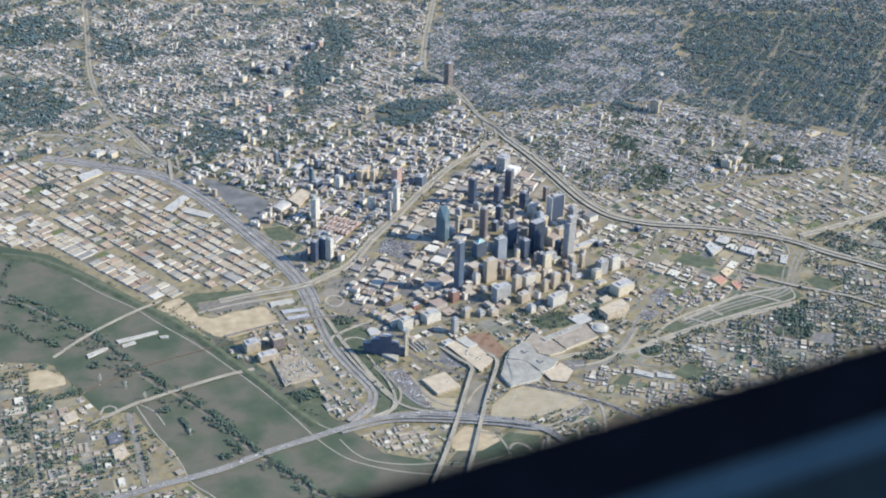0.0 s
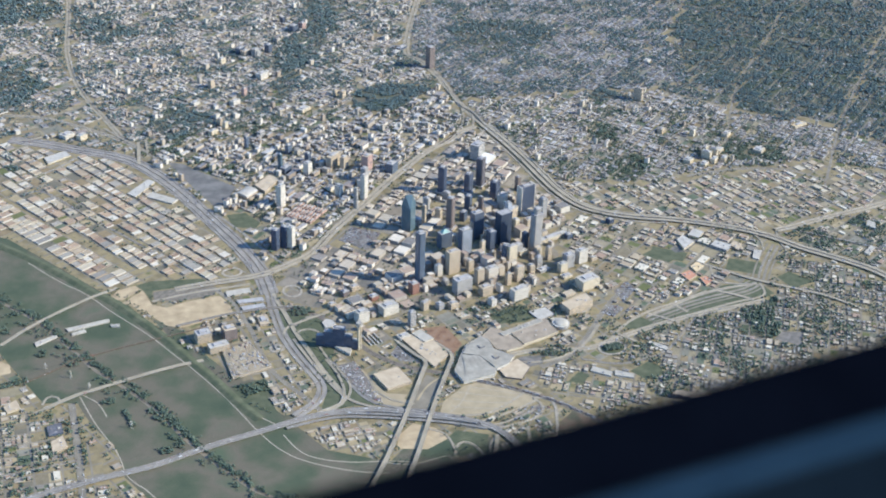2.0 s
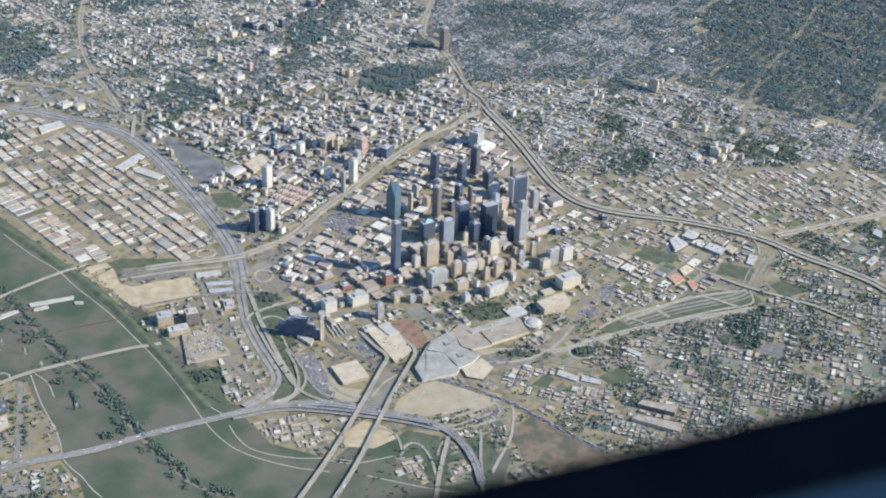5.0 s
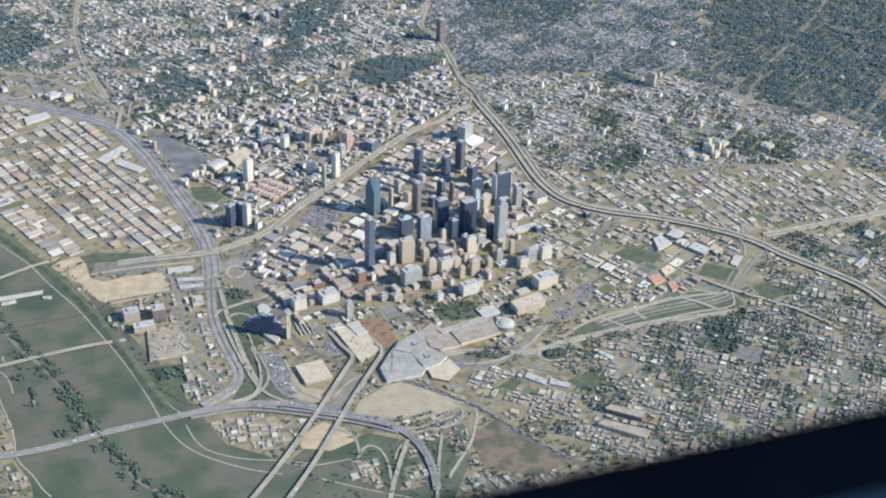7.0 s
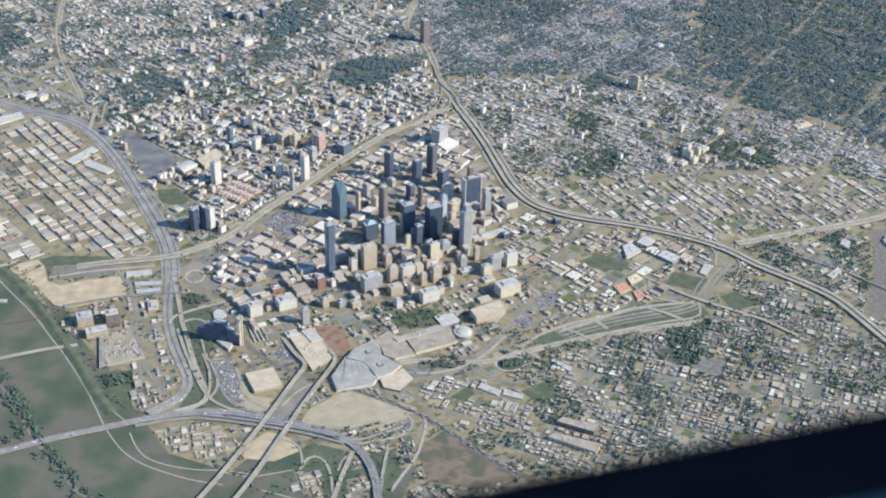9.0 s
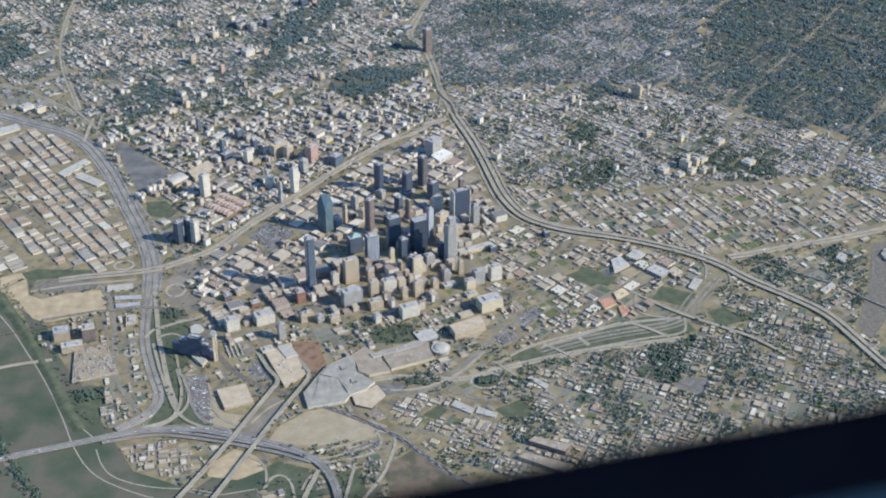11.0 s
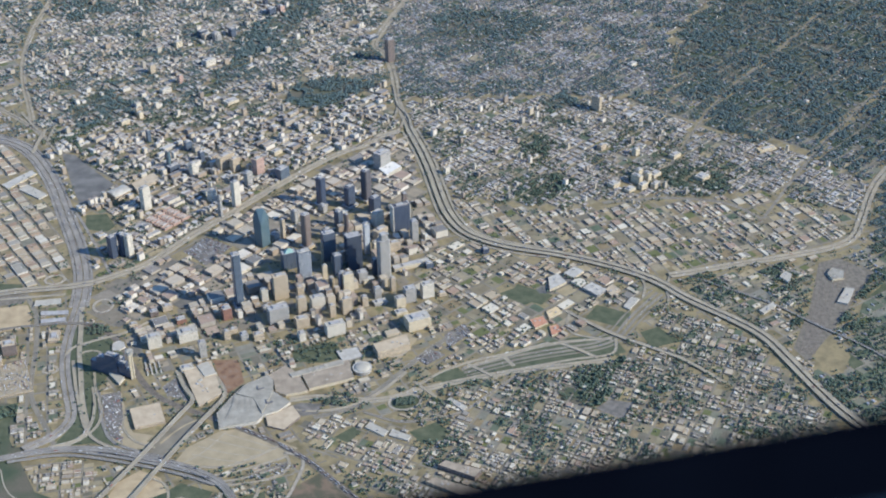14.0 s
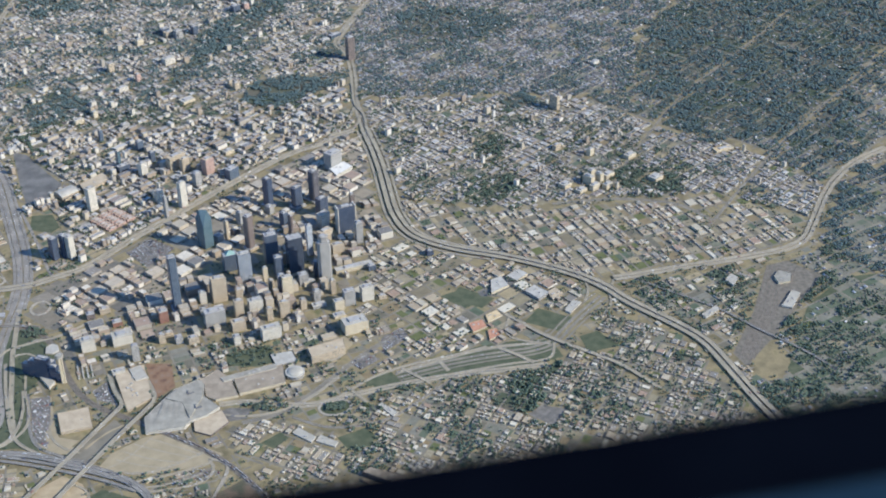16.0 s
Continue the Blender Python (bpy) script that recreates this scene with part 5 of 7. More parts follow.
# ---- coloured market sheds and low landmarks ----
LOW = (
    ("market_shed", "long shed with an orange-red roof", [(1910, 190), (1980, 215), (1995, 155), (1925, 115)], 8, "cream", "orange"),
    ("market_shed", "long shed with a yellow roof", [(2000, 250), (2060, 290), (2080, 240), (2005, 190)], 8, "cream", "yellow"),
    ("market_shed", "shed with a bright red roof", [(1995, 125), (2040, 135), (2050, 75), (1995, 45)], 8, "cream", "orange"),
    ("warehouse_white", "bright white roofed warehouse", [(2385, 250), (2440, 330), (2480, 310), (2410, 220)], 9, "white", "white"),
    ("court_building", "pale building round a dark court", [(2215, 430), (2270, 475), (2335, 400), (2275, 350)], 16, "grey", "light"),
    ("college_building", "pale flat-roofed college building", [(2145, 575), (2210, 635), (2255, 585), (2190, 525)], 14, "cream", "light"),
    ("college_building", "pale L-shaped college building", [(2060, 545), (2115, 575), (2145, 490), (2050, 430)], 14, "cream", "light"),
    ("college_building", "tan flat-roofed college building", [(2325, 405), (2370, 445), (2400, 395), (2345, 340)], 14, "tan", "tan"),
    ("exhibit_shed", "long white roofed shed", [(1070, -540), (1095, -505), (1170, -575), (1150, -610)], 8, "white", "white"),
    ("exhibit_shed", "long white roofed shed", [(1170, -605), (1190, -565), (1265, -620), (1250, -650)], 8, "white", "white"),
    ("exhibit_shed", "long white roofed shed", [(1445, -385), (1465, -375), (1530, -445), (1510, -475)], 8, "white", "white"),
    ("mill_building", "tall tan mill with a long dark side wall", [(1360, -840), (1395, -815), (1540, -890), (1505, -935)], 24, "brown", "wing"),
    ("mill_building", "long tan mill building", [(1300, -930), (1345, -910), (1520, -1010), (1480, -1060)], 18, "tan", "wing"),
    ("freight_shed", "big pale freight shed in the rail yard", [(3478, 425), (3520, 475), (3572, 440), (3545, 372), (3484, 362)], 12, "cream", "hall"),
    ("freight_shed", "white roofed freight shed", [(3440, 170), (3530, 295), (3565, 270), (3485, 145)], 10, "white", "white"),
    ("freight_shed", "white roofed freight shed", [(3035, 140), (3125, 205), (3130, 170), (3050, 110)], 10, "white", "white"),
    ("clinic_building", "white cube-shaped clinic building", [(3225, 415), (3270, 465), (3295, 430), (3255, 360)], 16, "white", "white"),
    ("depot_shed", "long white depot shed", [(-780, 1810), (-735, 1860), (-605, 1730), (-645, 1685)], 9, "white", "white"),
    ("depot_shed", "long cream roofed depot shed", [(-885, 1875), (-740, 2035), (-705, 1990), (-840, 1820)], 9, "cream", "light"),
    ("depot_shed", "broad cream roofed depot", [(-1325, 2485), (-1195, 2550), (-1165, 2480), (-1305, 2390)], 10, "cream", "light"),
    ("west_hall", "broad tan roofed hall", [(-1465, -430), (-1410, -395), (-1395, -480), (-1460, -525)], 9, "tan", "tan"),
    ("west_hall", "broad cream roofed hall", [(-1655, -110), (-1595, -70), (-1580, -140), (-1640, -165)], 9, "cream", "tan"),
    ("west_hall", "dark flat-roofed storage hall", [(-1475, -310), (-1410, -300), (-1405, -375), (-1470, -385)], 9, "slate", "dark"),
)
for nm_, text, ring, h, wall, roof in LOW:
    ring_building(nm_, text, ring, h, WALL[wall], ROOF[roof], units=3)

# ---- hospital ----
for dx, dy, w, d, h in ((0, 0, 34, 60, 52), (60, 10, 30, 44, 60), (20, -70, 60, 30, 34), (95, -60, 56, 34, 28), (-60, -90, 60, 40, 20), (30, 80, 40, 30, 44), (120, 60, 70, 40, 26)):
    x, y = 2732, 1492
    tower("cream stone hospital block", x + dx, y + dy, w, d, h, "cream", "light", 40, name="hospital_block", group="hospital", category="hospital")
tower("cream E-shaped clinic block", 3115, 1497, 70, 60, 22, "cream", "light", 40, name="hospital_block", group="hospital", category="hospital")
tower("long pale-yellow school hall", 3587, 1795, 120, 40, 14, "cream", "yellow", 20, name="school_hall", category="school")
tower("white roofed hall in the wood", 4035, 2405, 36, 26, 12, "white", "white", 40, name="white_hall", category="building")

# ---- mid-rise buildings north and round about ----
tower("tan stone mid-rise building", -146, 3352, 40, 30, 60, "tan", "tan", 40, name="mid_rise", group="mid-rise buildings", category="building")
tower("pinkish brick mid-rise building", 52, 3177, 30, 26, 55, "pink", "light", 40, name="mid_rise", group="mid-rise buildings", category="building")
tower("white concrete mid-rise building", -37, 3040, 70, 40, 30, "white", "light", 40, name="mid_rise", group="mid-rise buildings", category="building")
tower("white concrete mid-rise building", 227, 3443, 80, 50, 45, "white", "light", 40, name="mid_rise", group="mid-rise buildings", category="building")
tower("grey concrete mid-rise building", 260, 3867, 50, 40, 60, "grey", "light", 40, name="mid_rise", group="mid-rise buildings", category="building")
tower("slate blue glass mid-rise building", 161, 3943, 60, 40, 50, "slate", "mid", 40, name="mid_rise", group="mid-rise buildings", category="building")
tower("cream stone mid-rise building", -165, 2671, 30, 26, 45, "cream", "light", 40, name="mid_rise", group="mid-rise buildings", category="building")
tower("cream stone mid-rise building", -256, 2599, 60, 30, 30, "cream", "light", 40, name="mid_rise", group="mid-rise buildings", category="building")
tower("tan stone mid-rise building", 699, 2977, 40, 30, 50, "tan", "tan", 40, name="mid_rise", group="mid-rise buildings", category="building")
tower("tan stone mid-rise building", 655, 3028, 24, 24, 45, "tan", "tan", 40, name="mid_rise", group="mid-rise buildings", category="building")
tower("grey concrete mid-rise building", 38, 2496, 50, 30, 35, "grey", "light", 40, name="mid_rise", group="mid-rise buildings", category="building")
tower("blue glass apartment tower", -86, 2335, 22, 22, 80, "blue", "mid", 40, name="mid_rise", group="mid-rise buildings", category="building")
tower("cream stone mid-rise building", 391, 2835, 90, 60, 18, "cream", "light", 40, name="mid_rise", group="mid-rise buildings", category="building")
tower("blue glass apartment tower", 156, 2201, 40, 30, 60, "blue", "mid", 40, name="mid_rise", group="mid-rise buildings", category="building")
tower("slate blue glass mid-rise building", 245, 2037, 30, 30, 70, "slate", "mid", 40, name="mid_rise", group="mid-rise buildings", category="building")
tower("slate blue glass mid-rise building", 86, 1946, 70, 40, 40, "slate", "mid", 40, name="mid_rise", group="mid-rise buildings", category="building")
tower("cream stone mid-rise building", 683, 2094, 60, 40, 24, "cream", "light", 40, name="mid_rise", group="mid-rise buildings", category="building")
tower("slate blue glass mid-rise building", 642, 4313, 60, 40, 50, "slate", "mid", 40, name="mid_rise", group="mid-rise buildings", category="building")
tower("pinkish brick mid-rise building", 714, 4335, 40, 40, 55, "pink", "light", 40, name="mid_rise", group="mid-rise buildings", category="building")
tower("slate blue glass mid-rise building", 369, 3931, 40, 40, 60, "slate", "mid", 40, name="mid_rise", group="mid-rise buildings", category="building")
tower("tan stone mid-rise building", 194, 3902, 70, 40, 40, "tan", "tan", 40, name="mid_rise", group="mid-rise buildings", category="building")
tower("grey concrete mid-rise building", 271, 3861, 40, 36, 50, "grey", "light", 40, name="mid_rise", group="mid-rise buildings", category="building")
tower("cream stone mid-rise building", -3, 3790, 50, 40, 40, "cream", "light", 40, name="mid_rise", group="mid-rise buildings", category="building")
tower("tan stone mid-rise building", 504, 3473, 22, 22, 30, "tan", "tan", 40, name="mid_rise", group="mid-rise buildings", category="building")
tower("dark glass mid-rise building", 596, 4514, 30, 30, 45, "navy", "dark", 40, name="mid_rise", group="mid-rise buildings", category="building")
tower("grey concrete mid-rise building", 1279, 3684, 70, 40, 20, "grey", "light", 40, name="mid_rise", group="mid-rise buildings", category="building")
tower("tan stone mid-rise building", -189, 2722, 24, 24, 50, "tan", "tan", 40, name="mid_rise", group="mid-rise buildings", category="building")
tower("white concrete mid-rise building", -299, 3099, 60, 40, 20, "white", "light", 40, name="mid_rise", group="mid-rise buildings", category="building")
tower("slate blue glass mid-rise building", 1349, 3764, 90, 40, 20, "slate", "mid", 40, name="mid_rise", group="mid-rise buildings", category="building")
tower("white concrete mid-rise building", 3062, 3097, 60, 40, 18, "white", "light", 40, name="mid_rise", group="mid-rise buildings", category="building")
tower("cream stone mid-rise building", 2593, 1469, 60, 50, 24, "cream", "light", 40, name="mid_rise", group="mid-rise buildings", category="building")
tower("tan stone mid-rise building", 480, 261, 40, 30, 20, "tan", "tan", 18, name="mid_rise", group="mid-rise buildings", category="building")
tower("tan stone mid-rise building", 150, 492, 50, 40, 26, "tan", "tan", 18, name="mid_rise", group="mid-rise buildings", category="building")
tower("brown stone mid-rise building", 89, 447, 40, 36, 30, "brown", "mid", 18, name="mid_rise", group="mid-rise buildings", category="building")
tower("red brick mid-rise building", 224, 375, 46, 40, 24, "red", "light", 18, name="mid_rise", group="mid-rise buildings", category="building")
tower("tan stone mid-rise building", -3, 356, 40, 36, 22, "tan", "tan", 18, name="mid_rise", group="mid-rise buildings", category="building")
tower("cream stone mid-rise building", 1294, 330, 60, 40, 14, "cream", "light", 18, name="mid_rise", group="mid-rise buildings", category="building")
tower("cream stone mid-rise building", 1150, 629, 60, 40, 24, "cream", "light", 18, name="mid_rise", group="mid-rise buildings", category="building")
tower("grey concrete mid-rise building", 1197, 425, 70, 40, 16, "grey", "light", 18, name="mid_rise", group="mid-rise buildings", category="building")
tower("tan stone mid-rise building", 1509, 465, 40, 30, 18, "tan", "tan", 18, name="mid_rise", group="mid-rise buildings", category="building")
tower("tan stone mid-rise building", 2617, 1917, 50, 30, 34, "tan", "tan", 40, name="mid_rise", group="mid-rise buildings", category="building")
tower("cream stone mid-rise building", 2801, 1826, 36, 30, 44, "cream", "light", 40, name="mid_rise", group="mid-rise buildings", category="building")
tower("cream stone mid-rise building", 3024, 1772, 70, 40, 24, "cream", "light", 40, name="mid_rise", group="mid-rise buildings", category="building")
tower("white concrete mid-rise building", -1166, 2773, 80, 60, 26, "white", "light", 40, name="mid_rise", group="mid-rise buildings", category="building")
tower("cream stone mid-rise building", -1077, 2720, 60, 40, 34, "cream", "light", 40, name="mid_rise", group="mid-rise buildings", category="building")
tower("grey concrete mid-rise building", 634, 423, 30, 30, 30, "grey", "light", 18, name="mid_rise", group="mid-rise buildings", category="building")
tower("slate blue glass mid-rise building", 1469, 731, 40, 30, 30, "slate", "mid", 18, name="mid_rise", group="mid-rise buildings", category="building")
tower("dark glass mid-rise building", 1775, 841, 34, 34, 26, "navy", "dark", 18, name="mid_rise", group="mid-rise buildings", category="building")


# ---- districts: streets, blocks, buildings and trees ----
BUILDINGS = []      # x, y, width, depth, height, turn, kind
TREES = []          # x, y, crown radius
STREETS = []        # quads
PADS = {"pads": [], "yards": [], "woods": [], "city": []}
rng = np.random.default_rng(7)


def street_lines(ring, rot, bx, by, sw):
    """The streets of a grid, in runs that stay inside the ring and off what is taken."""
    c, s = math.cos(radians(rot)), math.sin(radians(rot))
    r = np.array(ring, float)
    u, v = r[:, 0] * c + r[:, 1] * s, -r[:, 0] * s + r[:, 1] * c
    for axis, step, lo, hi, a, b in ((0, by, v.min(), v.max(), u.min(), u.max()), (1, bx, u.min(), u.max(), v.min(), v.max())):
        k = math.floor(lo / step)
        while k * step < hi:
            q = np.arange(a, b, 12.0)
            uu, vv = (q, np.full(len(q), k * step)) if axis == 0 else (np.full(len(q), k * step), q)
            x, y = uu * c - vv * s, uu * s + vv * c
            ok = inside(x, y, ring) & free(x, y)
            k += 1
            i = 0
            while i < len(q):
                if not ok[i]:
                    i += 1
                    continue
                j = i
                while j + 1 < len(q) and ok[j + 1]:
                    j += 1
                if j - i > 2:
                    m = (k - 1) * step
                    z = 0.42 if axis == 0 else 0.47
                    w = sw / 2 * (1.25 if k % 4 == 0 else 0.85)
                    ends = ((q[i], m - w), (q[j], m - w), (q[j], m + w), (q[i], m + w))
                    if axis == 1:
                        ends = [(f, e) for e, f in ends][::-1]
                    STREETS.append([(e * c - f * s, e * s + f * c, z) for e, f in ends])
                i = j + 1


def district(ring, rot, bx, by, sw, kind, lot, built, heights, trees, yards=0.0, cover=(0.6, 0.92), bare=0.0):
    """Blocks of a street grid. lot: width and depth of a plot; built: share of plots with a building; trees: per hectare."""
    street_lines(ring, rot, bx, by, sw)
    c, s = math.cos(radians(rot)), math.sin(radians(rot))
    r = np.array(ring, float)
    u, v = r[:, 0] * c + r[:, 1] * s, -r[:, 0] * s + r[:, 1] * c
    for i in range(math.floor(u.min() / bx), math.ceil(u.max() / bx)):
        for j in range(math.floor(v.min() / by), math.ceil(v.max() / by)):
            u0, v0, u1, v1 = i * bx + sw / 2, j * by + sw / 2, (i + 1) * bx - sw / 2, (j + 1) * by - sw / 2
            cu, cv = (u0 + u1) / 2, (v0 + v1) / 2
            if not inside(np.array([cu * c - cv * s]), np.array([cu * s + cv * c]), ring)[0]:
                continue
            empty_block = rng.random() < bare
            density = built * rng.uniform(0.7, 1.25) * (0.15 if empty_block else 1)
            coarse = 1.0 if kind == "house" else rng.choice((0.75, 1.0, 1.0, 1.4, 2.2))
            nu, nv = max(1, round((u1 - u0) / lot[0] / coarse)), max(1, round((v1 - v0) / lot[1] / min(coarse, 1.4)))
            cuts = []
            for lo, hi, n in ((u0, u1, nu), (v0, v1, nv)):
                w = rng.uniform(0.6, 1.4, n) if kind != "house" else np.ones(n)
                if n > 2 and kind != "house" and rng.random() < 0.3:
                    w[rng.integers(0, n)] *= 2.2
                cuts.append(lo + (hi - lo) * np.r_[0, np.cumsum(w) / w.sum()])
            # ground of the plots
            gu, gv = min(nu, 2), min(nv, 2)
            for a in range(gu):
                for b in range(gv):
                    q = [(u0 + (u1 - u0) * a / gu, v0 + (v1 - v0) * b / gv), (u0 + (u1 - u0) * (a + 1) / gu, v0 + (v1 - v0) * b / gv),
                         (u0 + (u1 - u0) * (a + 1) / gu, v0 + (v1 - v0) * (b + 1) / gv), (u0 + (u1 - u0) * a / gu, v0 + (v1 - v0) * (b + 1) / gv)]
                    xy = np.array([(e * c - f * s, e * s + f * c) for e, f in q])
                    mid = xy.mean(0)
                    if free(*np.vstack([xy, mid]).T).all() and inside(mid[:1], mid[1:], ring)[0]:
                        PADS["woods" if wooded(*mid) else "yards" if rng.random() < yards else "city" if kind == "office" else "pads"].append([(x, y, 0.62) for x, y in xy])
            for a in range(nu):
                for b in range(nv):
                    ua, va = cuts[0][a], cuts[1][b]
                    lu, lv = cuts[0][a + 1] - ua, cuts[1][b + 1] - va
                    cu, cv = ua + lu / 2, va + lv / 2
                    px, py = cu * c - cv * s, cu * s + cv * c
                    lush = max(0.1, 0.85 + 4.6 * noise.noise((px / 210, py / 210, 1.0)) + 2.2 * noise.noise((px / 80, py / 80, 5.0)))
                    deep = wooded(px, py)
                    if deep:
                        lush = (100 if kind != "house" else 78) / max(trees, 1) * min(1.25, max(0.25, 0.35 + 0.5 * lush))
                    if rng.random() < density * (0.3 if deep else 0.6 if lush > 2 and yards > 0.3 else 1):
                        if kind == "house":
                            w, d = rng.uniform(9, 14.5), rng.uniform(12, 20)
                        else:
                            w, d = lu * rng.uniform(*cover), lv * rng.uniform(*cover)
                        cu += rng.uniform(-1, 1) * max(0, lu - w) / 2
                        cv += rng.uniform(-1, 1) * max(0, lv - d) / 2
                        x, y = cu * c - cv * s, cu * s + cv * c
                        tall = kind == "flat" and rng.random() < (0.10 if y < 2900 and x < 1400 else 0.03)
                        if tall:
                            w, d = min(w, 34), min(d, 24)
                        h = rng.uniform(20, 46) if tall else heights[0] + (heights[1] - heights[0]) * rng.random() ** (1.7 if kind == "office" else 2.5)
                        if kind == "office":
                            h *= 0.9 + 0.9 * math.exp(-(((x - 950) / 420) ** 2 + ((y - 650) / 480) ** 2))
                        q = np.array(turned(w, d, rot, x, y) + [(x, y)])
                        if free(q[:, 0], q[:, 1]).all() and inside(q[:, 0], q[:, 1], ring).all():
                            BUILDINGS.append((x, y, w, d, h, rot, kind))
                    if trees:
                        n = rng.poisson(trees * min(lush, 1.45 if not deep else 9) * lu * lv / 1e4)
                        e, f = ua + lu * rng.random(n), va + lv * rng.random(n)
                        x, y = e * c - f * s, e * s + f * c
                        r = rng.uniform(3.4, 7.0, n) * (1.3 if deep else 1.2 if kind == "house" or lush > 1.6 else 1.0)
                        TREES.extend(np.c_[x, y, r][free(x, y)].tolist())
    mark(USED, ring)


# gardens between downtown and the hall
district([(105, 175), (370, 190), (690, 170), (1045, 220), (1385, 320), (1600, 240), (1405, 5), (1255, -155), (1110, -350), (905, -405), (705, -335), (585, -150), (325, -75)], 19, 84, 70, 10, "shop", (28, 26), 0.5, (6, 18), 22, yards=0.35, bare=0.2)
# eastern fields
district([(3570, 170), (3820, 390), (4340, 440), (3860, -730), (3350, -600), (3320, -310)], 28, 150, 90, 9, "house", (30, 30), 0.16, (4, 8), 40, yards=0.95)
# between the bridges and the link lanes
district([(-420, -610), (-80, -620), (-30, -800), (-150, -880), (-330, -780)], 5, 90, 60, 9, "shop", (22, 24), 0.6, (4, 8), 4)
district([(205, -970), (350, -985), (310, -1170), (180, -1120)], 12, 70, 45, 8, "shop", (24, 18), 0.8, (4, 7), 5, yards=0.2)
district([(425, -1050), (530, -1055), (495, -1205), (390, -1205)], 12, 60, 45, 8, "shop", (24, 18), 0.75, (4, 7), 10, yards=0.3)
district([(425, -915), (510, -930), (505, -1020), (410, -1005)], 12, 60, 45, 8, "shop", (20, 18), 0.6, (4, 7), 16, yards=0.5)
district([(650, -835), (770, -795), (750, -965), (630, -1005)], 12, 60, 45, 8, "shop", (20, 18), 0.5, (4, 7), 30, yards=0.7)
# between the hall, the railway and the southern freeway
district([(745, -390), (845, -400), (1070, -465), (1310, -550), (1275, -875), (1065, -850), (925, -695), (800, -570)], 58, 90, 64, 9, "shop", (26, 24), 0.8, (5, 11), 6, yards=0.2, bare=0.15)
district([(1425, 190), (1615, 365), (1805, 140), (1750, -40), (1555, -95), (1365, -125)], 38, 84, 64, 11, "shop", (28, 26), 0.75, (5, 13), 6, yards=0.15, bare=0.2)

district([(2780, 470), (3420, 560), (3660, 630), (3480, 500), (3250, 120), (3130, -200), (3070, -160), (2930, 120), (2740, 320)], 28, 100, 80, 11, "shop", (30, 32), 0.5, (5, 10), 44, yards=0.6, bare=0.15)

district([(-290, 560), (-290, 750), (-150, 820), (20, 910), (190, 1140), (410, 1370), (590, 1580), (800, 1800), (1030, 2030), (1260, 2160), (1500, 2300), (1550, 2010), (1580, 1750), (1600, 1450), (1200, 1400), (700, 900), (300, 560), (0, 400), (-140, 350)], 45, 98, 88, 13, "office", (44, 36), 0.86, (7, 28), 8, bare=0.16, cover=(0.72, 0.99))
district([(0, 400), (300, 560), (700, 900), (1200, 1400), (1600, 1450), (1620, 1260), (1680, 1060), (1400, 800), (1250, 100), (1050, -30), (700, -20), (540, 40), (390, 60), (260, -60), (60, 60), (-60, 230), (-140, 350)], 19, 98, 88, 13, "office", (40, 36), 0.94, (8, 40), 9, bare=0.12, cover=(0.72, 0.99))
district([(1680, 1060), (1800, 940), (1960, 850), (2120, 790), (2290, 700), (2490, 570), (2630, 430), (2590, 360), (2400, 160), (2270, -10), (1990, -40), (1770, -60), (1560, 130), (1400, 10), (1250, 100), (1400, 800)], 38, 100, 78, 12, "shop", (34, 32), 0.72, (5, 16), 9, yards=0.12, bare=0.15, cover=(0.65, 0.98))
# beyond the eastern freeway
district([(1600, 1450), (1620, 1260), (1680, 1060), (1800, 940), (1960, 850), (2120, 790), (2290, 700), (2490, 570), (2680, 500), (3020, 570), (3420, 630), (3720, 710), (3860, 950), (3400, 1300), (2700, 1250), (2200, 1250)], 21, 66, 120, 11, "shop", (27, 34), 0.78, (5, 12), 7, yards=0.12, bare=0.18, cover=(0.65, 0.95))
district([(1500, 2300), (1550, 2010), (1580, 1750), (1600, 1450), (2200, 1250), (2700, 1250), (3400, 1300), (3860, 950), (4050, 1300), (3720, 1840), (3280, 2140), (2900, 2600), (2300, 2700), (1450, 2720)], 40, 105, 78, 10, "flat", (24, 27), 0.85, (5, 12), 27, yards=0.35, bare=0.08)
district([(1450, 2720), (2300, 2700), (2900, 2600), (3270, 2710), (3470, 3600), (3980, 4300), (3000, 4700), (2100, 4900), (1690, 4550), (1440, 3950), (1340, 3620), (1420, 3510), (1460, 3030)], 40, 120, 80, 9, "house", (19, 27), 0.9, (4, 7), 44, yards=0.6, bare=0.05)
# uptown and the north-west
district([(-740, 2230), (-590, 1880), (-480, 1510), (-360, 1130), (-290, 840), (-290, 750), (-150, 820), (20, 910), (190, 1140), (410, 1370), (590, 1580), (800, 1800), (1030, 2030), (1260, 2160), (1440, 2290), (1480, 2500), (1460, 3030), (700, 2600), (200, 2500), (-300, 2500), (-700, 2400)], 43, 100, 75, 12, "flat", (34, 30), 0.9, (7, 30), 24, yards=0.2, bare=0.08, cover=(0.65, 0.98))
district([(-700, 2400), (-300, 2500), (200, 2500), (700, 2600), (1460, 3030), (1450, 3300), (1420, 3510), (1340, 3620), (1440, 3950), (1680, 4550), (1960, 5220), (900, 5400), (-930, 5880), (-1000, 4910), (-1060, 4360), (-1060, 3790), (-990, 3300), (-900, 2980), (-820, 2630)], 38, 110, 80, 10, "flat", (28, 30), 0.8, (5, 16), 48, yards=0.4, bare=0.06)
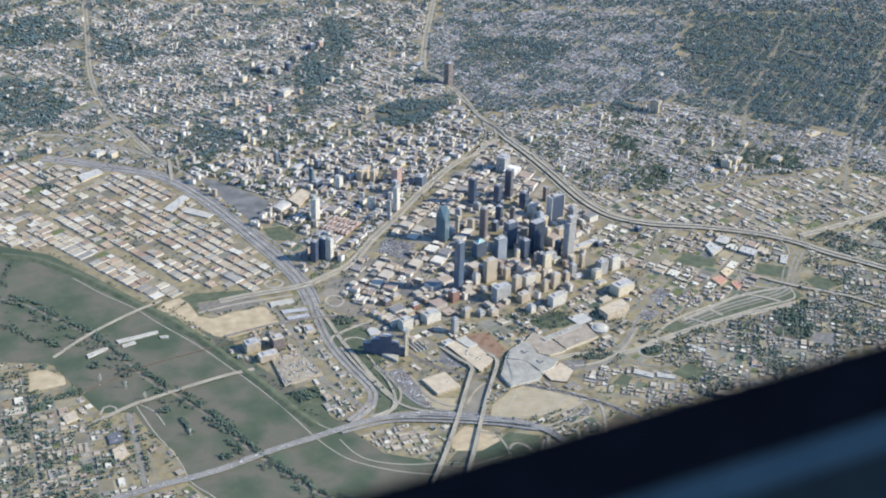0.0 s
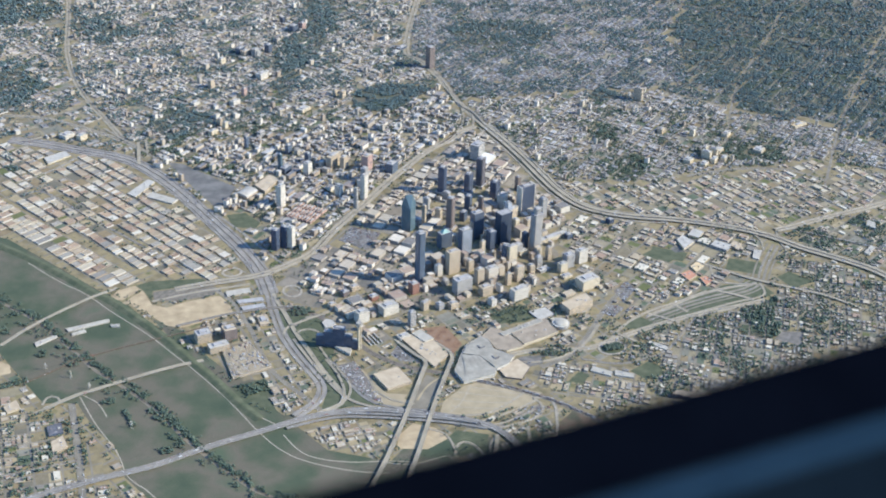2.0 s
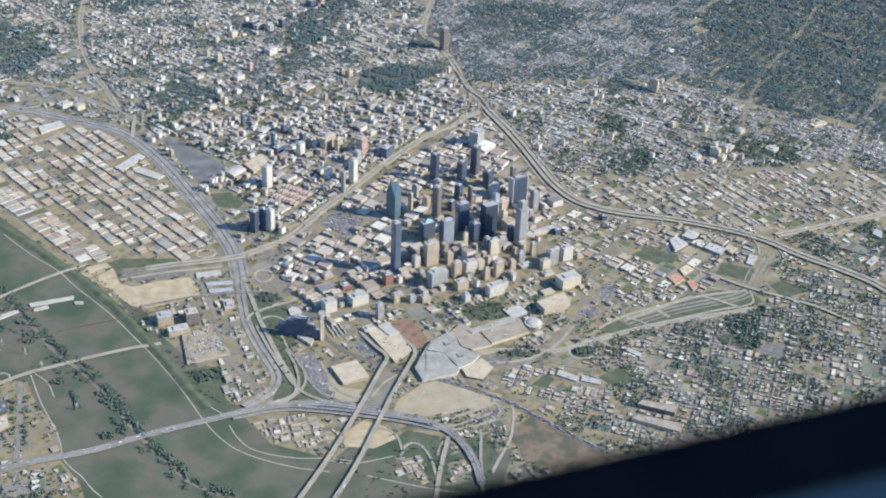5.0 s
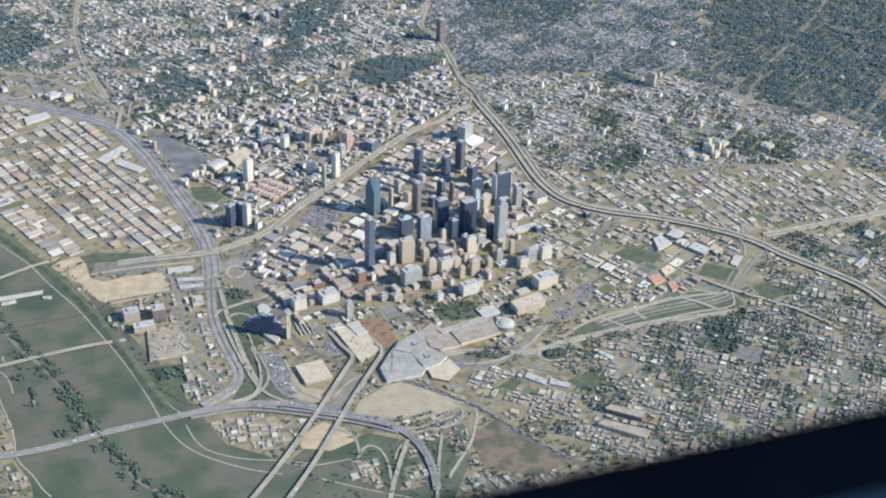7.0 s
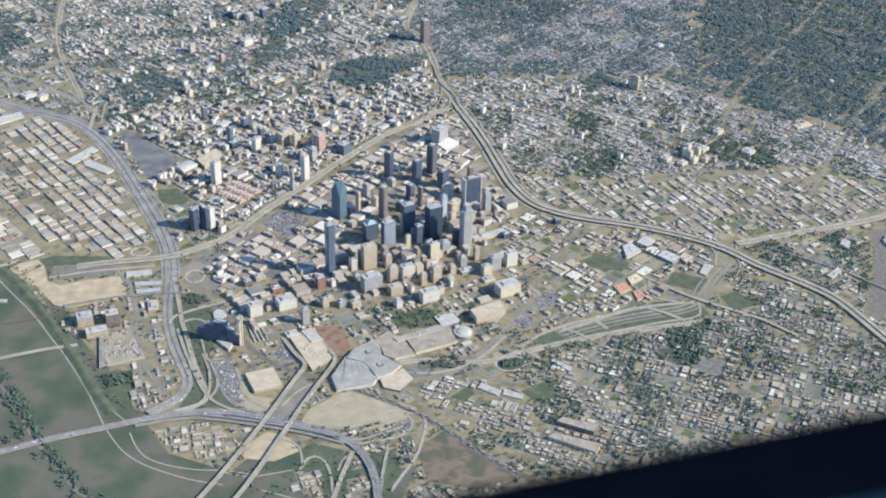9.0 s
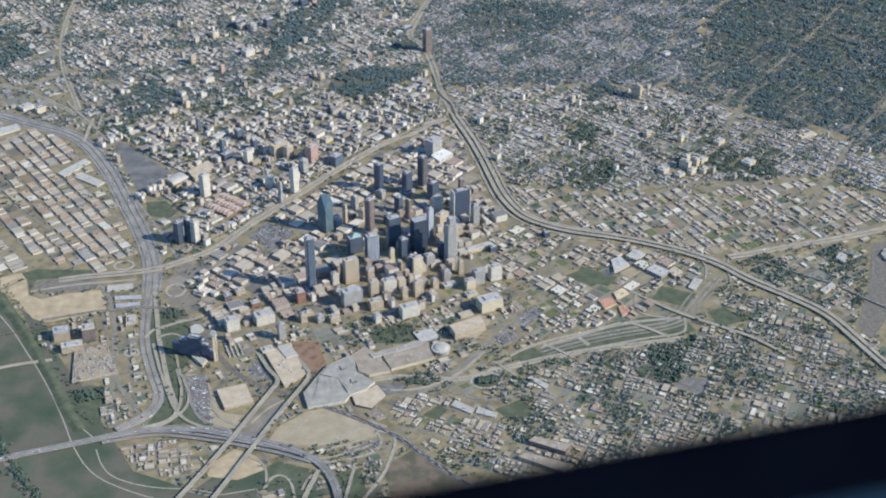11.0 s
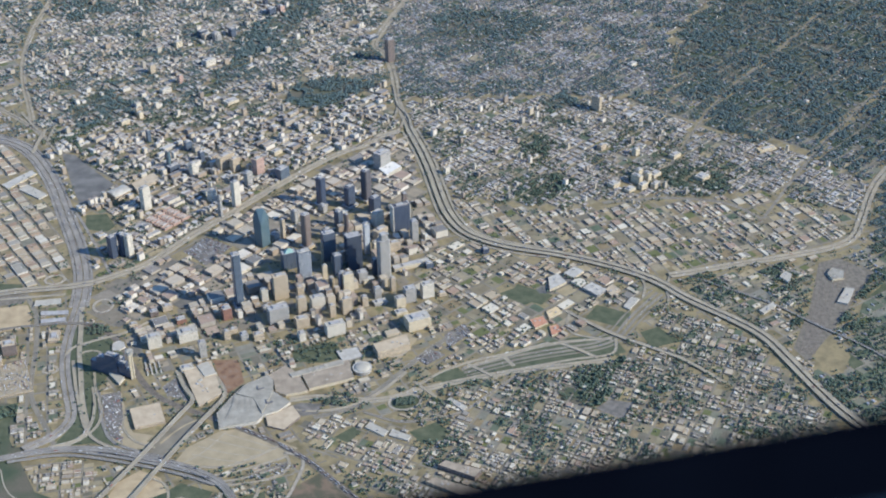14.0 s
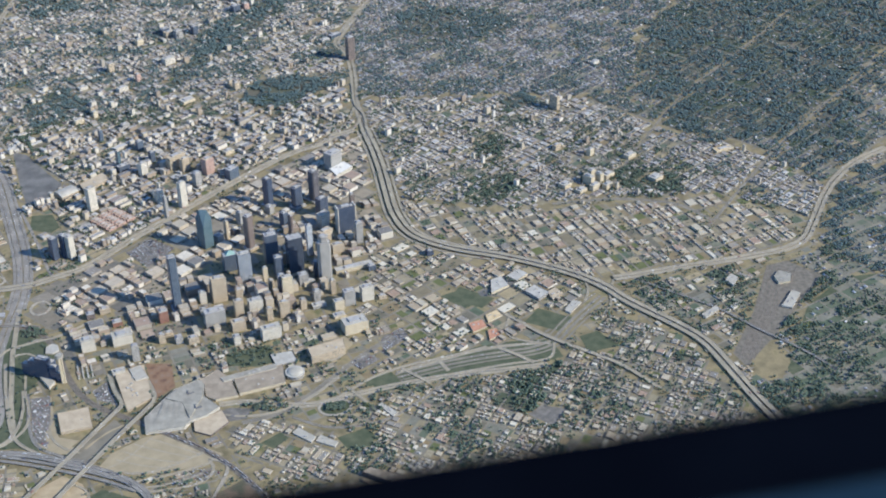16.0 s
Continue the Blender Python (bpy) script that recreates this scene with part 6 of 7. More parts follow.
district([(-2600, 3000), (-1550, 3210), (-1300, 3130), (-1040, 2880), (-900, 2980), (-990, 3300), (-1060, 3790), (-1060, 4360), (-1000, 4910), (-930, 5880), (-2600, 6000)], 30, 110, 85, 11, "flat", (32, 32), 0.75, (5, 12), 40, yards=0.35, bare=0.1)
# far suburbs
district([(1750, 4520), (2100, 4900), (3000, 4700), (3980, 4300), (5900, 4000), (6200, 5200), (2700, 6700), (2050, 5350)], 40, 140, 95, 10, "house", (22, 30), 0.8, (4, 7), 42, yards=0.6)
district([(-2600, 6000), (-1000, 5600), (-850, 5500), (900, 5400), (1850, 5100), (2600, 6600), (-2600, 6900)], 38, 140, 95, 11, "flat", (36, 36), 0.55, (4, 9), 42, yards=0.5)
district([(3270, 2710), (3470, 3600), (3980, 4300), (5900, 4000), (5300, 2600), (4560, 1760), (4300, 1600), (4020, 1330), (3720, 1840), (3280, 2140), (2900, 2600)], 42, 130, 85, 11, "house", (22, 30), 0.7, (4, 8), 48, yards=0.7)
# wooded suburb in the north-east
district([(3470, 3600), (3980, 4300), (5670, 3920), (4850, 2680), (4650, 2720), (3960, 1920), (3720, 1840), (3580, 1970), (3280, 2140), (3270, 2710)], 40, 210, 130, 13, "house", (34, 40), 0.3, (4, 8), 70, yards=0.9)
district([(4120, 3940), (5230, 3790), (4420, 1850), (4170, 1590), (3930, 1880), (3730, 2340), (3560, 2890)], 40, 210, 130, 13, "house", (34, 40), 0.3, (4, 8), 70, yards=0.9)
# wedge between two freeways
district([(-2600, 2650), (-1520, 2820), (-1320, 2710), (-1120, 2560), (-880, 2410), (-780, 2480), (-820, 2620), (-1040, 2880), (-1300, 3130), (-1550, 3210), (-2600, 2990)], 20, 120, 80, 11, "flat", (40, 36), 0.5, (5, 16), 24, yards=0.3, bare=0.15)
# sheds between the levee and the western freeway
district([(-2600, 2350), (-1700, 2150), (-1250, 1450), (-1000, 1080), (-700, 740), (-1130, 830), (-1310, 1110), (-1560, 1500), (-2600, 2000)], 31, 170, 58, 10, "shed", (48, 46), 0.95, (6, 11), 3.0, yards=0.05, cover=(0.85, 1.0), bare=0.1)
district([(-2600, 2600), (-1520, 2820), (-1320, 2710), (-1120, 2560), (-880, 2410), (-740, 2230), (-590, 1880), (-480, 1510), (-360, 1130), (-290, 840), (-300, 760), (-570, 740), (-700, 740), (-1000, 1080), (-1250, 1450), (-1700, 2150), (-2600, 2350)], 29, 66, 180, 10, "shed", (50, 40), 0.88, (6, 12), 5, yards=0.06, cover=(0.75, 1.0), bare=0.1)
district([(-300, 760), (-290, 540), (-290, 290), (-310, 120), (-280, -70), (-230, -260), (-210, -410), (-310, -520), (-440, -560), (-560, -250), (-720, 60), (-900, 180), (-600, 420)], 8, 90, 70, 12, "shop", (28, 28), 0.55, (5, 15), 10, yards=0.2)
# south of downtown
district([(1180, -520), (1330, -330), (1560, -230), (1980, -180), (2290, -140), (2480, 60), (2600, 200), (2720, 180), (2960, -90), (2990, -260), (3030, -420), (3110, -700), (3200, -1150), (2300, -1700), (1300, -1150), (1110, -1000), (960, -800), (800, -620), (900, -480)], 58, 110, 80, 10, "shop", (26, 26), 0.8, (4, 11), 34, yards=0.32, bare=0.12, cover=(0.55, 0.9))
district([(3180, -250), (3100, -500), (3250, -900), (3700, -900), (3800, -200), (3600, 100), (4400, 400), (4700, 1600), (4330, 1500), (4080, 1230), (3900, 900), (3760, 640), (3480, 560), (3250, 120)], 28, 120, 85, 12, "house", (22, 34), 0.42, (4, 9), 80, yards=0.85, bare=0.15)
# across the meadow in the west
district([(-2600, 500), (-1720, 330), (-1640, 130), (-1560, -150), (-1380, -240), (-1340, -380), (-1260, -600), (-1250, -780), (-1180, -1000), (-1300, -1700), (-2600, -1700)], 1, 120, 76, 11, "shop", (34, 32), 0.66, (4, 8), 34, yards=0.4, bare=0.1)
for ring in VERGES:
    mark(USED, ring)
# what is left over between the districts
district([(-2600, -1700), (4800, -1700), (5200, 5000), (-2600, 6500)], 24, 96, 74, 10, "shop", (30, 28), 0.55, (4, 9), 18, yards=0.4, bare=0.3)


def quads(name, rects, mat, label, category, skirt=0.0):
    v, f = [], []
    for r in rects:
        k = len(v)
        v += r
        f.append((k, k + 1, k + 2, k + 3))
        if skirt:
            v += [(x, y, z - skirt) for x, y, z in r]
            f += [(k + 4 + a, k + 4 + (a + 1) % 4, k + (a + 1) % 4, k + a) for a in range(4)]
    return tagged(mesh_of(name, v, f, [mat]), label, category, kind="stuff")


quads("streets", STREETS, M["street"], "worn pale grey city streets in grids", "street")
quads("paved_plots", PADS["pads"], M["pads"], "paved and bare building plots with low kerbs", "pavement", 0.5)
quads("city_plots", PADS["city"], M["city_lots"], "grey and tan paved city plots with low kerbs", "pavement", 0.5)
quads("wooded_plots", PADS["woods"], M["grass"], "dark grassy ground under trees", "ground", 0.5)
quads("garden_plots", PADS["yards"], M["yards"], "grassy and dusty garden plots", "ground", 0.5)


# ---- the many buildings ----
def near_plan(b):
    return math.hypot(b[0] - 900, b[1] + 200)


LOOKS = {
    "office": ("city_roofs", "flat-roofed concrete and brick city building", "city_building", "building"),
    "shop": ("roofs", "low flat-roofed shop or workshop", "low_building", "building"),
    "flat": ("block_roofs", "flat-roofed apartment or commercial block", "apartment_block", "building"),
    "shed": ("shed_roofs", "long low warehouse with a faded roof", "warehouse", "warehouse"),
    "house": ("house_roofs", "small house with a shingled gable roof", "house", "house"),
}


def block_mesh(rows, gable):
    """Walls and roofs of many buildings: flat ones with parapet and plant, or gabled ones."""
    v, f, idx = [], [], []
    for x, y, w, d, h, rot, _ in rows:
        k = len(v)
        ring = turned(w, d, rot, x, y)
        v += [(*p, 0.5) for p in ring] + [(*p, h) for p in ring]
        f += [(k + a, k + (a + 1) % 4, k + 4 + (a + 1) % 4, k + 4 + a) for a in range(4)]
        idx += [1] * 4
        k = len(v)
        if gable:
            over = turned(w + 1.2, d + 1.2, rot, x, y)
            v += [(*p, h - 0.2) for p in over]
            up = h + min(w, d) * 0.32
            if w > d:
                m = [((over[0][0] + over[3][0]) / 2, (over[0][1] + over[3][1]) / 2), ((over[1][0] + over[2][0]) / 2, (over[1][1] + over[2][1]) / 2)]
                f += [(k, k + 1, k + 5, k + 4), (k + 2, k + 3, k + 4, k + 5), (k, k + 4, k + 3), (k + 1, k + 2, k + 5)]
            else:
                m = [((over[0][0] + over[1][0]) / 2, (over[0][1] + over[1][1]) / 2), ((over[2][0] + over[3][0]) / 2, (over[2][1] + over[3][1]) / 2)]
                f += [(k + 1, k + 2, k + 5, k + 4), (k + 3, k, k + 4, k + 5), (k, k + 1, k + 4), (k + 2, k + 3, k + 5)]
            v += [(*p, up) for p in m]
            idx += [0] * 4
        else:
            inn = turned(w * 0.97, d * 0.97, rot, x, y)
            v += [(*p, h) for p in inn]
            f.append((k, k + 1, k + 2, k + 3))
            idx.append(0)
            g = k - 4
            k2 = len(v)
            # parapet
            v += [(*p, h + 0.9) for p in ring] + [(*p, h + 0.9) for p in inn]
            f += [(g + a, g + (a + 1) % 4, k2 + (a + 1) % 4, k2 + a) for a in range(4)]
            f += [(k2 + a, k2 + (a + 1) % 4, k2 + 4 + (a + 1) % 4, k2 + 4 + a) for a in range(4)]
            f += [(k2 + 4 + a, k2 + 4 + (a + 1) % 4, k + (a + 1) % 4, k + a) for a in range(4)]
            idx += [1] * 12
            for _ in range(rng.integers(0, 3) if w > 12 else 0):
                k = len(v)
                uw, ud, uh = rng.uniform(2, 6), rng.uniform(2, 5), rng.uniform(1.5, 3.5)
                ox, oy = rng.uniform(-0.3, 0.3) * w, rng.uniform(-0.3, 0.3) * d
                cc, ss = math.cos(radians(rot)), math.sin(radians(rot))
                u4 = turned(uw, ud, rot, x + ox * cc - oy * ss, y + ox * ss + oy * cc)
                v += [(*p, h) for p in u4] + [(*p, h + uh) for p in u4]
                f += [(k + a, k + (a + 1) % 4, k + 4 + (a + 1) % 4, k + 4 + a) for a in range(4)] + [(k + 4, k + 5, k + 6, k + 7)]
                idx += [2] * 5
    return v, f, idx


for kind, (roof, text, name, cat) in LOOKS.items():
    rows = sorted((b for b in BUILDINGS if b[6] == kind), key=near_plan)
    single, rest = rows[:290], rows[290:]
    for b in single:
        v, f, idx = block_mesh([(0, 0, *b[2:5], 0, kind)], kind == "house")
        t = empty(name, b[0], b[1], b[5], text, cat, "low buildings of the city")
        units = [q for q, i in zip(f, idx) if i == 2]
        groups = [("wall", "walls", [q for q, i in zip(f, idx) if i == 1]), ("roof", roof, [q for q, i in zip(f, idx) if i == 0])]
        groups += [("roof_unit", "unit", units[a:a + 5]) for a in range(0, len(units), 5)]
        last = t
        for pname, mat, ff in groups:
            if ff:
                used = sorted({i for q in ff for i in q})
                at = {i: n for n, i in enumerate(used)}
                ob = mesh_of(pname, [v[i] for i in used], [tuple(at[i] for i in q) for q in ff], [M_PIECE[mat]], parent=last if pname == "roof_unit" else t)
                if pname == "roof":
                    last = ob
    if rest:
        v, f, idx = block_mesh(rest, kind == "house")
        tagged(mesh_of(name + "s", v, f, [M[roof], M["walls"], M["unit"]], idx), "many a " + text, cat, kind="stuff")


# ---- trees ----
def grove(ring, spacing, r0, r1):
    r = np.array(ring, float)
    n = int((np.ptp(r[:, 0]) * np.ptp(r[:, 1])) / spacing**2)
    x, y = rng.uniform(r[:, 0].min(), r[:, 0].max(), n), rng.uniform(r[:, 1].min(), r[:, 1].max(), n)
    ok = inside(x, y, ring)
    # clearings
    ok &= np.array([noise.noise((a / 70, b / 70, 3.0)) + 0.6 * noise.noise((a / 260, b / 260, 3.0)) > -0.28 for a, b in zip(x, y)], bool)
    return [(a, b, rng.uniform(r0, r1)) for a, b in zip(x[ok], y[ok])]


def along(points, spread, step, r0, r1):
    p = smooth(points, step)
    return [(x + rng.normal(0, spread), y + rng.normal(0, spread), rng.uniform(r0, r1)) for x, y in p[:, :2] for _ in range(2) if rng.random() < 0.75]


def clumped(rows, size, over):
    """Thins a belt of trees to clumps with gaps between them."""
    return [r for r in rows if noise.noise((r[0] / size, r[1] / size, 9.0)) > over]


phi_ = (1 + 5**0.5) / 2
ICO_V = np.array([(-1, phi_, 0), (1, phi_, 0), (-1, -phi_, 0), (1, -phi_, 0), (0, -1, phi_), (0, 1, phi_), (0, -1, -phi_), (0, 1, -phi_), (phi_, 0, -1), (phi_, 0, 1), (-phi_, 0, -1), (-phi_, 0, 1)]) / math.hypot(1, phi_)
ICO_F = np.array([(0, 11, 5), (0, 5, 1), (0, 1, 7), (0, 7, 10), (0, 10, 11), (1, 5, 9), (5, 11, 4), (11, 10, 2), (10, 7, 6), (7, 1, 8), (3, 9, 4), (3, 4, 2), (3, 2, 6), (3, 6, 8), (3, 8, 9), (4, 9, 5), (2, 4, 11), (6, 2, 10), (8, 6, 7), (9, 8, 1)])


OCT_V = np.array([(1, 0, 0), (0, 1, 0), (-1, 0, 0), (0, -1, 0), (0, 0, 1), (0, 0, -1)], float)
OCT_F = np.array([(0, 1, 4), (1, 2, 4), (2, 3, 4), (3, 0, 4), (1, 0, 5), (2, 1, 5), (3, 2, 5), (0, 3, 5)])


def trees(name, rows, label, clumps=3, far=False, leaf="leaf"):
    """Many trees: a tapered trunk and a crown of uneven leaf clumps each."""
    if not rows:
        return
    r = np.array(rows)
    n = len(r)
    ball, skin = (OCT_V, OCT_F) if far else (ICO_V, ICO_F)
    V, F, I, base = [], [], [], 0
    # trunks
    tri = np.array([(math.cos(a), math.sin(a)) for a in (0, 2.1, 4.2)])
    lo = np.concatenate([r[:, None, :2] + tri * 0.09 * r[:, None, 2:3], np.full((n, 3, 1), 0.3)], 2)
    hi = np.concatenate([r[:, None, :2] + tri * 0.05 * r[:, None, 2:3], np.repeat((r[:, 2] * 1.1)[:, None, None], 3, 1)], 2)
    V.append(np.concatenate([lo, hi], 1).reshape(-1, 3))
    tf = np.array([(0, 1, 4), (0, 4, 3), (1, 2, 5), (1, 5, 4), (2, 0, 3), (2, 3, 5)])
    F.append((tf[None] + 6 * np.arange(n)[:, None, None]).reshape(-1, 3))
    I.append(np.ones(6 * n, int))
    base = 6 * n
    for k in range(clumps):
        a = rng.uniform(0, 2 * math.pi, n)
        off = r[:, 2] * (0.0 if k == 0 else 0.55) * rng.uniform(0.7, 1.1, n)
        cx, cy = r[:, 0] + np.cos(a) * off, r[:, 1] + np.sin(a) * off
        cz = r[:, 2] * rng.uniform(1.0, 1.5, n)
        rad = r[:, 2] * (0.8 if k == 0 else 0.6)
        jit = rng.uniform(0.7, 1.25, (n, len(ball), 1)) * (1.15 if far else 1.0)
        spin = rng.uniform(0, 6.3, n)
        cs, sn = np.cos(spin)[:, None], np.sin(spin)[:, None]
        hull = np.stack([ball[:, 0] * cs - ball[:, 1] * sn, ball[:, 0] * sn + ball[:, 1] * cs, np.repeat(ball[None, :, 2], n, 0)], 2)
        v = np.stack([cx, cy, cz], 1)[:, None] + hull * jit * rad[:, None, None] * np.array([1, 1, 0.85])
        V.append(v.reshape(-1, 3))
        F.append((skin[None] + base + len(ball) * np.arange(n)[:, None, None]).reshape(-1, 3))
        I.append(np.zeros(len(skin) * n, int))
        base += len(ball) * n
    tagged(tri_mesh(name, np.vstack(V), np.vstack(F), [M[leaf], M["trunk"]], np.concatenate(I)), label, "trees", kind="stuff")


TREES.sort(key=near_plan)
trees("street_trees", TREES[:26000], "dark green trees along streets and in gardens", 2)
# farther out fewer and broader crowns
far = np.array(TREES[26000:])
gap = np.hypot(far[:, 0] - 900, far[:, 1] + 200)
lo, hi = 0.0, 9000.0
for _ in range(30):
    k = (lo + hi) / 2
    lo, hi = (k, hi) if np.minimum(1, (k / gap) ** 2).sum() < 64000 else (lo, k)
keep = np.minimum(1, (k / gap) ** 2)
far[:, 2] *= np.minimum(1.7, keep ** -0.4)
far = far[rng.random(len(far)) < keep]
# these leaves carry the painted haze tint
trees("suburb_trees", far.tolist(), "trees of the outer districts with haze in their blue-green colour", 2, True, "haze_leaf")
park = grove([(3980, 4300), (5900, 4000), (6300, 5200), (4200, 5900), (3300, 4900)], 40, 8, 14)
for ring in ([(720, 2800), (810, 3060), (1060, 3150), (1310, 3040), (1320, 2950), (1070, 2750), (940, 2650)],):
    park += grove(ring, 11, 5, 8.5)
trees("park_trees", park, "dark groves of broad trees", 2, leaf="haze_leaf")
bank = clumped(along(BANK, 12, 1.5, 3, 6.5), 48, -0.16) + clumped(along([(-1880, 830), (-1780, 695), (-1690, 585), (-1625, 530)], 16, 3, 3, 6), 50, -0.1) + along([(-1780, 1465), (-1830, 1345), (-1835, 1190)], 8, 6, 3, 6) + clumped(along([(x - 45, y - 30) for x, y in BANK], 12, 5, 3.5, 7), 60, 0.08) + clumped(along([(x - 80, y - 55) for x, y in BANK[:9]], 18, 9, 4, 7), 70, 0.1)
bank += grove([(-265, 395), (-120, 295), (-45, 160), (-115, -110), (-110, -335), (-195, -490), (-225, -95)], 30, 3, 6) + grove([(-55, -935), (180, -935), (425, -915), (650, -895), (575, -1310), (55, -1230)], 30, 3, 6)
bank += along([(x + 40, y + 40) for x, y in LEVEE_N[5:]], 14, 30, 4, 6) + along([(-580, 2445), (-505, 2285), (-455, 2230), (-385, 2150), (-300, 2050), (-215, 1905)], 16, 5, 5, 9)
for marsh in ([(-1145, -250), (-1115, -280), (-1085, -425), (-1120, -405)], [(-1025, -595), (-960, -595), (-955, -640), (-1005, -650)], [(-1230, -180), (-1165, -160), (-1155, -210), (-1210, -230)], [(-1025, -285), (-960, -360), (-960, -435), (-1015, -360)], [(-1680, 600), (-1625, 585), (-1600, 505), (-1645, 500)], [(-1495, 315), (-1440, 325), (-1440, 265), (-1490, 260)], [(-610, -215), (-465, -205), (-450, -285), (-565, -310)], [(-1790, 25), (-1670, 75), (-1550, 115), (-1530, 75), (-1660, 35), (-1790, -30)]):
    bank += grove(marsh, 9, 4, 7)
trees("river_trees", bank, "dark clumps of trees along the river channel")


# ---- single trees in the gardens round the hall ----
def single_tree(seed):
    """One broad tree: a tapered trunk with two limbs, and a crown of uneven leaf clumps."""
    r2 = np.random.default_rng(seed)
    t = empty("tree", 0, 0, 0, "broad dark green tree on a lawn", "tree", "garden trees")
    bm = bmesh.new()
    prism(bm, circle(0.5, 6), 0, 4.5, circle(0.32, 6))
    for a in (0.4, 2.6):
        prism(bm, circle(0.28, 5), 3.5, 7, circle(0.12, 5, 1.8 * math.cos(a), 1.8 * math.sin(a)))
    part("trunk", bm, M["trunk"], t)
    bm = bmesh.new()
    for k in range(7):
        a, q = r2.uniform(0, 6.28), 0 if k == 0 else r2.uniform(2.0, 3.6)
        m = Matrix.Translation((q * math.cos(a), q * math.sin(a), r2.uniform(5, 8.5)))
        got = bmesh.ops.create_icosphere(bm, subdivisions=1, radius=r2.uniform(1.9, 3.0), matrix=m)
        for v in got["verts"]:
            v.co += Vector(r2.uniform(-0.5, 0.5, 3))
    part("crown", bm, M["leaf"], t)
    return t


KINDS = [single_tree(k) for k in range(4)]
spots = []
for ring in ([(770, -20), (760, 70), (960, 130), (1000, 0), (920, -40)], [(1215, -400), (1300, -400), (1310, -350), (1215, -345)], [(-225, 380), (-190, 400), (-135, 375), (-95, 325), (-155, 305), (-215, 315)], [(870, -320), (1010, -270), (1060, -340), (1010, -380), (910, -370)]):
    r = np.array(ring, float)
    for _ in range(98):
        x, y = rng.uniform(r.min(0), r.max(0))
        if inside(np.array([x]), np.array([y]), ring)[0]:
            spots.append((x, y))
for k, (x, y) in enumerate(spots):
    m = pose(x * S, y * S, 0.4 * S, 0, 0, rng.uniform(0, 360)) @ Matrix.Scale(rng.uniform(0.9, 1.5), 4)
    if k < 4:
        KINDS[k].matrix_world = m
        KINDS[k].scale = (1, 1, 1)
    else:
        copy_thing(KINDS[k % 4], m)


# ---- traffic and parked cars ----
CARS = []           # x, y, z, turn


def park(ring, rot, z, share=0.7, gap=7.0, row=15.0):
    """Cars in rows on a lot."""
    r = np.array(ring, float)
    c, s = math.cos(radians(rot)), math.sin(radians(rot))
    u, v = r[:, 0] * c + r[:, 1] * s, -r[:, 0] * s + r[:, 1] * c
    for a in np.arange(u.min(), u.max(), gap * 0.45):
        for b in np.arange(v.min(), v.max(), row):
            for side in (0.0, 5.6):
                x, y = a * c - (b + side) * s, a * s + (b + side) * c
                if rng.random() < share and inside(np.array([x]), np.array([y]), ring)[0]:
                    CARS.append((x, y, z, rot + 90))


for line, nm, h, lanes, name in LINES:
    if name.startswith(("street", "avenue", "old")):
        density = 0.10
    else:
        density = 0.5 if name == "freeway_bridge" else 0.28
    for off, width in lanes:
        for i in range(len(line) - 1):
            for k in range(max(1, int(width / 5))):
                if rng.random() < density:
                    t = rng.random()
                    o = off - width / 2 + (k + 0.5) * width / max(1, int(width / 5))
                    p = line[i] * (1 - t) + line[i + 1] * t + nm[i] * o
                    d = line[i + 1] - line[i]
                    CARS.append((p[0], p[1], h[i] * (1 - t) + h[i + 1] * t, math.degrees(math.atan2(d[1], d[0]))))
park([(-620, 80), (-480, 130), (-410, -110), (-610, -160)], 15, 10.1, 0.42, row=18.0)
park([(520, -815), (695, -705), (775, -760), (655, -835)], 40, 0.6, 0.35, row=22.0)
for ring, rot in (([(1325, -50), (1420, 5), (1475, -40), (1380, -115)], 44), ([(1485, 125), (1595, 205), (1615, 120), (1490, 5)], 44), ([(-100, -170), (-15, -155), (15, -350), (30, -525), (-30, -470), (-65, -360)], -60), ([(310, 1165), (450, 1050), (320, 875), (195, 1030)], 45), ([(170, -145), (225, -75), (255, -155), (295, -260), (200, -210)], -20)):
    park(ring, rot, 0.45, 0.3, row=18.0)
v, f = [], []
for x, y, z, rot in CARS:
    k = len(v)
    big = rng.random() < 0.06
    L, W, H = (15, 2.8, 3.6) if big else (4.8, 2.0, 0.95)
    v += [(*p, z + 0.3) for p in turned(L, W, rot, x, y)] + [(*p, z + H) for p in turned(L, W, rot, x, y)]
    f += [(k + a, k + (a + 1) % 4, k + 4 + (a + 1) % 4, k + 4 + a) for a in range(4)]
    if big:
        f.append((k + 4, k + 5, k + 6, k + 7))
    else:
        v += [(*p, z + 1.5) for p in turned(L * 0.45, W * 0.8, rot, x, y)]
        f += [(k + 4 + a, k + 4 + (a + 1) % 4, k + 8 + (a + 1) % 4, k + 8 + a) for a in range(4)] + [(k + 8, k + 9, k + 10, k + 11)]
tagged(mesh_of("cars", v, f, [M["car"]]), "small cars and lorries on the roads and lots", "cars", kind="stuff")

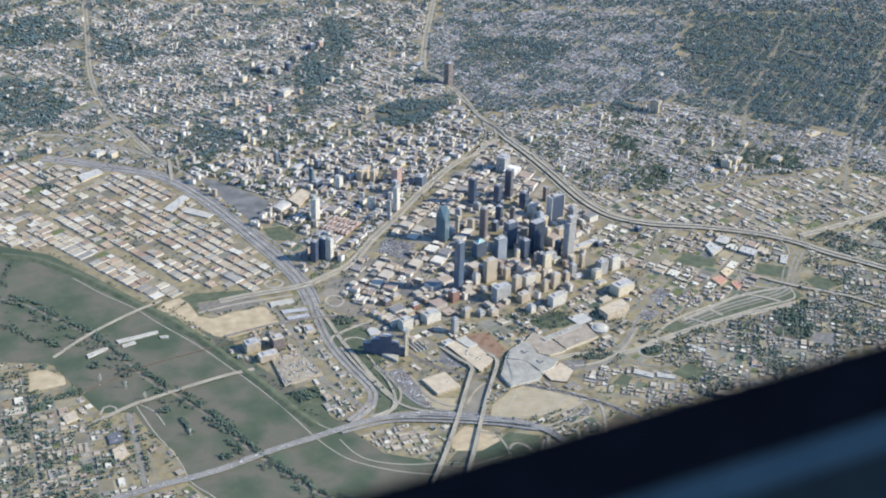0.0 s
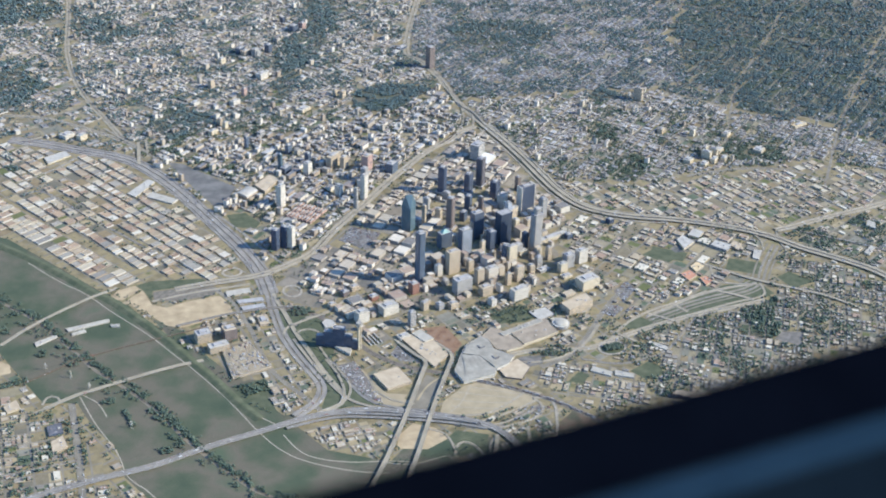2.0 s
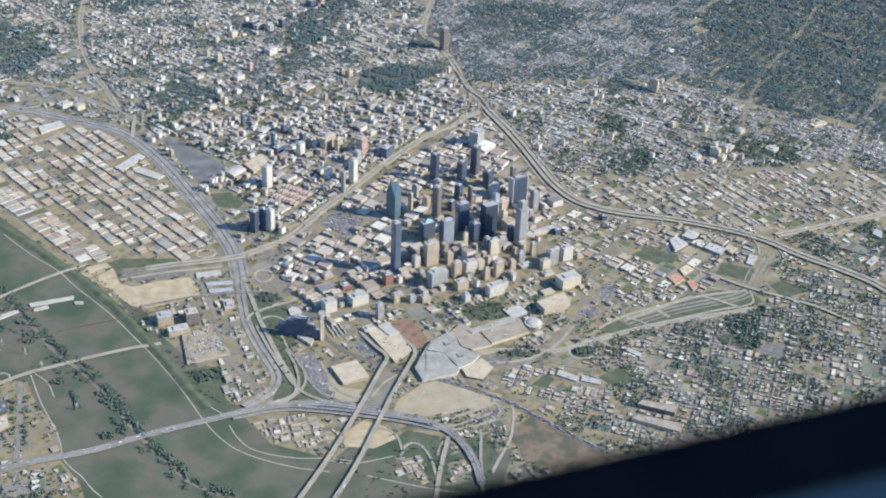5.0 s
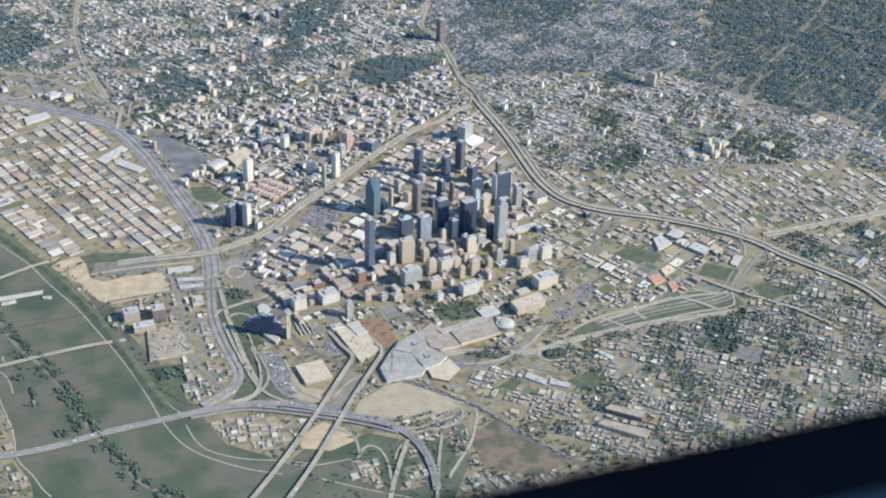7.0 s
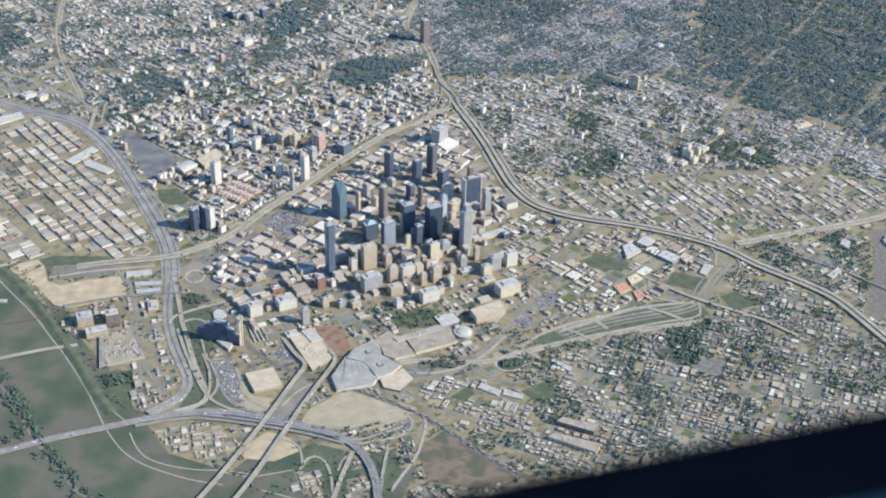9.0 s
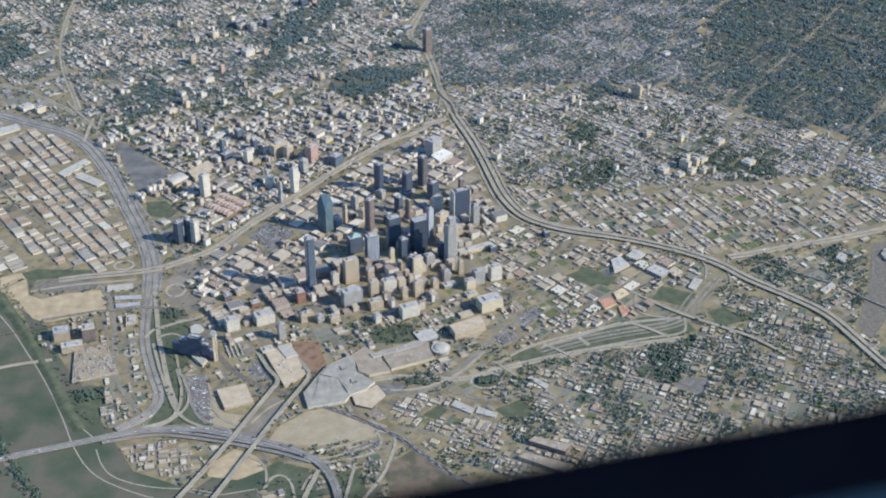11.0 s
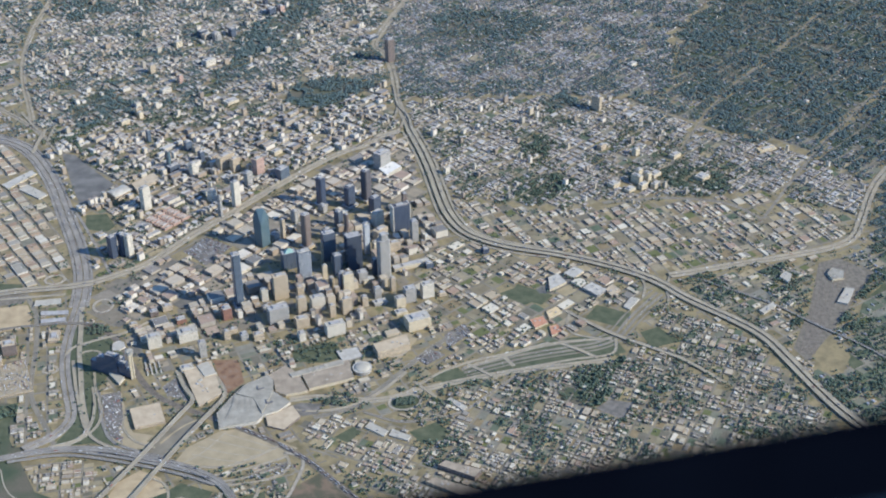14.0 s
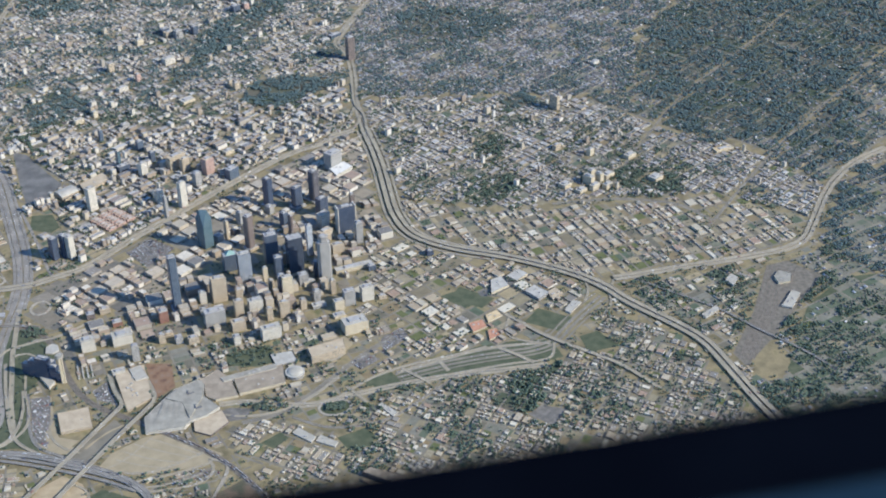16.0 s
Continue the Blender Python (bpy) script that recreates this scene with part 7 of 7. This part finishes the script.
# ---- freight cars on the railway ----
p = smooth(RAIL, 17.5)
pn = normals(p)
first = None
for i in range(int(len(p) * 0.5), len(p) - 4):
    for off in (-5, 5):
        if rng.random() < 0.25:
            continue
        x, y = p[i] + pn[i] * off
        d = p[i + 1] - p[i]
        m = pose(x * S, y * S, 1.3 * S, 0, 0, math.degrees(math.atan2(d[1], d[0])))
        if first is None:
            first = tagged(new("freight_car"), "long grey freight car standing on the rails", "freight car", "freight train")
            first.matrix_world = m
            bm = bmesh.new()
            box(bm, -8, -1.5, 1.2, 8, 1.5, 4.2)
            part("body", bm, M["wagon"], first)
            bm = bmesh.new()
            prism(bm, turned(16.2, 3.2, 0), 4.2, 4.7, turned(16, 1.6, 0))
            part("roof", bm, M["wagon"], first)
            for e in (-6, 6):
                bm = bmesh.new()
                box(bm, e - 1.4, -1.2, 0, e + 1.4, 1.2, 1.2)
                part("bogie", bm, M["steel"], first)
        else:
            copy_thing(first, m)


# ---- the sill of the window, along which the camera slides ----
def sill_part(name, profile, mat, parent, label=""):
    """A long bar along the way of flight. profile: angle below the horizon and distance of each corner from the lens."""
    a, b = START + FLIGHT * -3.0, START + FLIGHT * (SPEED * 16 + 4.0)
    bm = bmesh.new()
    ends = []
    for e in (a, b):
        ends.append([bm.verts.new(e + ABEAM * (math.cos(radians(p)) * r) + Vector((0, 0, -math.sin(radians(p)) * r))) for p, r in profile])
    n = len(profile)
    for i in range(n):
        bm.faces.new((ends[0][i], ends[0][(i + 1) % n], ends[1][(i + 1) % n], ends[1][i]))
    bm.faces.new(ends[0][::-1])
    bm.faces.new(ends[1])
    bmesh.ops.recalc_face_normals(bm, faces=bm.faces)
    me = bpy.data.meshes.new(name)
    bm.to_mesh(me)
    bm.free()
    me.materials.append(mat)
    ob = new(name, me)
    ob.parent = parent
    return tagged(ob, label)


sill = tagged(new("window_sill"), "rounded window sill coloured dark for cabin shade, with a blue-grey seal", "window sill")
# near-black colours stand in for the cabin's shade
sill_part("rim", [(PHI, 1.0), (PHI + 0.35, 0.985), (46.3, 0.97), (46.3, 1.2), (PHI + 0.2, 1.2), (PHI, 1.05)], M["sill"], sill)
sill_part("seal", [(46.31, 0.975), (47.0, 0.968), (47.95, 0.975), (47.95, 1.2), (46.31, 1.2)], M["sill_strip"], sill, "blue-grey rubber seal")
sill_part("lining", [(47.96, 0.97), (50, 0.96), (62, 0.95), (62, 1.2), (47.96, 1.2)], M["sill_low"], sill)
